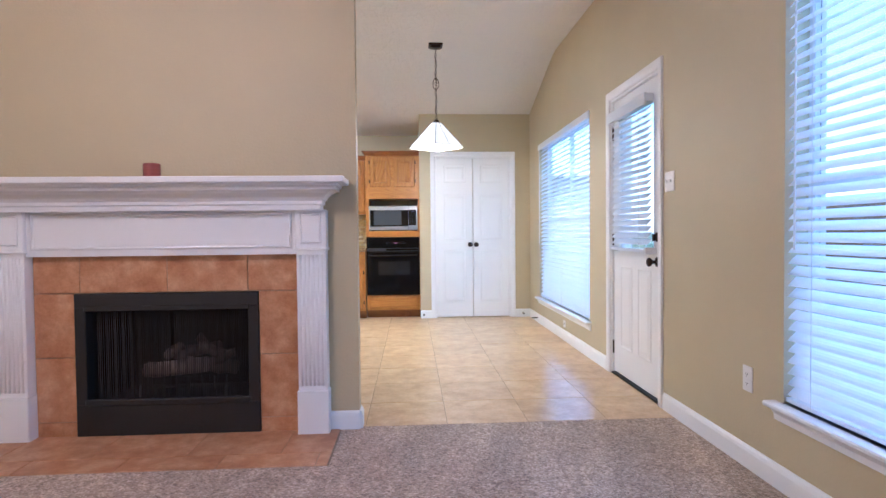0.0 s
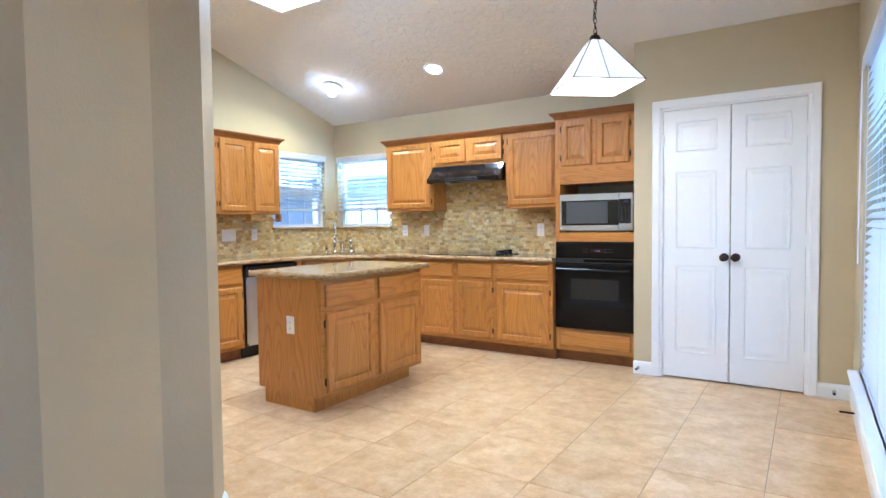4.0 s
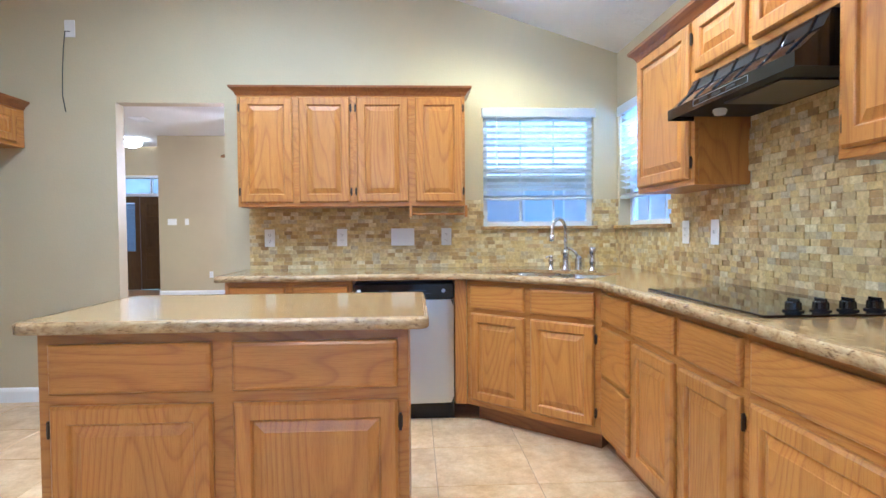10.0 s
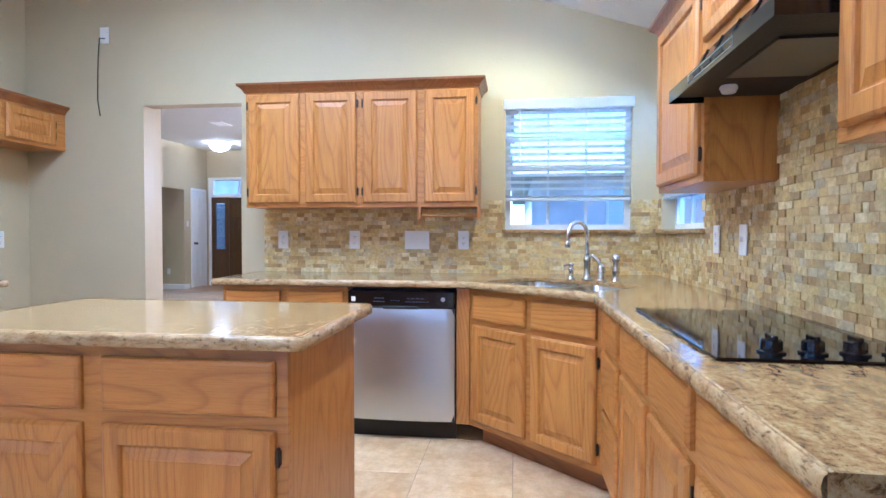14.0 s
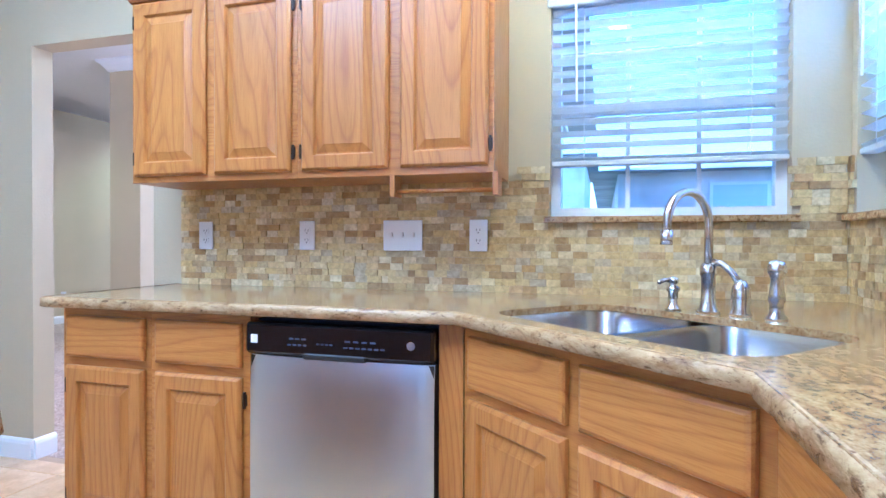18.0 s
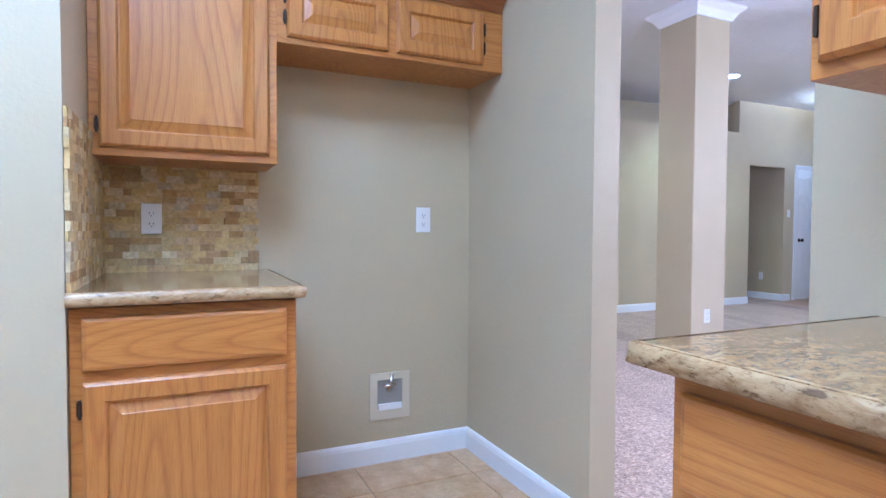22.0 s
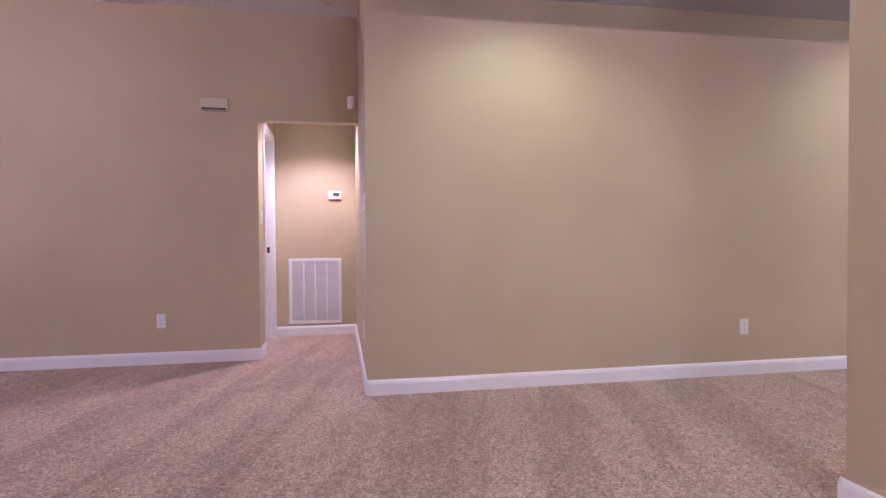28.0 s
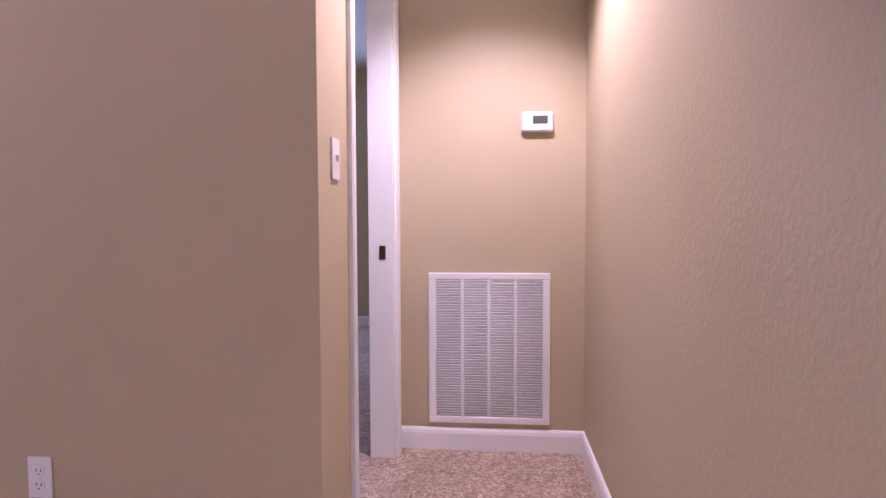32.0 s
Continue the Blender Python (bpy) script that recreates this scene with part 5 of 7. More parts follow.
# ---- fireplace ----
fp = thing("fireplace_mantel", "white painted wooden mantel with fluted pilasters", "mantel")
MC = -1.15
for s in (-1, 1):
    xi, xo = MC + s * 0.695, MC + s * 0.85
    a, b = min(xi, xo), max(xi, xo)
    pil = part("pilaster", cube(a, b, 2.885, YF, 0.0, 0.995, bevel=0.003), TRIM, fp)
    part("plinth", cube(a - 0.006, b + 0.006, 2.876, YF, 0.0, 0.235, bevel=0.004), TRIM, pil)
    for k in range(6):
        x = a + 0.022 + k * (b - a - 0.044) / 5
        bm = bmesh.new()
        tube(bm, [(x, 2.886, 0.26), (x, 2.886, 0.96)], 0.0065, 8)
        part("reed", bm, TRIM, pil, smooth=True)
    cap = part("capital", cube(a - 0.004, b + 0.004, 2.878, YF, 0.995, 1.2, bevel=0.003), TRIM, fp)
    bm = bmesh.new()
    plane_loops(bm, 0.115, 0.16, [(0.0, 0.005), (0.006, 0.008), (0.012, 0.002), (0.02, 0.003)], Matrix.Translation(((a + b) / 2, 2.878, 1.1)))
    part("panel", bm, TRIM, cap)
    part("bead", cube(a - 0.01, b + 0.01, 2.87, YF, 0.985, 0.998, bevel=0.004), TRIM, cap)
part("frieze", cube(MC - 0.695, MC + 0.695, 2.905, YF, 0.965, 1.2), TRIM, fp)
bm = bmesh.new()
plane_loops(bm, 1.34, 0.195, [(0.0, 0.006), (0.008, 0.01), (0.016, 0.002), (0.03, 0.003)], Matrix.Translation((MC, 2.905, 1.095)))
part("frieze_panel", bm, TRIM, fp)
PROF = [(0.0, 0.0), (0.03, 0.0), (0.03, 0.028), (0.04, 0.034), (0.04, 0.052), (0.048, 0.056), (0.056, 0.072), (0.074, 0.092), (0.1, 0.106), (0.118, 0.11), (0.118, 0.124), (0.13, 0.13), (0.13, 0.142), (0.165, 0.146), (0.168, 0.15), (0.168, 0.177), (0.164, 0.18), (0.0, 0.18)]
bm = bmesh.new()
hw = 0.80
rows = []
for (x, y), (ox, oy) in (((MC - hw, YF), (-1, 0)), ((MC - hw, 2.88), (-1, -1)), ((MC + hw, 2.88), (1, -1)), ((MC + hw, YF), (1, 0))):
    rows.append([bm.verts.new((x + ox * a, y + oy * a, 1.197 + b * 0.92)) for a, b in PROF])
for r, s in zip(rows, rows[1:]):
    for i in range(len(PROF)):
        j = (i + 1) % len(PROF)
        bm.faces.new((r[i], r[j], s[j], s[i]))
bmesh.ops.recalc_face_normals(bm, faces=bm.faces)
part("shelf", bm, TRIM, fp)

sur = thing("fireplace_surround", "terracotta tile surround of the fireplace", "surround")
g = 0.002
def surround_tile(x0, x1, z0, z1):
    part("tile", cube(x0 + g, x1 - g, YF - 0.012, YF - 0.001, z0 + g, z1 - g, bevel=0.002), HEARTH, sur)
for x0, x1 in ((-1.842, -1.604), (-1.604, -1.152), (-1.152, -0.728), (-0.728, -0.458)):
    surround_tile(x0, x1, 0.768, 0.966)
for x0, x1 in ((-1.842, FB[0]), (FB[1], -0.458)):
    for z0, z1 in ((0.0, 0.08), (0.08, 0.425), (0.425, 0.768)):
        surround_tile(x0, x1, z0, z1)
part("grout", cube(-1.845, -0.455, YF - 0.006, YF - 0.0005, 0.766, 0.966), GROUT, sur)
for x0, x1 in ((-1.845, FB[0]), (FB[1], -0.455)):
    part("grout", cube(x0, x1, YF - 0.006, YF - 0.0005, 0.0, 0.766), GROUT, sur)
hearth = structure(new("floor_hearth"), "terracotta tile hearth flush with the carpet", "hearth")
for r, (y0, y1) in enumerate(((2.46, 2.62), (2.62, YF))):
    x = -2.11 - (0.19 if r else 0.0)
    while x < -0.26:
        x1 = min(x + 0.452, -0.245)
        if x1 - max(x, -2.11) > 0.02:
            part("tile", cube(max(x, -2.11) + g, x1 - g, y0 + g, y1 - g, -0.02, 0.004, bevel=0.0015), HEARTH, hearth)
        x += 0.452
part("grout", cube(-2.11, -0.245, 2.46, YF, -0.03, 0.001), GROUT, hearth)

fb = thing("firebox", "black metal fireplace insert with a mesh screen", "fireplace")
bm = bmesh.new()
for spec in ((FB[0], FB[1], 0.69, 0.765), (FB[0], FB[1], 0.0, 0.17), (FB[0], FB[0] + 0.06, 0.17, 0.69), (FB[1] - 0.06, FB[1], 0.17, 0.69)):
    box(bm, spec[0] + 0.001, spec[1] - 0.001, YF - 0.02, YF + 0.05, spec[2], spec[3], bevel=0.003)
part("face_frame", bm, MATBLACK, fb)
part("hood_lip", cube(FB[0] + 0.05, FB[1] - 0.05, YF - 0.026, YF + 0.0, 0.672, 0.70, bevel=0.004), MATBLACK, fb)
part("bottom_rail", cube(FB[0] + 0.05, FB[1] - 0.05, YF - 0.03, YF - 0.005, 0.165, 0.2, bevel=0.006), MATBLACK, fb)
SOOT = paint("sooty_firebrick", (0.05, 0.045, 0.04), 0.95, 25, 0.5, 0.4)
part("back_liner", cube(FB[0], FB[1], 3.55, 3.58, 0.0, 0.76), SOOT, fb)
for x0, x1 in ((FB[0], FB[0] + 0.02), (FB[1] - 0.02, FB[1])):
    part("side_liner", cube(x0, x1, YF + 0.05, 3.55, 0, 0.76), SOOT, fb)
part("floor_liner", cube(FB[0] + 0.02, FB[1] - 0.02, YF + 0.05, 3.55, 0.0, 0.12), SOOT, fb)
part("top_liner", cube(FB[0] + 0.02, FB[1] - 0.02, YF + 0.05, 3.55, 0.72, 0.76), SOOT, fb)
bm = bmesh.new()
for s in (-1, 1):
    for k in range(46):
        x = MC + s * (0.012 + k * 0.0085)
        yy = YF + 0.03 + 0.006 * math.sin(k * 1.3)
        tube(bm, [(x, yy, 0.19), (x, yy + 0.002, 0.44), (x, yy, 0.675)], 0.0022, 4)
part("mesh_screen", bm, MATBLACK, fb, "fine black mesh curtain")
for i, (x, z, rot, ln, rad) in enumerate(((-1.22, 0.3, 10, 0.36, 0.045), (-1.04, 0.3, -12, 0.3, 0.042), (-1.14, 0.38, 24, 0.3, 0.036), (-1.02, 0.4, -45, 0.2, 0.03), (-1.26, 0.39, 60, 0.18, 0.028), (-1.11, 0.43, -70, 0.16, 0.026), (-0.94, 0.36, 50, 0.16, 0.026))):
    bm = bmesh.new()
    c, s = math.cos(radians(rot)), math.sin(radians(rot))
    rng = random.Random(i)
    pts = [(x + c * (k / 6 - 0.5) * ln, 3.22 + 0.05 * (i % 3) + rng.uniform(-0.01, 0.01), z + s * (k / 6 - 0.5) * ln * 0.4 + rng.uniform(-0.008, 0.008)) for k in range(7)]
    tube(bm, pts, rad, 9)
    part("log", bm, LOG, fb, "charred grey ceramic log", smooth=True)
bm = bmesh.new()
for k in range(7):
    x = -1.33 + k * 0.07
    tube(bm, [(x, 3.14, 0.12), (x, 3.13, 0.27)], 0.006, 6)
tube(bm, [(-1.36, 3.14, 0.21), (-0.88, 3.14, 0.21)], 0.008, 6)
part("grate", bm, paint("grey_grate", (0.05, 0.045, 0.04), 0.8), fb)
bm = bmesh.new()
lathe(bm, [(0.039, 0.0), (0.041, 0.004), (0.041, 0.07), (0.037, 0.075), (0.012, 0.071), (0, 0.07)], 24)
cd = thing("candle", "short dark red pillar candle on the mantel", "candle", "", pose(-1.165, 2.83, 1.3635))
part("wax", bm, WAX, cd, smooth=True)
bm = bmesh.new()
tube(bm, [(0, 0, 0.068), (0.002, 0, 0.085)], 0.0015, 5)
part("wick", bm, SLOT, cd)


# ---- plates, outlets, switches ----
def plate(name, label, where, gangs=1, kind="outlet", h=0.115, material=None):
    """A cover plate centred on the pose; it faces local -y."""
    w = 0.07 + (gangs - 1) * 0.046
    ob = thing(name, label, "outlet" if "outlet" in name else "switch", "wall plates", where)
    part("cover_plate", cube(-w / 2, w / 2, -0.006, 0.0, -h / 2, h / 2, bevel=0.002), material or PLASTIC, ob)
    for gidx in range(gangs):
        x = (gidx - (gangs - 1) / 2) * 0.046
        if kind == "outlet":
            for z in (-0.02, 0.02):
                bm = bmesh.new()
                lathe(bm, [(0.0165, 0), (0.0165, 0.002), (0.0, 0.002)], 16, pose(x, -0.006, z, 90))
                soc = part("socket", bm, material or PLASTIC, ob)
                bm = bmesh.new()
                box(bm, x - 0.0075, x - 0.0055, -0.0085, -0.008, z - 0.003, z + 0.006)
                box(bm, x + 0.0055, x + 0.0075, -0.0085, -0.008, z - 0.003, z + 0.006)
                box(bm, x - 0.002, x + 0.002, -0.0085, -0.008, z - 0.011, z - 0.007)
                part("slots", bm, SLOT, soc)
        elif kind == "switch":
            bm = bmesh.new()
            box(bm, x - 0.005, x + 0.005, -0.016, -0.006, -0.006, 0.012, bevel=0.001)
            part("toggle", bm, material or PLASTIC, ob)
        elif kind == "jack":
            part("jack", cube(x - 0.008, x + 0.008, -0.008, -0.006, -0.008, 0.008), SLOT, ob)
        elif kind == "decora":
            part("rocker", cube(x - 0.016, x + 0.016, -0.009, -0.006, -0.033, 0.033, bevel=0.001), material or PLASTIC, ob)
    return ob


west, south, north, east = lambda x, y, z: pose(x, y, z, rz=90), lambda x, y, z: pose(x, y, z, rz=180), lambda x, y, z: pose(x, y, z), lambda x, y, z: pose(x, y, z, rz=-90)
XQ, YQ = XW + 0.018, YN - 0.018
for y in (5.07, 5.565, 6.29):
    plate("wall_outlet", "white outlet on the stone backsplash", west(XQ, y, 1.105), 1, "outlet", 0.12)
plate("switch_plate", "white three-gang switch plate on the stone backsplash", west(XQ, 5.985, 1.105), 3, "switch", 0.12)
plate("wall_outlet", "white outlet on the stone backsplash", north(-2.36, YQ, 1.125), 1, "outlet", 0.12)
plate("switch_plate", "white switch plate on the stone backsplash", north(-2.07, YQ, 1.125), 1, "switch", 0.12)
plate("wall_outlet", "white outlet on the stone backsplash", north(-0.745, YQ, 1.125), 1, "outlet", 0.12)
plate("wall_outlet", "white outlet on the end of the island", pose(-1.415, 4.9725, 0.545), 1, "outlet")
plate("wall_outlet", "white outlet in the refrigerator space", south(-3.186, YS, 1.102))
plate("wall_outlet", "white outlet on the stone backsplash", south(-2.066, YS + 0.018, 1.092))
plate("wall_outlet", "white outlet above the baseboard", east(XE, 2.30, 0.40))
plate("switch_plate", "white two-gang switch plate beside the patio door", east(XE, 3.07, 1.355), 2, "switch")
plate("wall_outlet", "small white jack above the baseboard under the window", east(XE, 5.35, 0.16), 1, "jack", 0.07)
plate("wall_outlet", "white outlet on the living room wall", south(-2.665, YL, 0.356))
plate("wall_outlet", "almond outlet on the living room wall", south(-0.537, YL, 0.36), material=ALMOND)
plate("wall_outlet", "white outlet on the long wall", south(-7.07, YY, 0.355))
plate("wall_outlet", "white outlet on the column", south(-6.2, CY1, 0.34))
plate("switch_plate", "white four-gang switch plate on the hall corner", pose(XH, -0.225, 1.28, rz=90), 4, "switch")
plate("wall_outlet", "white outlet near the hall floor", pose(XH, -0.55, 0.36, rz=90))
plate("switch_plate", "white switch plate inside the hall opening", pose(XO, -1.52, 1.22, rz=-90), 1, "switch")
plate("switch_plate", "white two-gang switch plate beside the entry", west(XD, 1.61, 1.37), 3, "decora")
plate("switch_plate", "white switch plate beside the entry", west(XD, 1.875, 1.37), 1, "decora")
plate("wall_outlet", "white outlet on the dining room wall", west(XD, 2.3, 0.39))
plate("wall_outlet", "white jack on the dining room wall", west(XD, 5.0, 0.62), 1, "jack")
plate("wall_outlet", "white outlet on the dining room wall", west(XD, 5.15, 0.36))
plate("wall_outlet", "white outlet on the dining room wall", west(XD, 5.38, 0.36))
plate("switch_plate", "white switch plate in the entry", south(-10.64, YY, 1.34), 1, "switch")
plate("wall_outlet", "white outlet in the inner hall", west(-10.53, YY - 0.35, 0.36))
cx = thing("cable_jack", "white jack high on the wall with a loose black cable", "jack", "", west(XW, 3.76, 2.53))
part("cover_plate", cube(-0.035, 0.035, -0.006, 0, -0.057, 0.057, bevel=0.002), PLASTIC, cx)
bm = bmesh.new()
tube(bm, [(0.0, -0.006, -0.02), (-0.01, -0.04, -0.03), (-0.03, -0.03, -0.15), (-0.05, -0.012, -0.3), (-0.055, -0.01, -0.45), (-0.035, -0.012, -0.56)], 0.0035, 7)
part("cable", bm, SLOT, cx, "thin dark cable", smooth=True)
wb = thing("water_box", "almond plastic ice maker valve box set in the wall", "valve box", "", south(-3.022, YS, 0.302))
bm = bmesh.new()
for a, b, c, d in ((-0.095, 0.095, 0.075, 0.105), (-0.095, 0.095, -0.105, -0.06), (-0.095, -0.06, -0.06, 0.075), (0.06, 0.095, -0.06, 0.075)):
    box(bm, a, b, -0.012, 0.0, c, d)
part("rim", bm, ALMOND, wb)
part("recess", cube(-0.06, 0.06, -0.003, -0.001, -0.06, 0.075), shader("grey_box_back", (0.3, 0.28, 0.24), 0.6)[0], wb)
bm = bmesh.new()
tube(bm, [(0.01, -0.01, 0.1), (0.005, -0.012, 0.05), (-0.012, -0.012, 0.02)], 0.009, 8)
tube(bm, [(-0.03, -0.012, 0.045), (0.03, -0.012, 0.05)], 0.006, 8)
part("valve", bm, NICKEL, wb, smooth=True)
part("tray", cube(-0.055, 0.055, -0.02, -0.004, -0.06, -0.035), PLASTIC, wb)
cb = thing("loose_cable", "tangle of thin black cable hanging beside the almond outlet", "cable")
bm = bmesh.new()
bend = [(-0.537, 0.014, 0.365), (-0.515, 0.03, 0.35), (-0.49, 0.035, 0.27), (-0.44, 0.04, 0.2), (-0.36, 0.04, 0.14)]
for k in range(22):
    a = 2.6 - k * 0.42
    bend.append((-0.43 + (0.15 + 0.01 * math.sin(k)) * math.cos(a) * 0.75, 0.045 + 0.012 * math.sin(k * 0.8), 0.15 + 0.13 * math.sin(a) + 0.01 * math.cos(k * 1.7)))
bend += [(-0.56, 0.04, 0.1), (-0.6, 0.03, 0.18), (-0.61, 0.03, 0.25), (-0.65, 0.02, 0.32), (-0.69, 0.006, 0.365)]
tube(bm, [(x, YL + 0.004 + y, max(z, 0.008)) for x, y, z in bend], 0.0045, 7)
part("cord", bm, SLOT, cb, smooth=True)
ds = tagged(part("door_stop", cube(XE - 0.09, XE - 0.016, 6.47, 6.482, 0.05, 0.062, bevel=0.003), BRONZE), "small bronze spring door stop on the baseboard", "door stop")

# hall: return air grille, thermostat, casing, siren, detector
gr = thing("air_grille", "white metal return air grille low on the wall", "grille", "", south(-3.588, YH, 0))
GW, GZ0, GZ1 = 0.552, 0.125, 0.817
bm = bmesh.new()
for a, b, c, d in ((0, GW, GZ1 - 0.03, GZ1), (0, GW, GZ0, GZ0 + 0.03), (0, 0.035, GZ0 + 0.03, GZ1 - 0.03), (GW - 0.035, GW, GZ0 + 0.03, GZ1 - 0.03)):
    box(bm, a, b, -0.014, 0.0, c, d, bevel=0.003)
part("frame", bm, TRIM, gr)
part("backing", cube(0.03, GW - 0.03, -0.003, -0.001, GZ0 + 0.025, GZ1 - 0.025), shader("pale_filter", (0.5, 0.48, 0.45), 0.9)[0], gr)
for k in range(1, 4):
    x = 0.035 + (GW - 0.07) * k / 4
    part("divider", cube(x - 0.007, x + 0.007, -0.014, -0.004, GZ0 + 0.03, GZ1 - 0.03), TRIM, gr)
me = bpy.data.meshes.new("slat")
bm = bmesh.new()
box(bm, 0.036, GW - 0.036, -0.0055, 0.0055, -0.001, 0.001)
bm.to_mesh(me), bm.free()
me.materials.append(TRIM)
nz = 52
for k in range(nz):
    s = new("slat", me)
    s.parent = gr
    s.matrix_local = pose(0, -0.0075, GZ0 + 0.038 + k * (GZ1 - GZ0 - 0.076) / (nz - 1), -38, 0, 0)
th = thing("thermostat", "white digital thermostat on the hall wall", "thermostat", "", south(-4.078, YH, 1.49))
part("housing", cube(-0.07, 0.07, -0.028, 0, -0.045, 0.045, bevel=0.008), PLASTIC, th)
part("screen", cube(-0.02, 0.045, -0.0295, -0.028, -0.01, 0.025), shader("grey_lcd", (0.1, 0.11, 0.1), 0.2)[0], th)
for k in range(3):
    part("button", cube(-0.055, -0.035, -0.03, -0.028, -0.02 + k * 0.016, -0.01 + k * 0.016), TRIM, th)
mh = pose(XO, HDOOR[1], 0, rz=-90)
casing("trim_hall_door", HDOOR[1] - HDOOR[0], 2.04, mh)
jamb(HDOOR[1] - HDOOR[0], 2.04, 0.11, mh)
st = tagged(part("strike_plate", cube(XO + 0.035, XO + 0.062, HDOOR[0] + 0.018, HDOOR[0] + 0.0215, 0.885, 0.945), HINGE), "dark bronze strike plate in the door jamb", "strike plate")
sr = thing("alarm_siren", "white plastic alarm sounder high on the wall", "alarm", "", south(-3.11, YL, 2.15))
part("housing", cube(-0.11, 0.11, -0.045, 0, -0.05, 0.05, bevel=0.006), ALMOND, sr)
part("grille_strip", cube(-0.095, 0.095, -0.047, -0.045, -0.045, -0.03), SLOT, sr)
md = thing("alarm_sensor", "small white alarm sensor in the corner above the hall", "alarm", "", pose(XH + 0.055, YL + 0.03, 2.2, rz=150))
part("housing", cube(-0.03, 0.03, -0.03, 0.02, -0.055, 0.055, bevel=0.008), PLASTIC, md)
sd = thing("smoke_detector", "tan smoke detector on the ceiling above the ledge", "smoke detector", "", pose(-4.05, -1.0, HIGH))
bm = bmesh.new()
lathe(bm, [(0.07, 0.0), (0.07, -0.02), (0.055, -0.038), (0.0, -0.04)], 24)
part("housing", bm, ALMOND, sd, smooth=True)
for x, y, lab in ((-8.56, 1.8, "white ceiling air vent in the dining room"), (-3.9, 5.2, "white ceiling air vent near the kitchen doorway")):
    v = thing("ceiling_vent", lab, "vent", "ceiling vents", pose(x, y, HIGH))
    bm = bmesh.new()
    for a, b, c, d in ((-0.18, 0.18, 0.09, 0.11), (-0.18, 0.18, -0.11, -0.09), (-0.18, -0.16, -0.09, 0.09), (0.16, 0.18, -0.09, 0.09)):
        box(bm, a, b, c, d, -0.012, 0)
    part("frame", bm, TRIM, v)
    part("backing", cube(-0.16, 0.16, -0.09, 0.09, -0.003, -0.001), shader("vent_dark", (0.08, 0.08, 0.08), 0.9)[0], v)
    for k in range(8):
        s = part("slat", cube(-0.16, 0.16, -0.008, 0.008, -0.001, 0.001), TRIM, v)
        s.matrix_local = pose(0, -0.078 + k * 0.0223, -0.008, 35)

# ---- front door, closet ----
casing("trim_front", FRONT[1] - FRONT[0], FRONT[3], pose(XF, FRONT[0], 0, rz=90))
fd = structure(new("door_4"), "dark stained wooden front door with a side light, closed", "door")
fd.matrix_world = pose(XF, FRONT[0], 0, rz=90)
fw = FRONT[1] - FRONT[0]
part("transom_bar", cube(0, fw, 0.0, 0.1, 1.93, 1.99), TRIM, fd)
for x in (0.0, fw * 0.5 - 0.02, fw - 0.04):
    part("transom_frame", cube(x, x + 0.04, 0.0, 0.1, 1.99, FRONT[3]), TRIM, fd)
p = part("pane", cube(0.04, fw - 0.04, 0.05, 0.056, 1.99, FRONT[3]), GLASS, fd)
p.visible_shadow = False
bm = bmesh.new()
for a, b, c, d in ((0.0, 0.09, 0, 1.93), (0.3, 0.39, 0, 1.93), (0.09, 0.3, 0, 0.8), (0.09, 0.3, 1.8, 1.93)):
    box(bm, a, b, 0.02, 0.07, c, d)
part("sidelight_frame", bm, DARKWOOD, fd)
p = part("pane", cube(0.09, 0.3, 0.045, 0.05, 0.8, 1.8), GLASS, fd)
p.visible_shadow = False
me = slat_mesh(0.21, 0.025).copy()
me.materials.clear()
# dark blue in the slat colour stands in for shade on a white blind
me.materials.append(paint("shaded_blue_slat", (0.05, 0.065, 0.1), 0.4, 40, 0.05, 0.1))
for k in range(40):
    s = new("slat", me)
    s.parent = fd
    s.matrix_local = pose(0.09, 0.035, 0.815 + k * 0.0245, 55)
lf = leaf(fd, 0.4, fw - 0.02, 0.01, 1.925, [(0.49, 0.79, 1.5, 1.8), (0.87, 1.17, 1.5, 1.8), (0.49, 0.79, 0.85, 1.42), (0.87, 1.17, 0.85, 1.42), (0.49, 0.79, 0.2, 0.75), (0.87, 1.17, 0.2, 0.75)], material=DARKWOOD, y=0.03)
casing("trim_closet", 0.47, 2.03, pose(-10.82, YY, 0, rz=180))
cl = structure(new("door_5"), "white six-panel closet door in the entry, closed", "door")
cl.matrix_world = pose(-10.82, YY, 0, rz=180)
lf = leaf(cl, 0.005, 0.465, 0.01, 2.025, [(0.06, 0.215, 1.62, 1.9), (0.255, 0.41, 1.62, 1.9), (0.06, 0.215, 0.95, 1.52), (0.255, 0.41, 0.95, 1.52), (0.06, 0.215, 0.2, 0.82), (0.255, 0.41, 0.2, 0.82)], y=-0.012, thick=0.011)
knob(lf, 0.07, 0.93, -0.012)
# entry tiles
ENTRYTILE = ceramic("tan_entry_tile", (0.38, 0.22, 0.11), (0.46, 0.29, 0.15), (0.54, 0.36, 0.21))
et = structure(new("floor_entry"), "tan ceramic tile floor in the entry", "floor")
x = XF
while x < XD - 0.01:
    y = YY
    while y < 1.37:
        part("tile", cube(x + 0.002, min(x + 0.4, XD) - 0.002, y + 0.002, min(y + 0.4, 1.37) - 0.002, -0.02, 0.0), ENTRYTILE, et)
        y += 0.4
    x += 0.4
part("grout", cube(XF, XD, YY, 1.37, -0.03, -0.004), GROUT, et)

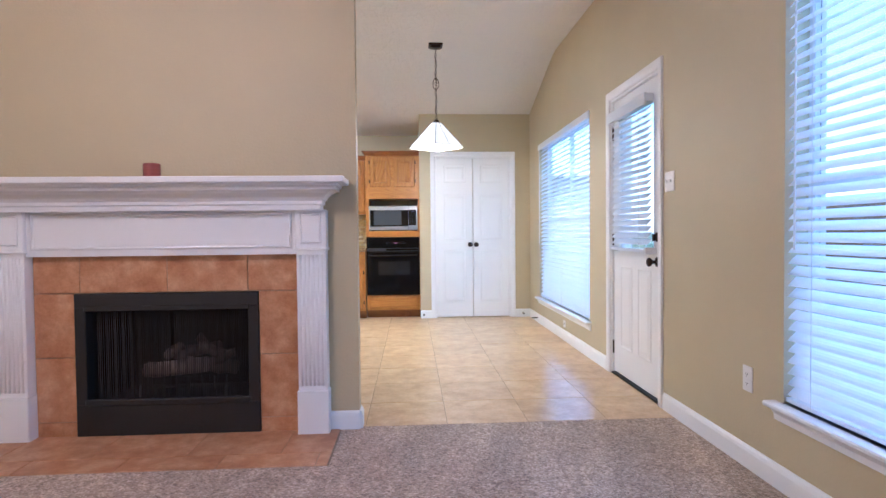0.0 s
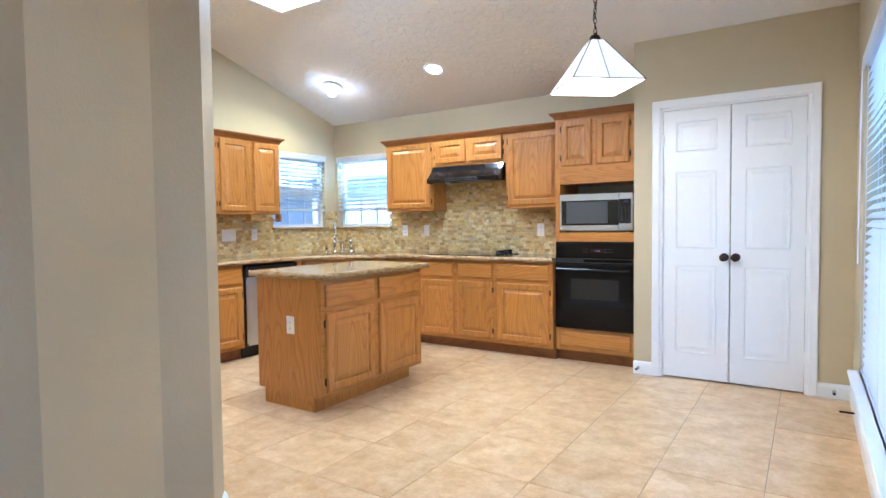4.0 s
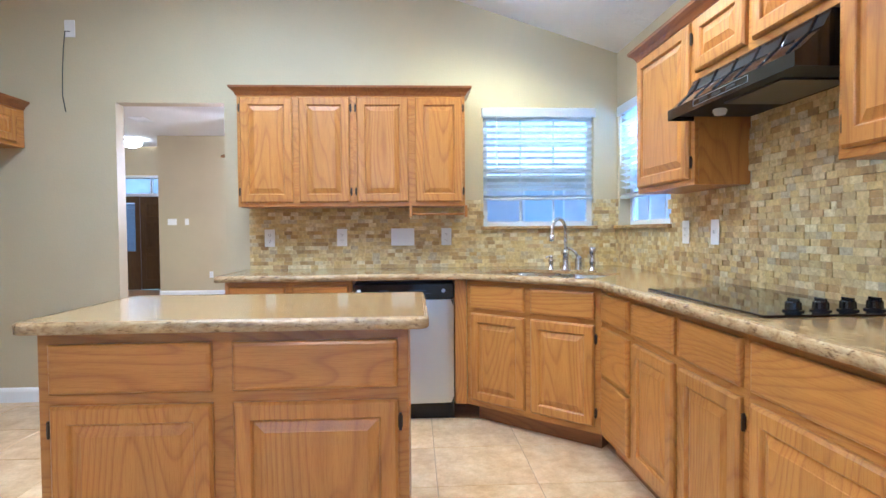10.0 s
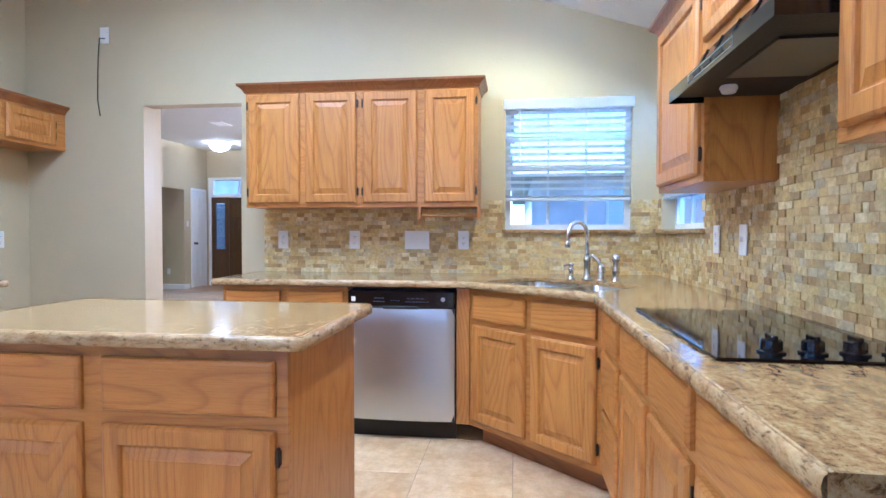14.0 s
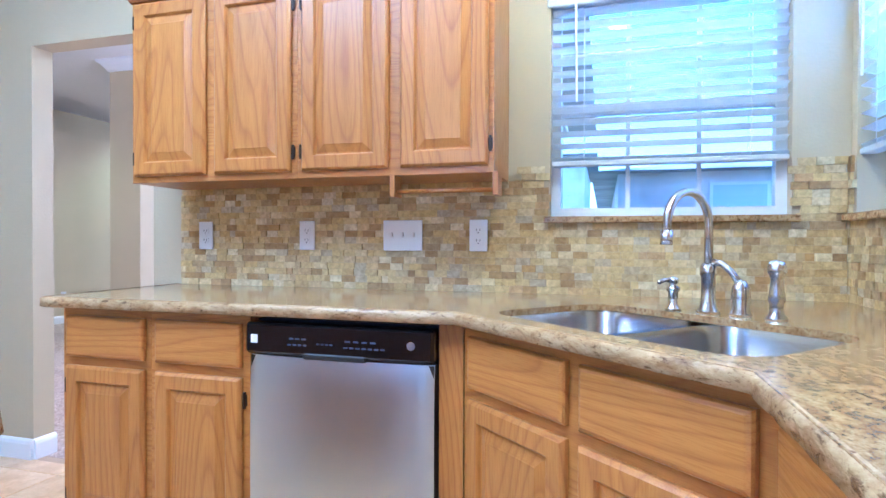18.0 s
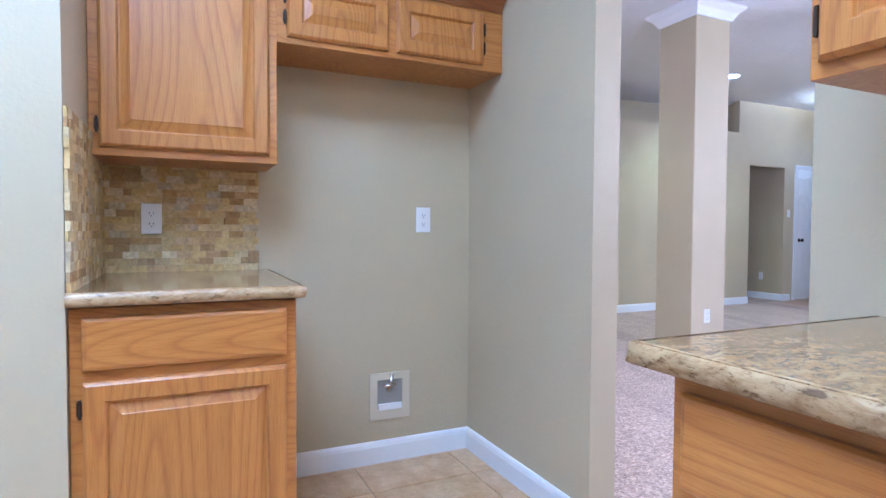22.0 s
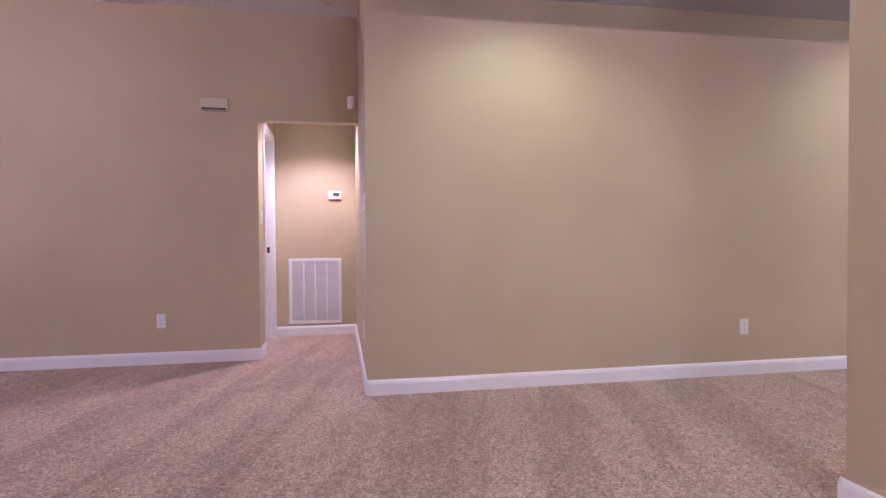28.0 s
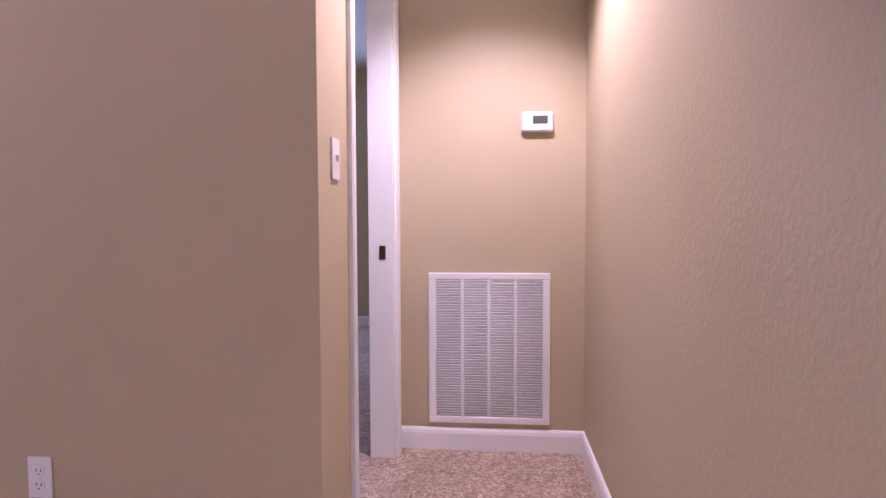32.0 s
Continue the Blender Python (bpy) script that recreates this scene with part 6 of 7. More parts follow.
# door stops on the baseboards
for x, y in ((0.3, YP - 0.016), (1.56, YP - 0.016)):
    ds = thing("door_stop", "white door stop with a black rubber tip on the baseboard", "door stop", "door stops", pose(x, y, 0.05, 90))
    bm = bmesh.new()
    lathe(bm, [(0.012, 0.0), (0.012, 0.004), (0.005, 0.006), (0.005, 0.05), (0.0, 0.05)], 12)
    part("spring", bm, NICKEL, ds, smooth=True)
    bm = bmesh.new()
    lathe(bm, [(0.009, 0.05), (0.01, 0.062), (0.006, 0.066), (0.0, 0.066)], 12)
    part("rubber_tip", bm, SLOT, ds, smooth=True)


# ---- lamps ----
WARM, SOFT, CFL = (1.0, 0.78, 0.52), (1.0, 0.88, 0.62), (1.0, 0.94, 0.42)
fl = thing("ceiling_light_box", "large white fluorescent light box on the kitchen ceiling", "ceiling light")
LX0, LX1, LY0, LY1 = -2.24, -0.94, 4.45, 5.70
bm = bmesh.new()
for a, b, c, d in ((LX0, LX1, LY0, LY0 + 0.03), (LX0, LX1, LY1 - 0.03, LY1), (LX0, LX0 + 0.03, LY0 + 0.03, LY1 - 0.03), (LX1 - 0.03, LX1, LY0 + 0.03, LY1 - 0.03), ((LX0 + LX1) / 2 - 0.012, (LX0 + LX1) / 2 + 0.012, LY0 + 0.03, LY1 - 0.03)):
    box(bm, a, b, c, d, FLAT - 0.022, FLAT)
part("frame", bm, TRIM, fl)
for a, b in ((LX0 + 0.03, (LX0 + LX1) / 2 - 0.012), ((LX0 + LX1) / 2 + 0.012, LX1 - 0.03)):
    part("diffuser", cube(a, b, LY0 + 0.03, LY1 - 0.03, FLAT - 0.012, FLAT - 0.006), glow("lit_acrylic", (1.0, 0.96, 0.80), BOX_GLOW), fl, "glowing white acrylic diffuser")

pn = thing("pendant_lamp", "pendant lamp with a square cream glass shade on a chain", "pendant lamp", "", pose(0.415, 5.53, 0))
bm = bmesh.new()
box(bm, -0.07, 0.07, -0.07, 0.07, FLAT - 0.02, FLAT, bevel=0.006)
box(bm, -0.045, 0.045, -0.045, 0.045, FLAT - 0.035, FLAT - 0.02)
part("canopy", bm, BRONZE, pn)
bm = bmesh.new()
z, k = FLAT - 0.035, 0
while z > 2.2:
    a = 90 * (k % 2)
    ring = [(0.008 * math.cos(t * math.pi / 4) * math.cos(radians(a)), 0.008 * math.cos(t * math.pi / 4) * math.sin(radians(a)), z - 0.016 + 0.018 * math.sin(t * math.pi / 4)) for t in range(9)]
    tube(bm, ring, 0.0022, 5)
    z -= 0.028
    k += 1
part("chain", bm, BRONZE, pn)
bm = bmesh.new()
tube(bm, [(0.01 * math.cos(k * 0.9), 0.01 * math.sin(k * 0.9), FLAT - 0.03 - k * 0.025) for k in range(30)], 0.0025, 5)
tube(bm, [(0.03 * math.cos(k * 0.5), 0.012 * math.sin(k), 2.56 + 0.055 * math.sin(k * 0.5)) for k in range(13)], 0.0035, 5)
part("cord", bm, BRONZE, pn)
bm = bmesh.new()
lathe(bm, [(0.0, 2.21), (0.022, 2.205), (0.03, 2.19), (0.03, 2.17), (0.0, 2.17)], 16)
part("cap", bm, BRONZE, pn, smooth=True)
shade_m, st_, sn = shader("cream_slag_glass", (0.78, 0.72, 0.58), 0.35)
sn.inputs["Emission Color"].default_value = (1.0, 0.86, 0.6, 1)
sn.inputs["Emission Strength"].default_value = SHADE_GLOW
TOPW, BOTW, ZB, ZA = 0.037, 0.195, 1.927, 2.172
for i in range(4):
    a, b = i * 90 - 5, i * 90 + 85
    c = [(r * math.sqrt(2) * math.cos(radians(t)), r * math.sqrt(2) * math.sin(radians(t)), zz) for r, zz, t in ((BOTW, ZB, a), (BOTW, ZB, b), (TOPW, ZA, b), (TOPW, ZA, a))]
    bm = bmesh.new()
    outer = [bm.verts.new(p) for p in c]
    inner = [bm.verts.new((x * 0.985, y * 0.985, zz - 0.003)) for x, y, zz in c]
    bm.faces.new(outer), bm.faces.new(inner[::-1])
    for q in range(4):
        bm.faces.new((outer[q], inner[q], inner[(q + 1) % 4], outer[(q + 1) % 4]))
    bmesh.ops.recalc_face_normals(bm, faces=bm.faces)
    part("shade_panel", bm, shade_m, pn)
    bm = bmesh.new()
    tube(bm, [c[0], c[3]], 0.003, 5), tube(bm, [c[0], c[1]], 0.003, 5)
    mid_lo, mid_hi = [(c[0][q] + c[1][q]) / 2 for q in range(3)], [(c[2][q] + c[3][q]) / 2 for q in range(3)]
    tube(bm, [mid_lo, mid_hi], 0.002, 5)
    part("leading", bm, BRONZE, pn)
bm = bmesh.new()
lathe(bm, [(0.0, 2.1), (0.018, 2.09), (0.03, 2.06), (0.033, 2.03), (0.022, 2.0), (0.0, 1.99)], 14)
part("bulb", bm, glow("lit_bulb", (1.0, 0.85, 0.6), 20), pn, smooth=True)
lamp("pendant_light", "POINT", (0.415, 5.53, 1.918), W_PENDANT, WARM, 0.05)


def can_light(x, y, z, tilt, watts, label, spread=110, colour=SOFT):
    ob = thing("recessed_light", label, "recessed light", "recessed lights", pose(x, y, z, tilt))
    bm = bmesh.new()
    lathe(bm, [(0.075, 0.02), (0.082, -0.003), (0.098, -0.006), (0.102, 0.0), (0.102, 0.004)], 28)
    part("trim_ring", bm, TRIM, ob, smooth=True)
    bm = bmesh.new()
    lathe(bm, [(0.0, -0.012), (0.05, -0.008), (0.074, -0.001), (0.074, 0.01), (0.0, 0.01)], 24)
    part("bulb", bm, glow("lit_reflector_bulb", (1.0, 0.9, 0.75), 14), ob, smooth=True)
    lamp("recessed_lamp", "SPOT", (x, y, z - 0.03), watts, colour, 0.05, (x, y, z - 1), spread=spread)
    return ob


lean = -math.degrees(math.atan(SLOPE))
can_light(-1.5, 6.82, vault(6.82), lean, W_CAN, "lit recessed ceiling light above the cooktop")
can_light(-5.35, 0.74, HIGH, 0, W_WASH * 1.3, "lit recessed ceiling light that washes the long wall", 130, CFL)
can_light(-8.28, 0.74, HIGH, 0, W_WASH * 1.3, "lit recessed ceiling light that washes the long wall", 130, CFL)
fm = thing("flush_light", "round flush ceiling light above the sink", "ceiling light", "", pose(-2.72, 6.78, vault(6.78), lean))
bm = bmesh.new()
lathe(bm, [(0.1, 0.0), (0.1, -0.014), (0.085, -0.02), (0.03, -0.025), (0.03, -0.03), (0, -0.03)], 28)
part("base", bm, TRIM, fm, smooth=True)
bm = bmesh.new()
lathe(bm, [(0.0, -0.115), (0.03, -0.105), (0.045, -0.075), (0.035, -0.04), (0.02, -0.03), (0, -0.03)], 20)
part("bulb", bm, glow("lit_round_bulb", (1.0, 0.92, 0.75), 14), fm, smooth=True)
lamp("sink_light", "SPOT", (-2.72, 6.78, vault(6.78) - 0.14), W_SINK * 2.6, (1.0, 0.80, 0.36), 0.06, (-2.72, 6.47, vault(6.78) - 1.14), spread=168)

# entry light
en = thing("entry_light", "frosted glass bowl light on the entry ceiling", "ceiling light", "", pose(-10.45, 0.74, HIGH))
bm = bmesh.new()
lathe(bm, [(0.11, 0), (0.11, -0.02), (0.06, -0.03), (0.0, -0.03)], 28)
part("base", bm, BRONZE, en, smooth=True)
bm = bmesh.new()
lathe(bm, [(0.19, -0.06), (0.185, -0.075), (0.16, -0.11), (0.1, -0.15), (0.03, -0.168), (0, -0.17)], 28)
part("bowl", bm, glow("lit_frosted_glass", (1.0, 0.86, 0.66), 5), en, smooth=True)
bm = bmesh.new()
lathe(bm, [(0.012, -0.168), (0.016, -0.18), (0.0, -0.195)], 12)
part("finial", bm, BRONZE, en, smooth=True)
lamp("entry_lamp", "POINT", (-10.45, 0.74, HIGH - 0.05), W_ENTRY, WARM, 0.06)

# living room light, overhead and out of view: assumed fixture, added for warm fill
lv = thing("ceiling_light", "assumed round frosted glass ceiling light in the living room, out of view", "ceiling light", "", pose(-1.1, 0.85, HIGH))
bm = bmesh.new()
lathe(bm, [(0.07, 0), (0.07, -0.02), (0.02, -0.035), (0.012, -0.04), (0.012, -0.29), (0.15, -0.3), (0.15, -0.32), (0.0, -0.32)], 28)
part("base", bm, BRONZE, lv, smooth=True)
bm = bmesh.new()
lathe(bm, [(0.15, -0.32), (0.15, -0.34), (0.11, -0.38), (0.05, -0.4), (0, -0.405)], 28)
part("bowl", bm, glow("lit_opal_glass", (1.0, 0.86, 0.7), 5), lv, smooth=True)
lamp("living_lamp", "POINT", (-1.1, 0.85, HIGH - 0.5), W_LIVING, (1.0, 0.68, 0.5), 0.12)

# ceiling fan
FX, FY, FZ = -8.35, 3.87, 2.29
fan = thing("ceiling_fan", "bronze ceiling fan with five wooden blades and three lit lamps", "ceiling fan", "", pose(FX, FY, 0))
bm = bmesh.new()
lathe(bm, [(0.07, HIGH), (0.07, HIGH - 0.015), (0.045, HIGH - 0.06), (0.015, HIGH - 0.075), (0.0, HIGH - 0.075)], 24)
part("canopy", bm, BRONZE, fan, smooth=True)
bm = bmesh.new()
tube(bm, [(0, 0, HIGH - 0.06), (0, 0, FZ + 0.1)], 0.014, 12)
part("rod", bm, BRONZE, fan, smooth=True)
bm = bmesh.new()
lathe(bm, [(0.0, FZ + 0.12), (0.04, FZ + 0.11), (0.1, FZ + 0.07), (0.125, FZ + 0.03), (0.12, FZ - 0.01), (0.08, FZ - 0.04), (0.05, FZ - 0.06), (0.05, FZ - 0.1), (0.0, FZ - 0.1)], 28)
part("motor", bm, BRONZE, fan, smooth=True)
for k in range(5):
    m = pose(0, 0, FZ - 0.01, 0, 0, 20 + 72 * k)
    bm = bmesh.new()
    out = [(0.2, -0.05), (0.35, -0.062), (0.7, -0.07), (0.76, -0.057), (0.78, 0.0), (0.76, 0.057), (0.7, 0.07), (0.35, 0.062), (0.2, 0.05)]
    lo = [bm.verts.new((x, y, 0.2 * y - 0.003)) for x, y in out]
    hi = [bm.verts.new((x, y, 0.2 * y + 0.003)) for x, y in out]
    bm.faces.new(lo[::-1]), bm.faces.new(hi)
    for i in range(len(out)):
        j = (i + 1) % len(out)
        bm.faces.new((lo[i], lo[j], hi[j], hi[i]))
    bl = part("blade", bm, FANWOOD, fan)
    bl.matrix_local = m
    bm = bmesh.new()
    box(bm, 0.09, 0.26, -0.018, 0.018, -0.008, 0.004, bevel=0.003)
    part("blade_arm", bm, BRONZE, bl)
fan_glass = glow("lit_fan_glass", (1.0, 0.93, 0.85), 4)
for k in range(3):
    a = radians(30 + 120 * k)
    bm = bmesh.new()
    lathe(bm, [(0.0, 0.0), (0.025, -0.004), (0.03, -0.03), (0.05, -0.075), (0.062, -0.1), (0.055, -0.1), (0.0, -0.06)], 18, pose(0.085 * math.cos(a), 0.085 * math.sin(a), FZ - 0.09, 25 * math.sin(a), -25 * math.cos(a), 0))
    part("lamp_shade", bm, fan_glass, fan, "lit frosted glass shade", smooth=True)
bm = bmesh.new()
tube(bm, [(0.02, 0, FZ - 0.1), (0.022, 0, FZ - 0.26)], 0.0025, 5)
lathe(bm, [(0, FZ - 0.28), (0.008, FZ - 0.275), (0.006, FZ - 0.255), (0, FZ - 0.25)], 10, Matrix.Translation((0.022, 0, 0)))
part("pull_chain", bm, BRONZE, fan)
lamp("fan_light", "POINT", (FX, FY, FZ - 0.24), W_FAN * 1.1, (1.0, 0.76, 0.54), 0.1)

# chandelier
CHX, CHY, CHZ = -5.2, 4.57, 1.77
ch = thing("chandelier", "five-arm bronze chandelier with lit glass shades on a chain", "chandelier", "", pose(CHX, CHY, 0))
bm = bmesh.new()
lathe(bm, [(0.06, HIGH), (0.06, HIGH - 0.02), (0.02, HIGH - 0.04), (0, HIGH - 0.04)], 20)
part("canopy", bm, NICKEL, ch, smooth=True)
bm = bmesh.new()
z, k = HIGH - 0.04, 0
while z > CHZ + 0.3:
    a = 90 * (k % 2)
    tube(bm, [(0.009 * math.cos(t * math.pi / 4) * math.cos(radians(a)), 0.009 * math.cos(t * math.pi / 4) * math.sin(radians(a)), z - 0.018 + 0.02 * math.sin(t * math.pi / 4)) for t in range(9)], 0.0022, 5)
    z -= 0.031
    k += 1
part("chain", bm, NICKEL, ch)
bm = bmesh.new()
lathe(bm, [(0, CHZ + 0.3), (0.012, CHZ + 0.29), (0.018, CHZ + 0.24), (0.04, CHZ + 0.2), (0.045, CHZ + 0.15), (0.02, CHZ + 0.11), (0.028, CHZ + 0.08), (0, CHZ + 0.05)], 20)
part("body", bm, NICKEL, ch, smooth=True)
ch_glass = glow("lit_alabaster_glass", (1.0, 0.93, 0.84), 11)
for k in range(5):
    a = radians(72 * k + 20)
    c, s = math.cos(a), math.sin(a)
    bm = bmesh.new()
    tube(bm, [(c * r, s * r, CHZ + dz) for r, dz in ((0.03, 0.13), (0.07, 0.2), (0.12, 0.23), (0.17, 0.2), (0.19, 0.14), (0.19, 0.095))], 0.007, 8)
    arm = part("arm", bm, NICKEL, ch, smooth=True)
    bm = bmesh.new()
    lathe(bm, [(0.0, 0.1), (0.022, 0.096), (0.034, 0.075), (0.052, 0.04), (0.07, 0.008), (0.084, -0.02), (0.076, -0.02), (0.0, 0.03)], 20, pose(c * 0.19, s * 0.19, CHZ, 12 * s, -12 * c, 0))
    part("glass_shade", bm, ch_glass, arm, "lit frosted glass shade", smooth=True)
lamp("chandelier_light", "POINT", (CHX, CHY, CHZ - 0.1), W_CHAND, (1.0, 0.71, 0.55), 0.16)

# hall downlight
hl = thing("hall_light", "recessed light in the hall ceiling", "recessed light", "", pose(-3.9, -1.85, 2.40))
bm = bmesh.new()
lathe(bm, [(0.075, 0.01), (0.082, -0.003), (0.098, -0.006), (0.102, 0.0)], 24)
part("trim_ring", bm, TRIM, hl, smooth=True)
bm = bmesh.new()
lathe(bm, [(0.0, -0.01), (0.05, -0.006), (0.073, 0.0), (0.0, 0.004)], 20)
part("bulb", bm, glow("lit_hall_bulb", (1.0, 0.85, 0.65), 10), hl, smooth=True)
lamp("hall_lamp", "SPOT", (-3.9, -1.85, 2.37), W_HALL, (1.0, 0.72, 0.52), 0.05, (-3.9, -1.85, 1), spread=118)
# added fill lamp for the bedroom, whose walls have no window
lamp("bedroom_fill_light", "AREA", (-1.6, -5.55, 1.5), 12, (0.9, 0.95, 1.0), 1.0, (-1.6, -3, 1.2))

# ---- outside ----
BRICK = paint("pale_brick", (0.66, 0.64, 0.61), 0.85, 18, 0.5, 0.2)
ROOF = paint("grey_shingle", (0.36, 0.36, 0.36), 0.9, 12, 0.5, 0.3)


# the pale base colour stands in for sky reflected in the panes
PALEGLASS, _, _b = shader("sky_lit_house_glass", (0.5, 0.58, 0.62), 0.1)


def house(label, x0, x1, y0, y1, h, windows):
    ob = thing("neighbour_house", label, "house", "", None)
    part("wall", cube(x0, x1, y0, y1, -0.25, h), BRICK, ob)
    bm = bmesh.new()
    e, mx = 0.5, (x0 + x1) / 2
    v = [bm.verts.new(p) for p in ((x0 - e, y0 - e, h - 0.1), (x1 + e, y0 - e, h - 0.1), (x1 + e, y1 + e, h - 0.1), (x0 - e, y1 + e, h - 0.1), (x0 + 2.5, (y0 + y1) / 2, h + 0.55), (x1 - 2.5, (y0 + y1) / 2, h + 0.55))]
    for q in ((0, 1, 5, 4), (1, 2, 5), (2, 3, 4, 5), (3, 0, 4), (3, 2, 1, 0)):
        bm.faces.new([v[i] for i in q])
    bmesh.ops.recalc_face_normals(bm, faces=bm.faces)
    part("roof", bm, ROOF, ob)
    for side, a, z in windows:
        if side == "y":
            w = part("window", cube(a, a + 1.0, y0 - 0.04, y0 + 0.02, z, z + 1.3), VINYL, ob)
            part("pane", cube(a + 0.06, a + 0.94, y0 - 0.05, y0 - 0.041, z + 0.06, z + 1.24), PALEGLASS, w)
        else:
            w = part("window", cube(x1 - 0.02, x1 + 0.04, a, a + 1.0, z, z + 1.3), VINYL, ob)
            part("pane", cube(x1 + 0.041, x1 + 0.05, a + 0.06, a + 0.94, z + 0.06, z + 1.24), PALEGLASS, w)
    return ob


house("pale brick house next door with a grey shingle roof", -24, -12.6, 7.0, 18, 2.5, [("x", 8.6, 0.9), ("x", 12.5, 0.9)])
house("pale brick house behind the garden with a grey shingle roof", -10, 5, 13.5, 24, 2.5, [("y", -6.0, 0.7), ("y", -2.0, 0.7), ("y", 2.0, 0.7)])
house("pale brick house across the street with a grey shingle roof", -34, -24, -8, 6, 4.6, [("x", -2, 0.7), ("x", 2, 0.7), ("x", 0.2, 3.2)])
fence = thing("wooden_fence", "weathered wooden board fence round the garden", "fence")
FENCE = oak("weathered_board", 2, 0.42)
me = bpy.data.meshes.new("board")
bm = bmesh.new()
box(bm, -0.01, 0.01, 0.0, 0.135, -0.25, 1.6)
bm.to_mesh(me), bm.free()
me.materials.append(FENCE)
for k in range(150):
    s = new("board", me)
    s.parent = fence
    s.matrix_local = pose(9.0, -8 + k * 0.142, 0.02 * math.sin(k * 3.7))
for z in (0.1, 1.2):
    part("rail", cube(9.02, 9.06, -8, 13.3, z, z + 0.08), FENCE, fence)


def leaf_cloud(bm, centre, radius, count, rng, size=0.16):
    for _ in range(count):
        d = Vector((rng.gauss(0, 1), rng.gauss(0, 1), rng.gauss(0, 0.8)))
        p = Vector(centre) + d.normalized() * radius * rng.uniform(0.35, 1.0)
        e = Euler((rng.uniform(0, 6), rng.uniform(0, 6), rng.uniform(0, 6))).to_matrix()
        s = size * rng.uniform(0.6, 1.3)
        q = [bm.verts.new(p + e @ Vector(c)) for c in ((-s, 0, 0), (0, -s * 0.5, 0), (s, 0, 0.05), (0, s * 0.5, 0))]
        bm.faces.new(q)


LEAF = paint("green_leaves", (0.12, 0.17, 0.07), 0.6, 6, 0.2, 0.5)
BARK = paint("grey_bark", (0.12, 0.1, 0.08), 0.95, 20, 0.9, 0.4)
for i, (x, y, h) in enumerate(((12.2, -3.5, 5.2), (12.6, 4.6, 5.0), (12.4, 10.2, 5.0))):
    rng = random.Random(40 + i)
    tr = thing("garden_tree", "leafy green tree in the garden", "tree", "garden trees", pose(x, y, -0.25))
    bm = bmesh.new()
    lathe(bm, [(0.16, 0), (0.12, 0.5), (0.1, h * 0.45), (0.05, h * 0.75), (0, h * 0.8)], 10)
    for k in range(6):
        a = rng.uniform(0, 6.28)
        z0 = h * rng.uniform(0.35, 0.6)
        tube(bm, [(0, 0, z0), (math.cos(a) * 0.6, math.sin(a) * 0.6, z0 + 0.6), (math.cos(a) * 1.1, math.sin(a) * 1.1, z0 + 1.3)], 0.035, 6)
    part("trunk", bm, BARK, tr)
    bm = bmesh.new()
    for k in range(12):
        a, r = rng.uniform(0, 6.28), rng.uniform(0.2, 1.3)
        leaf_cloud(bm, (math.cos(a) * r, math.sin(a) * r, h * rng.uniform(0.5, 1.0)), rng.uniform(0.5, 0.9), 130, rng)
    part("crown", bm, LEAF, tr)


# ---- floor tiles ----
floor = structure(new("floor_kitchen"), "beige mottled ceramic tile floor laid in a square grid", "floor")
PITCH, JOINT = 0.457, 0.004
tile_meshes = {}


def floor_tile(w, d):
    key = (round(w, 3), round(d, 3))
    if key not in tile_meshes:
        bm = bmesh.new()
        box(bm, 0, w, 0, d, -0.02, 0.0, bevel=0.0015)
        me = bpy.data.meshes.new("tile")
        bm.to_mesh(me), bm.free()
        me.materials.append(TILE)
        tile_meshes[key] = me
    return tile_meshes[key]


rng = random.Random(5)
for i in range(-9, 4):
    for j in range(0, 11):
        x0, y0 = 0.345 + i * PITCH, 2.96 + j * PITCH
        a, b = max(x0, XW), min(x0 + PITCH, XE)
        c, d = max(y0, 2.985), min(y0 + PITCH, YN)
        if b - a < 0.03 or d - c < 0.03 or (b < -0.6 and d < 3.15) or (x0 > 0.3 and c > YP + 0.05) or (-1.92 < a and b < -0.4 and d < 3.9):
            continue
        t = new("tile", floor_tile(b - a - JOINT, d - c - JOINT))
        t.parent = floor
        t.location = (a + JOINT / 2, c + JOINT / 2, rng.uniform(-0.0006, 0.0006))
part("grout_bed", cube(XW - 0.05, XE, 2.985, YN, -0.03, -0.0025), GROUT, floor)

# ---- stone backsplash ----
ROW = 0.0262
stone_meshes = {}


def stone_mesh(w, depth):
    key = (round(w, 3), round(depth, 4))
    if key not in stone_meshes:
        r = random.Random(round(w * 1e5 + depth * 1e6))
        bm = bmesh.new()
        v = box(bm, 0, w - 0.0008, -depth, 0, 0, ROW - 0.0008)
        for k in (0, 1, 4, 5):
            v[k].co.y += r.uniform(-0.0014, 0.0014)
        me = bpy.data.meshes.new("stone")
        bm.to_mesh(me), bm.free()
        me.materials.append(MOSAIC)
        stone_meshes[key] = me
    return stone_meshes[key]


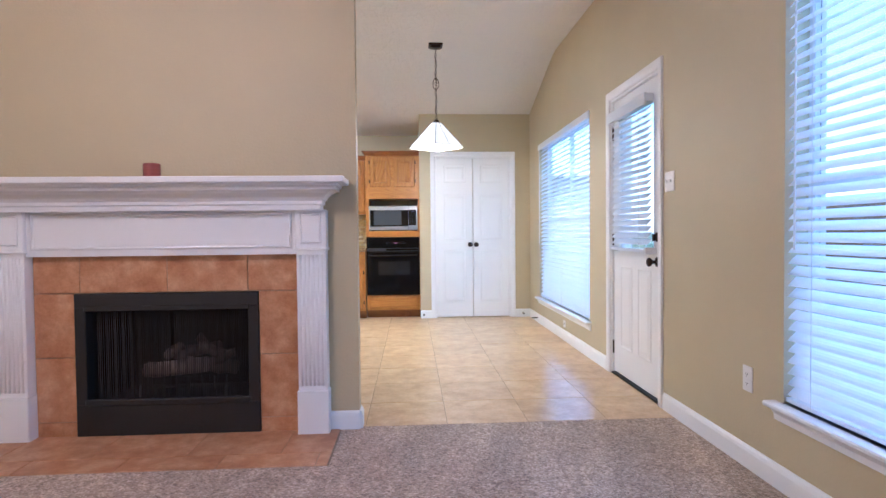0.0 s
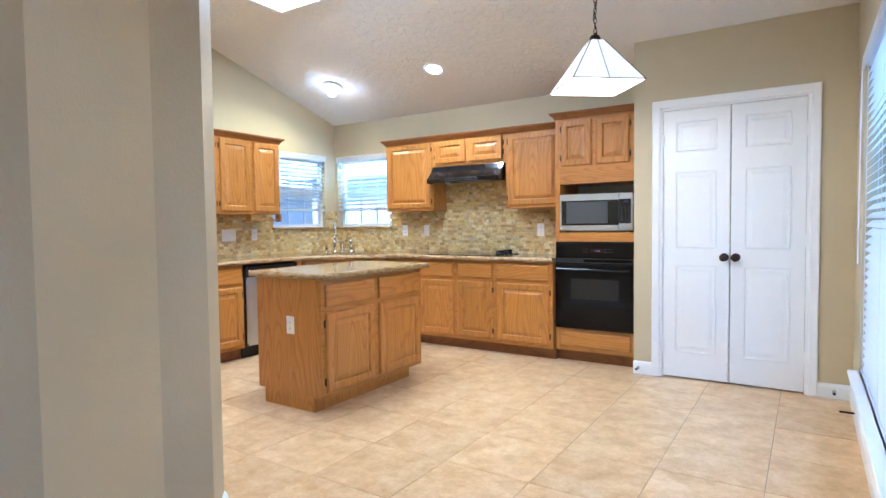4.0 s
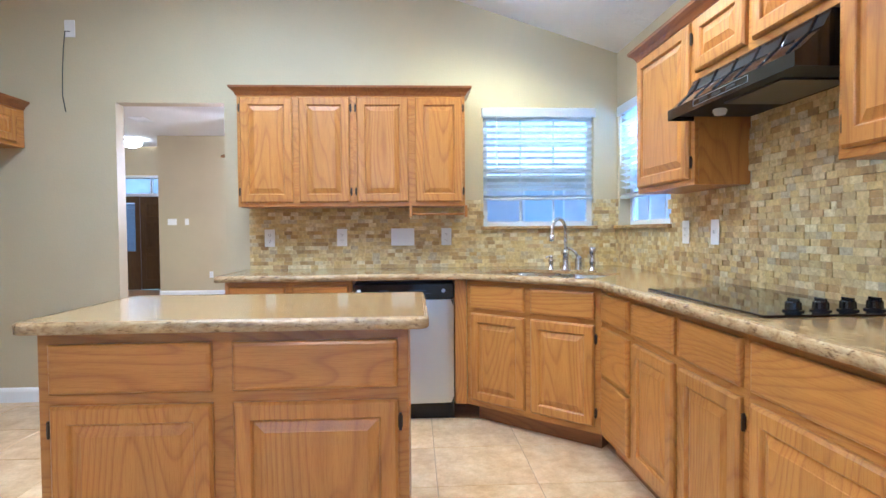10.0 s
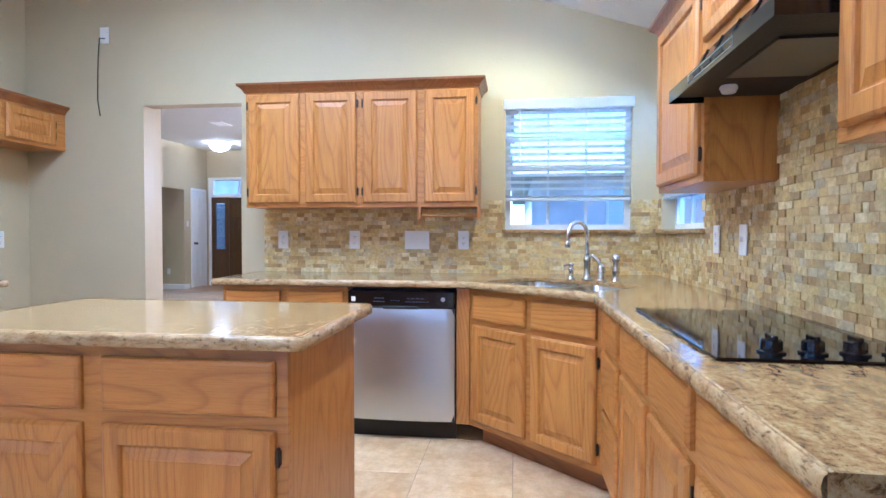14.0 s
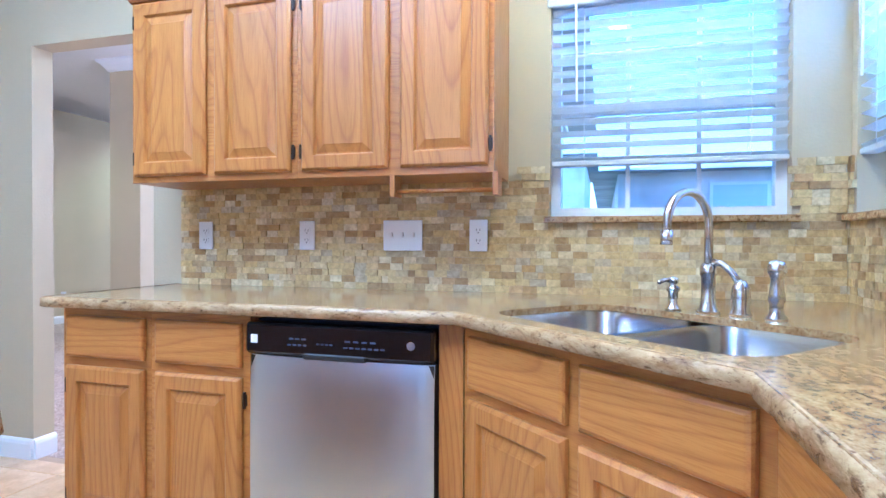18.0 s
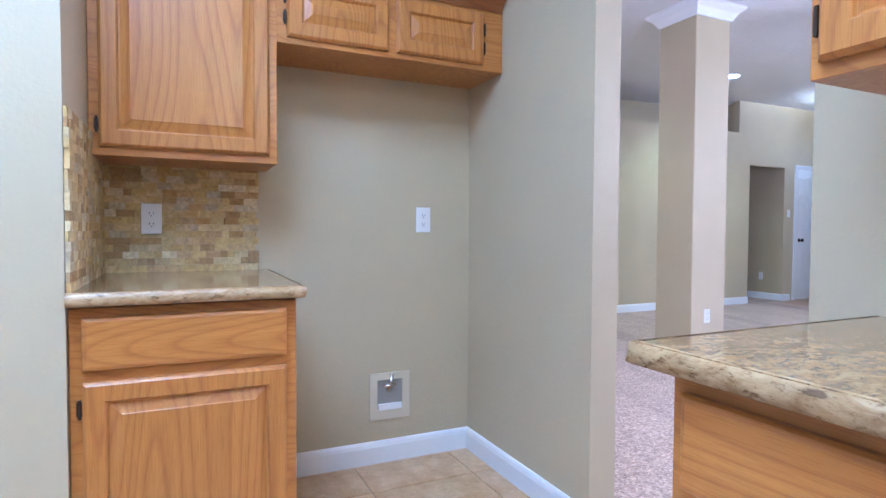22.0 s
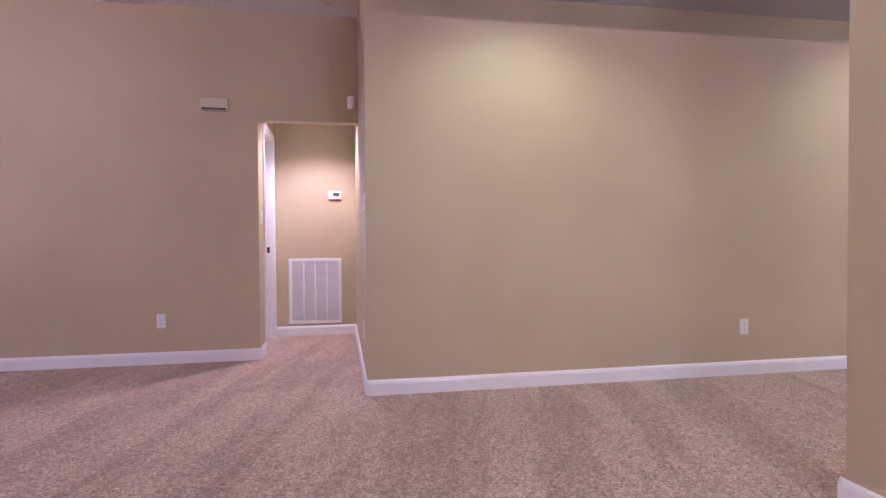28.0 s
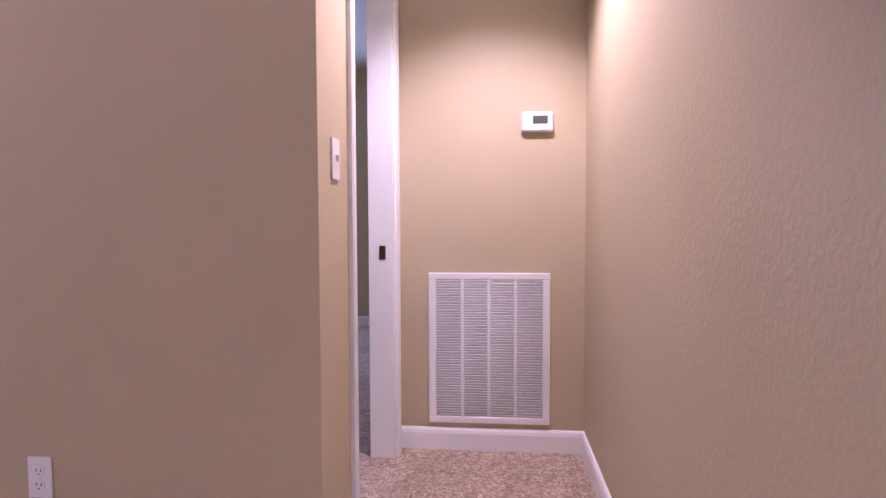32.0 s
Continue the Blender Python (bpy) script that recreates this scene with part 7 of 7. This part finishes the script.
def backsplash(number, label, where, length, z0, z1, holes=(), near=(0.0, 1.0), seed=1, cap=300):
    """Split stone pieces in rows on a wall: local x along it, facing -y."""
    ob = structure(new("wall_backsplash_%d" % number), label, "backsplash")
    ob.matrix_world = where
    part("mortar", cube(0.0, length, -0.003, -0.0005, z0, z0 + 0.02), GROUT, ob)
    rng = random.Random(seed)
    pieces = []
    z = z0
    while z < z1 - 0.004:
        x = -rng.uniform(0, 0.04)
        while x < length:
            w = rng.choice((0.027, 0.052, 0.052, 0.052, 0.052, 0.061))
            a, b = max(0.0, x), min(length, x + w)
            x += w
            if b - a < 0.012:
                continue
            m = ((a + b) / 2, z + ROW / 2)
            if any(h[0] < m[0] < h[1] and h[2] < m[1] < h[3] for h in holes):
                continue
            pieces.append((a, b - a, z, rng.choice((0.008, 0.0095, 0.011, 0.0125))))
        z += ROW
    close = [p for p in pieces if near[0] * length <= p[0] <= near[1] * length]
    chosen = set(rng.sample(range(len(close)), min(cap, len(close))))
    chosen = {close[i] for i in chosen}
    verts, faces = [], []
    for p in pieces:
        a, w, zz, dep = p
        if p in chosen:
            s = new("stone", stone_mesh(w, dep))
            s.parent = ob
            s.location = (a, 0, zz)
        else:
            n = len(verts)
            j = [rng.uniform(-0.0014, 0.0014) for _ in range(4)]
            x1, z1_ = a + w - 0.0008, zz + ROW - 0.0008
            verts += [(a, -dep + j[0], zz), (x1, -dep + j[1], zz), (x1, 0, zz), (a, 0, zz), (a, -dep + j[2], z1_), (x1, -dep + j[3], z1_), (x1, 0, z1_), (a, 0, z1_)]
            faces += [tuple(n + k for k in q) for q in ((0, 1, 5, 4), (1, 2, 6, 5), (3, 0, 4, 7), (4, 5, 6, 7), (3, 2, 1, 0))]
    if verts:
        me = bpy.data.meshes.new("stones")
        me.from_pydata(verts, [], faces)
        me.materials.append(MOSAIC)
        rest = new("stones", me)
        rest.parent = ob
        tagged(rest, "split stone pieces in tan and cream", kind="stuff")
    return ob


LBL = "split-face travertine mosaic backsplash in tan and cream"
hW = [(WIN_W[0] - 4.93, WIN_W[1] - 4.93, WIN_W[2] - 0.01, 3.0), (-1, 6.45 - 4.93, 1.315, 3.0)]
backsplash(1, LBL, pose(XW, 4.93, 0, rz=90), YN - 4.93 - 0.012, 0.89, 1.36, hW, (0.0, 0.75), 3)
hN = [(WIN_N[0] - XW, WIN_N[1] - XW, WIN_N[2] - 0.01, 3.0), (-1, -2.44 - XW, 1.36, 3.0), (-2.43 - XW, -1.815 - XW, 1.333, 3.0), (-1.005 - XW, 5, 1.333, 3.0)]
backsplash(2, LBL, pose(XW, YN, 0), XT0 - XW, 0.89, 1.61, hN, (0.3, 1.0), 4)
backsplash(3, LBL, pose(-1.902, YS, 0, rz=180), 0.553, 0.89, 1.305, (), (0, 1), 5, 120)
backsplash(4, LBL, pose(-1.902, 3.87, 0, rz=-90), 0.73, 0.89, 1.36, [(0.45, 1, 1.3, 3)], (0, 1), 6, 120)
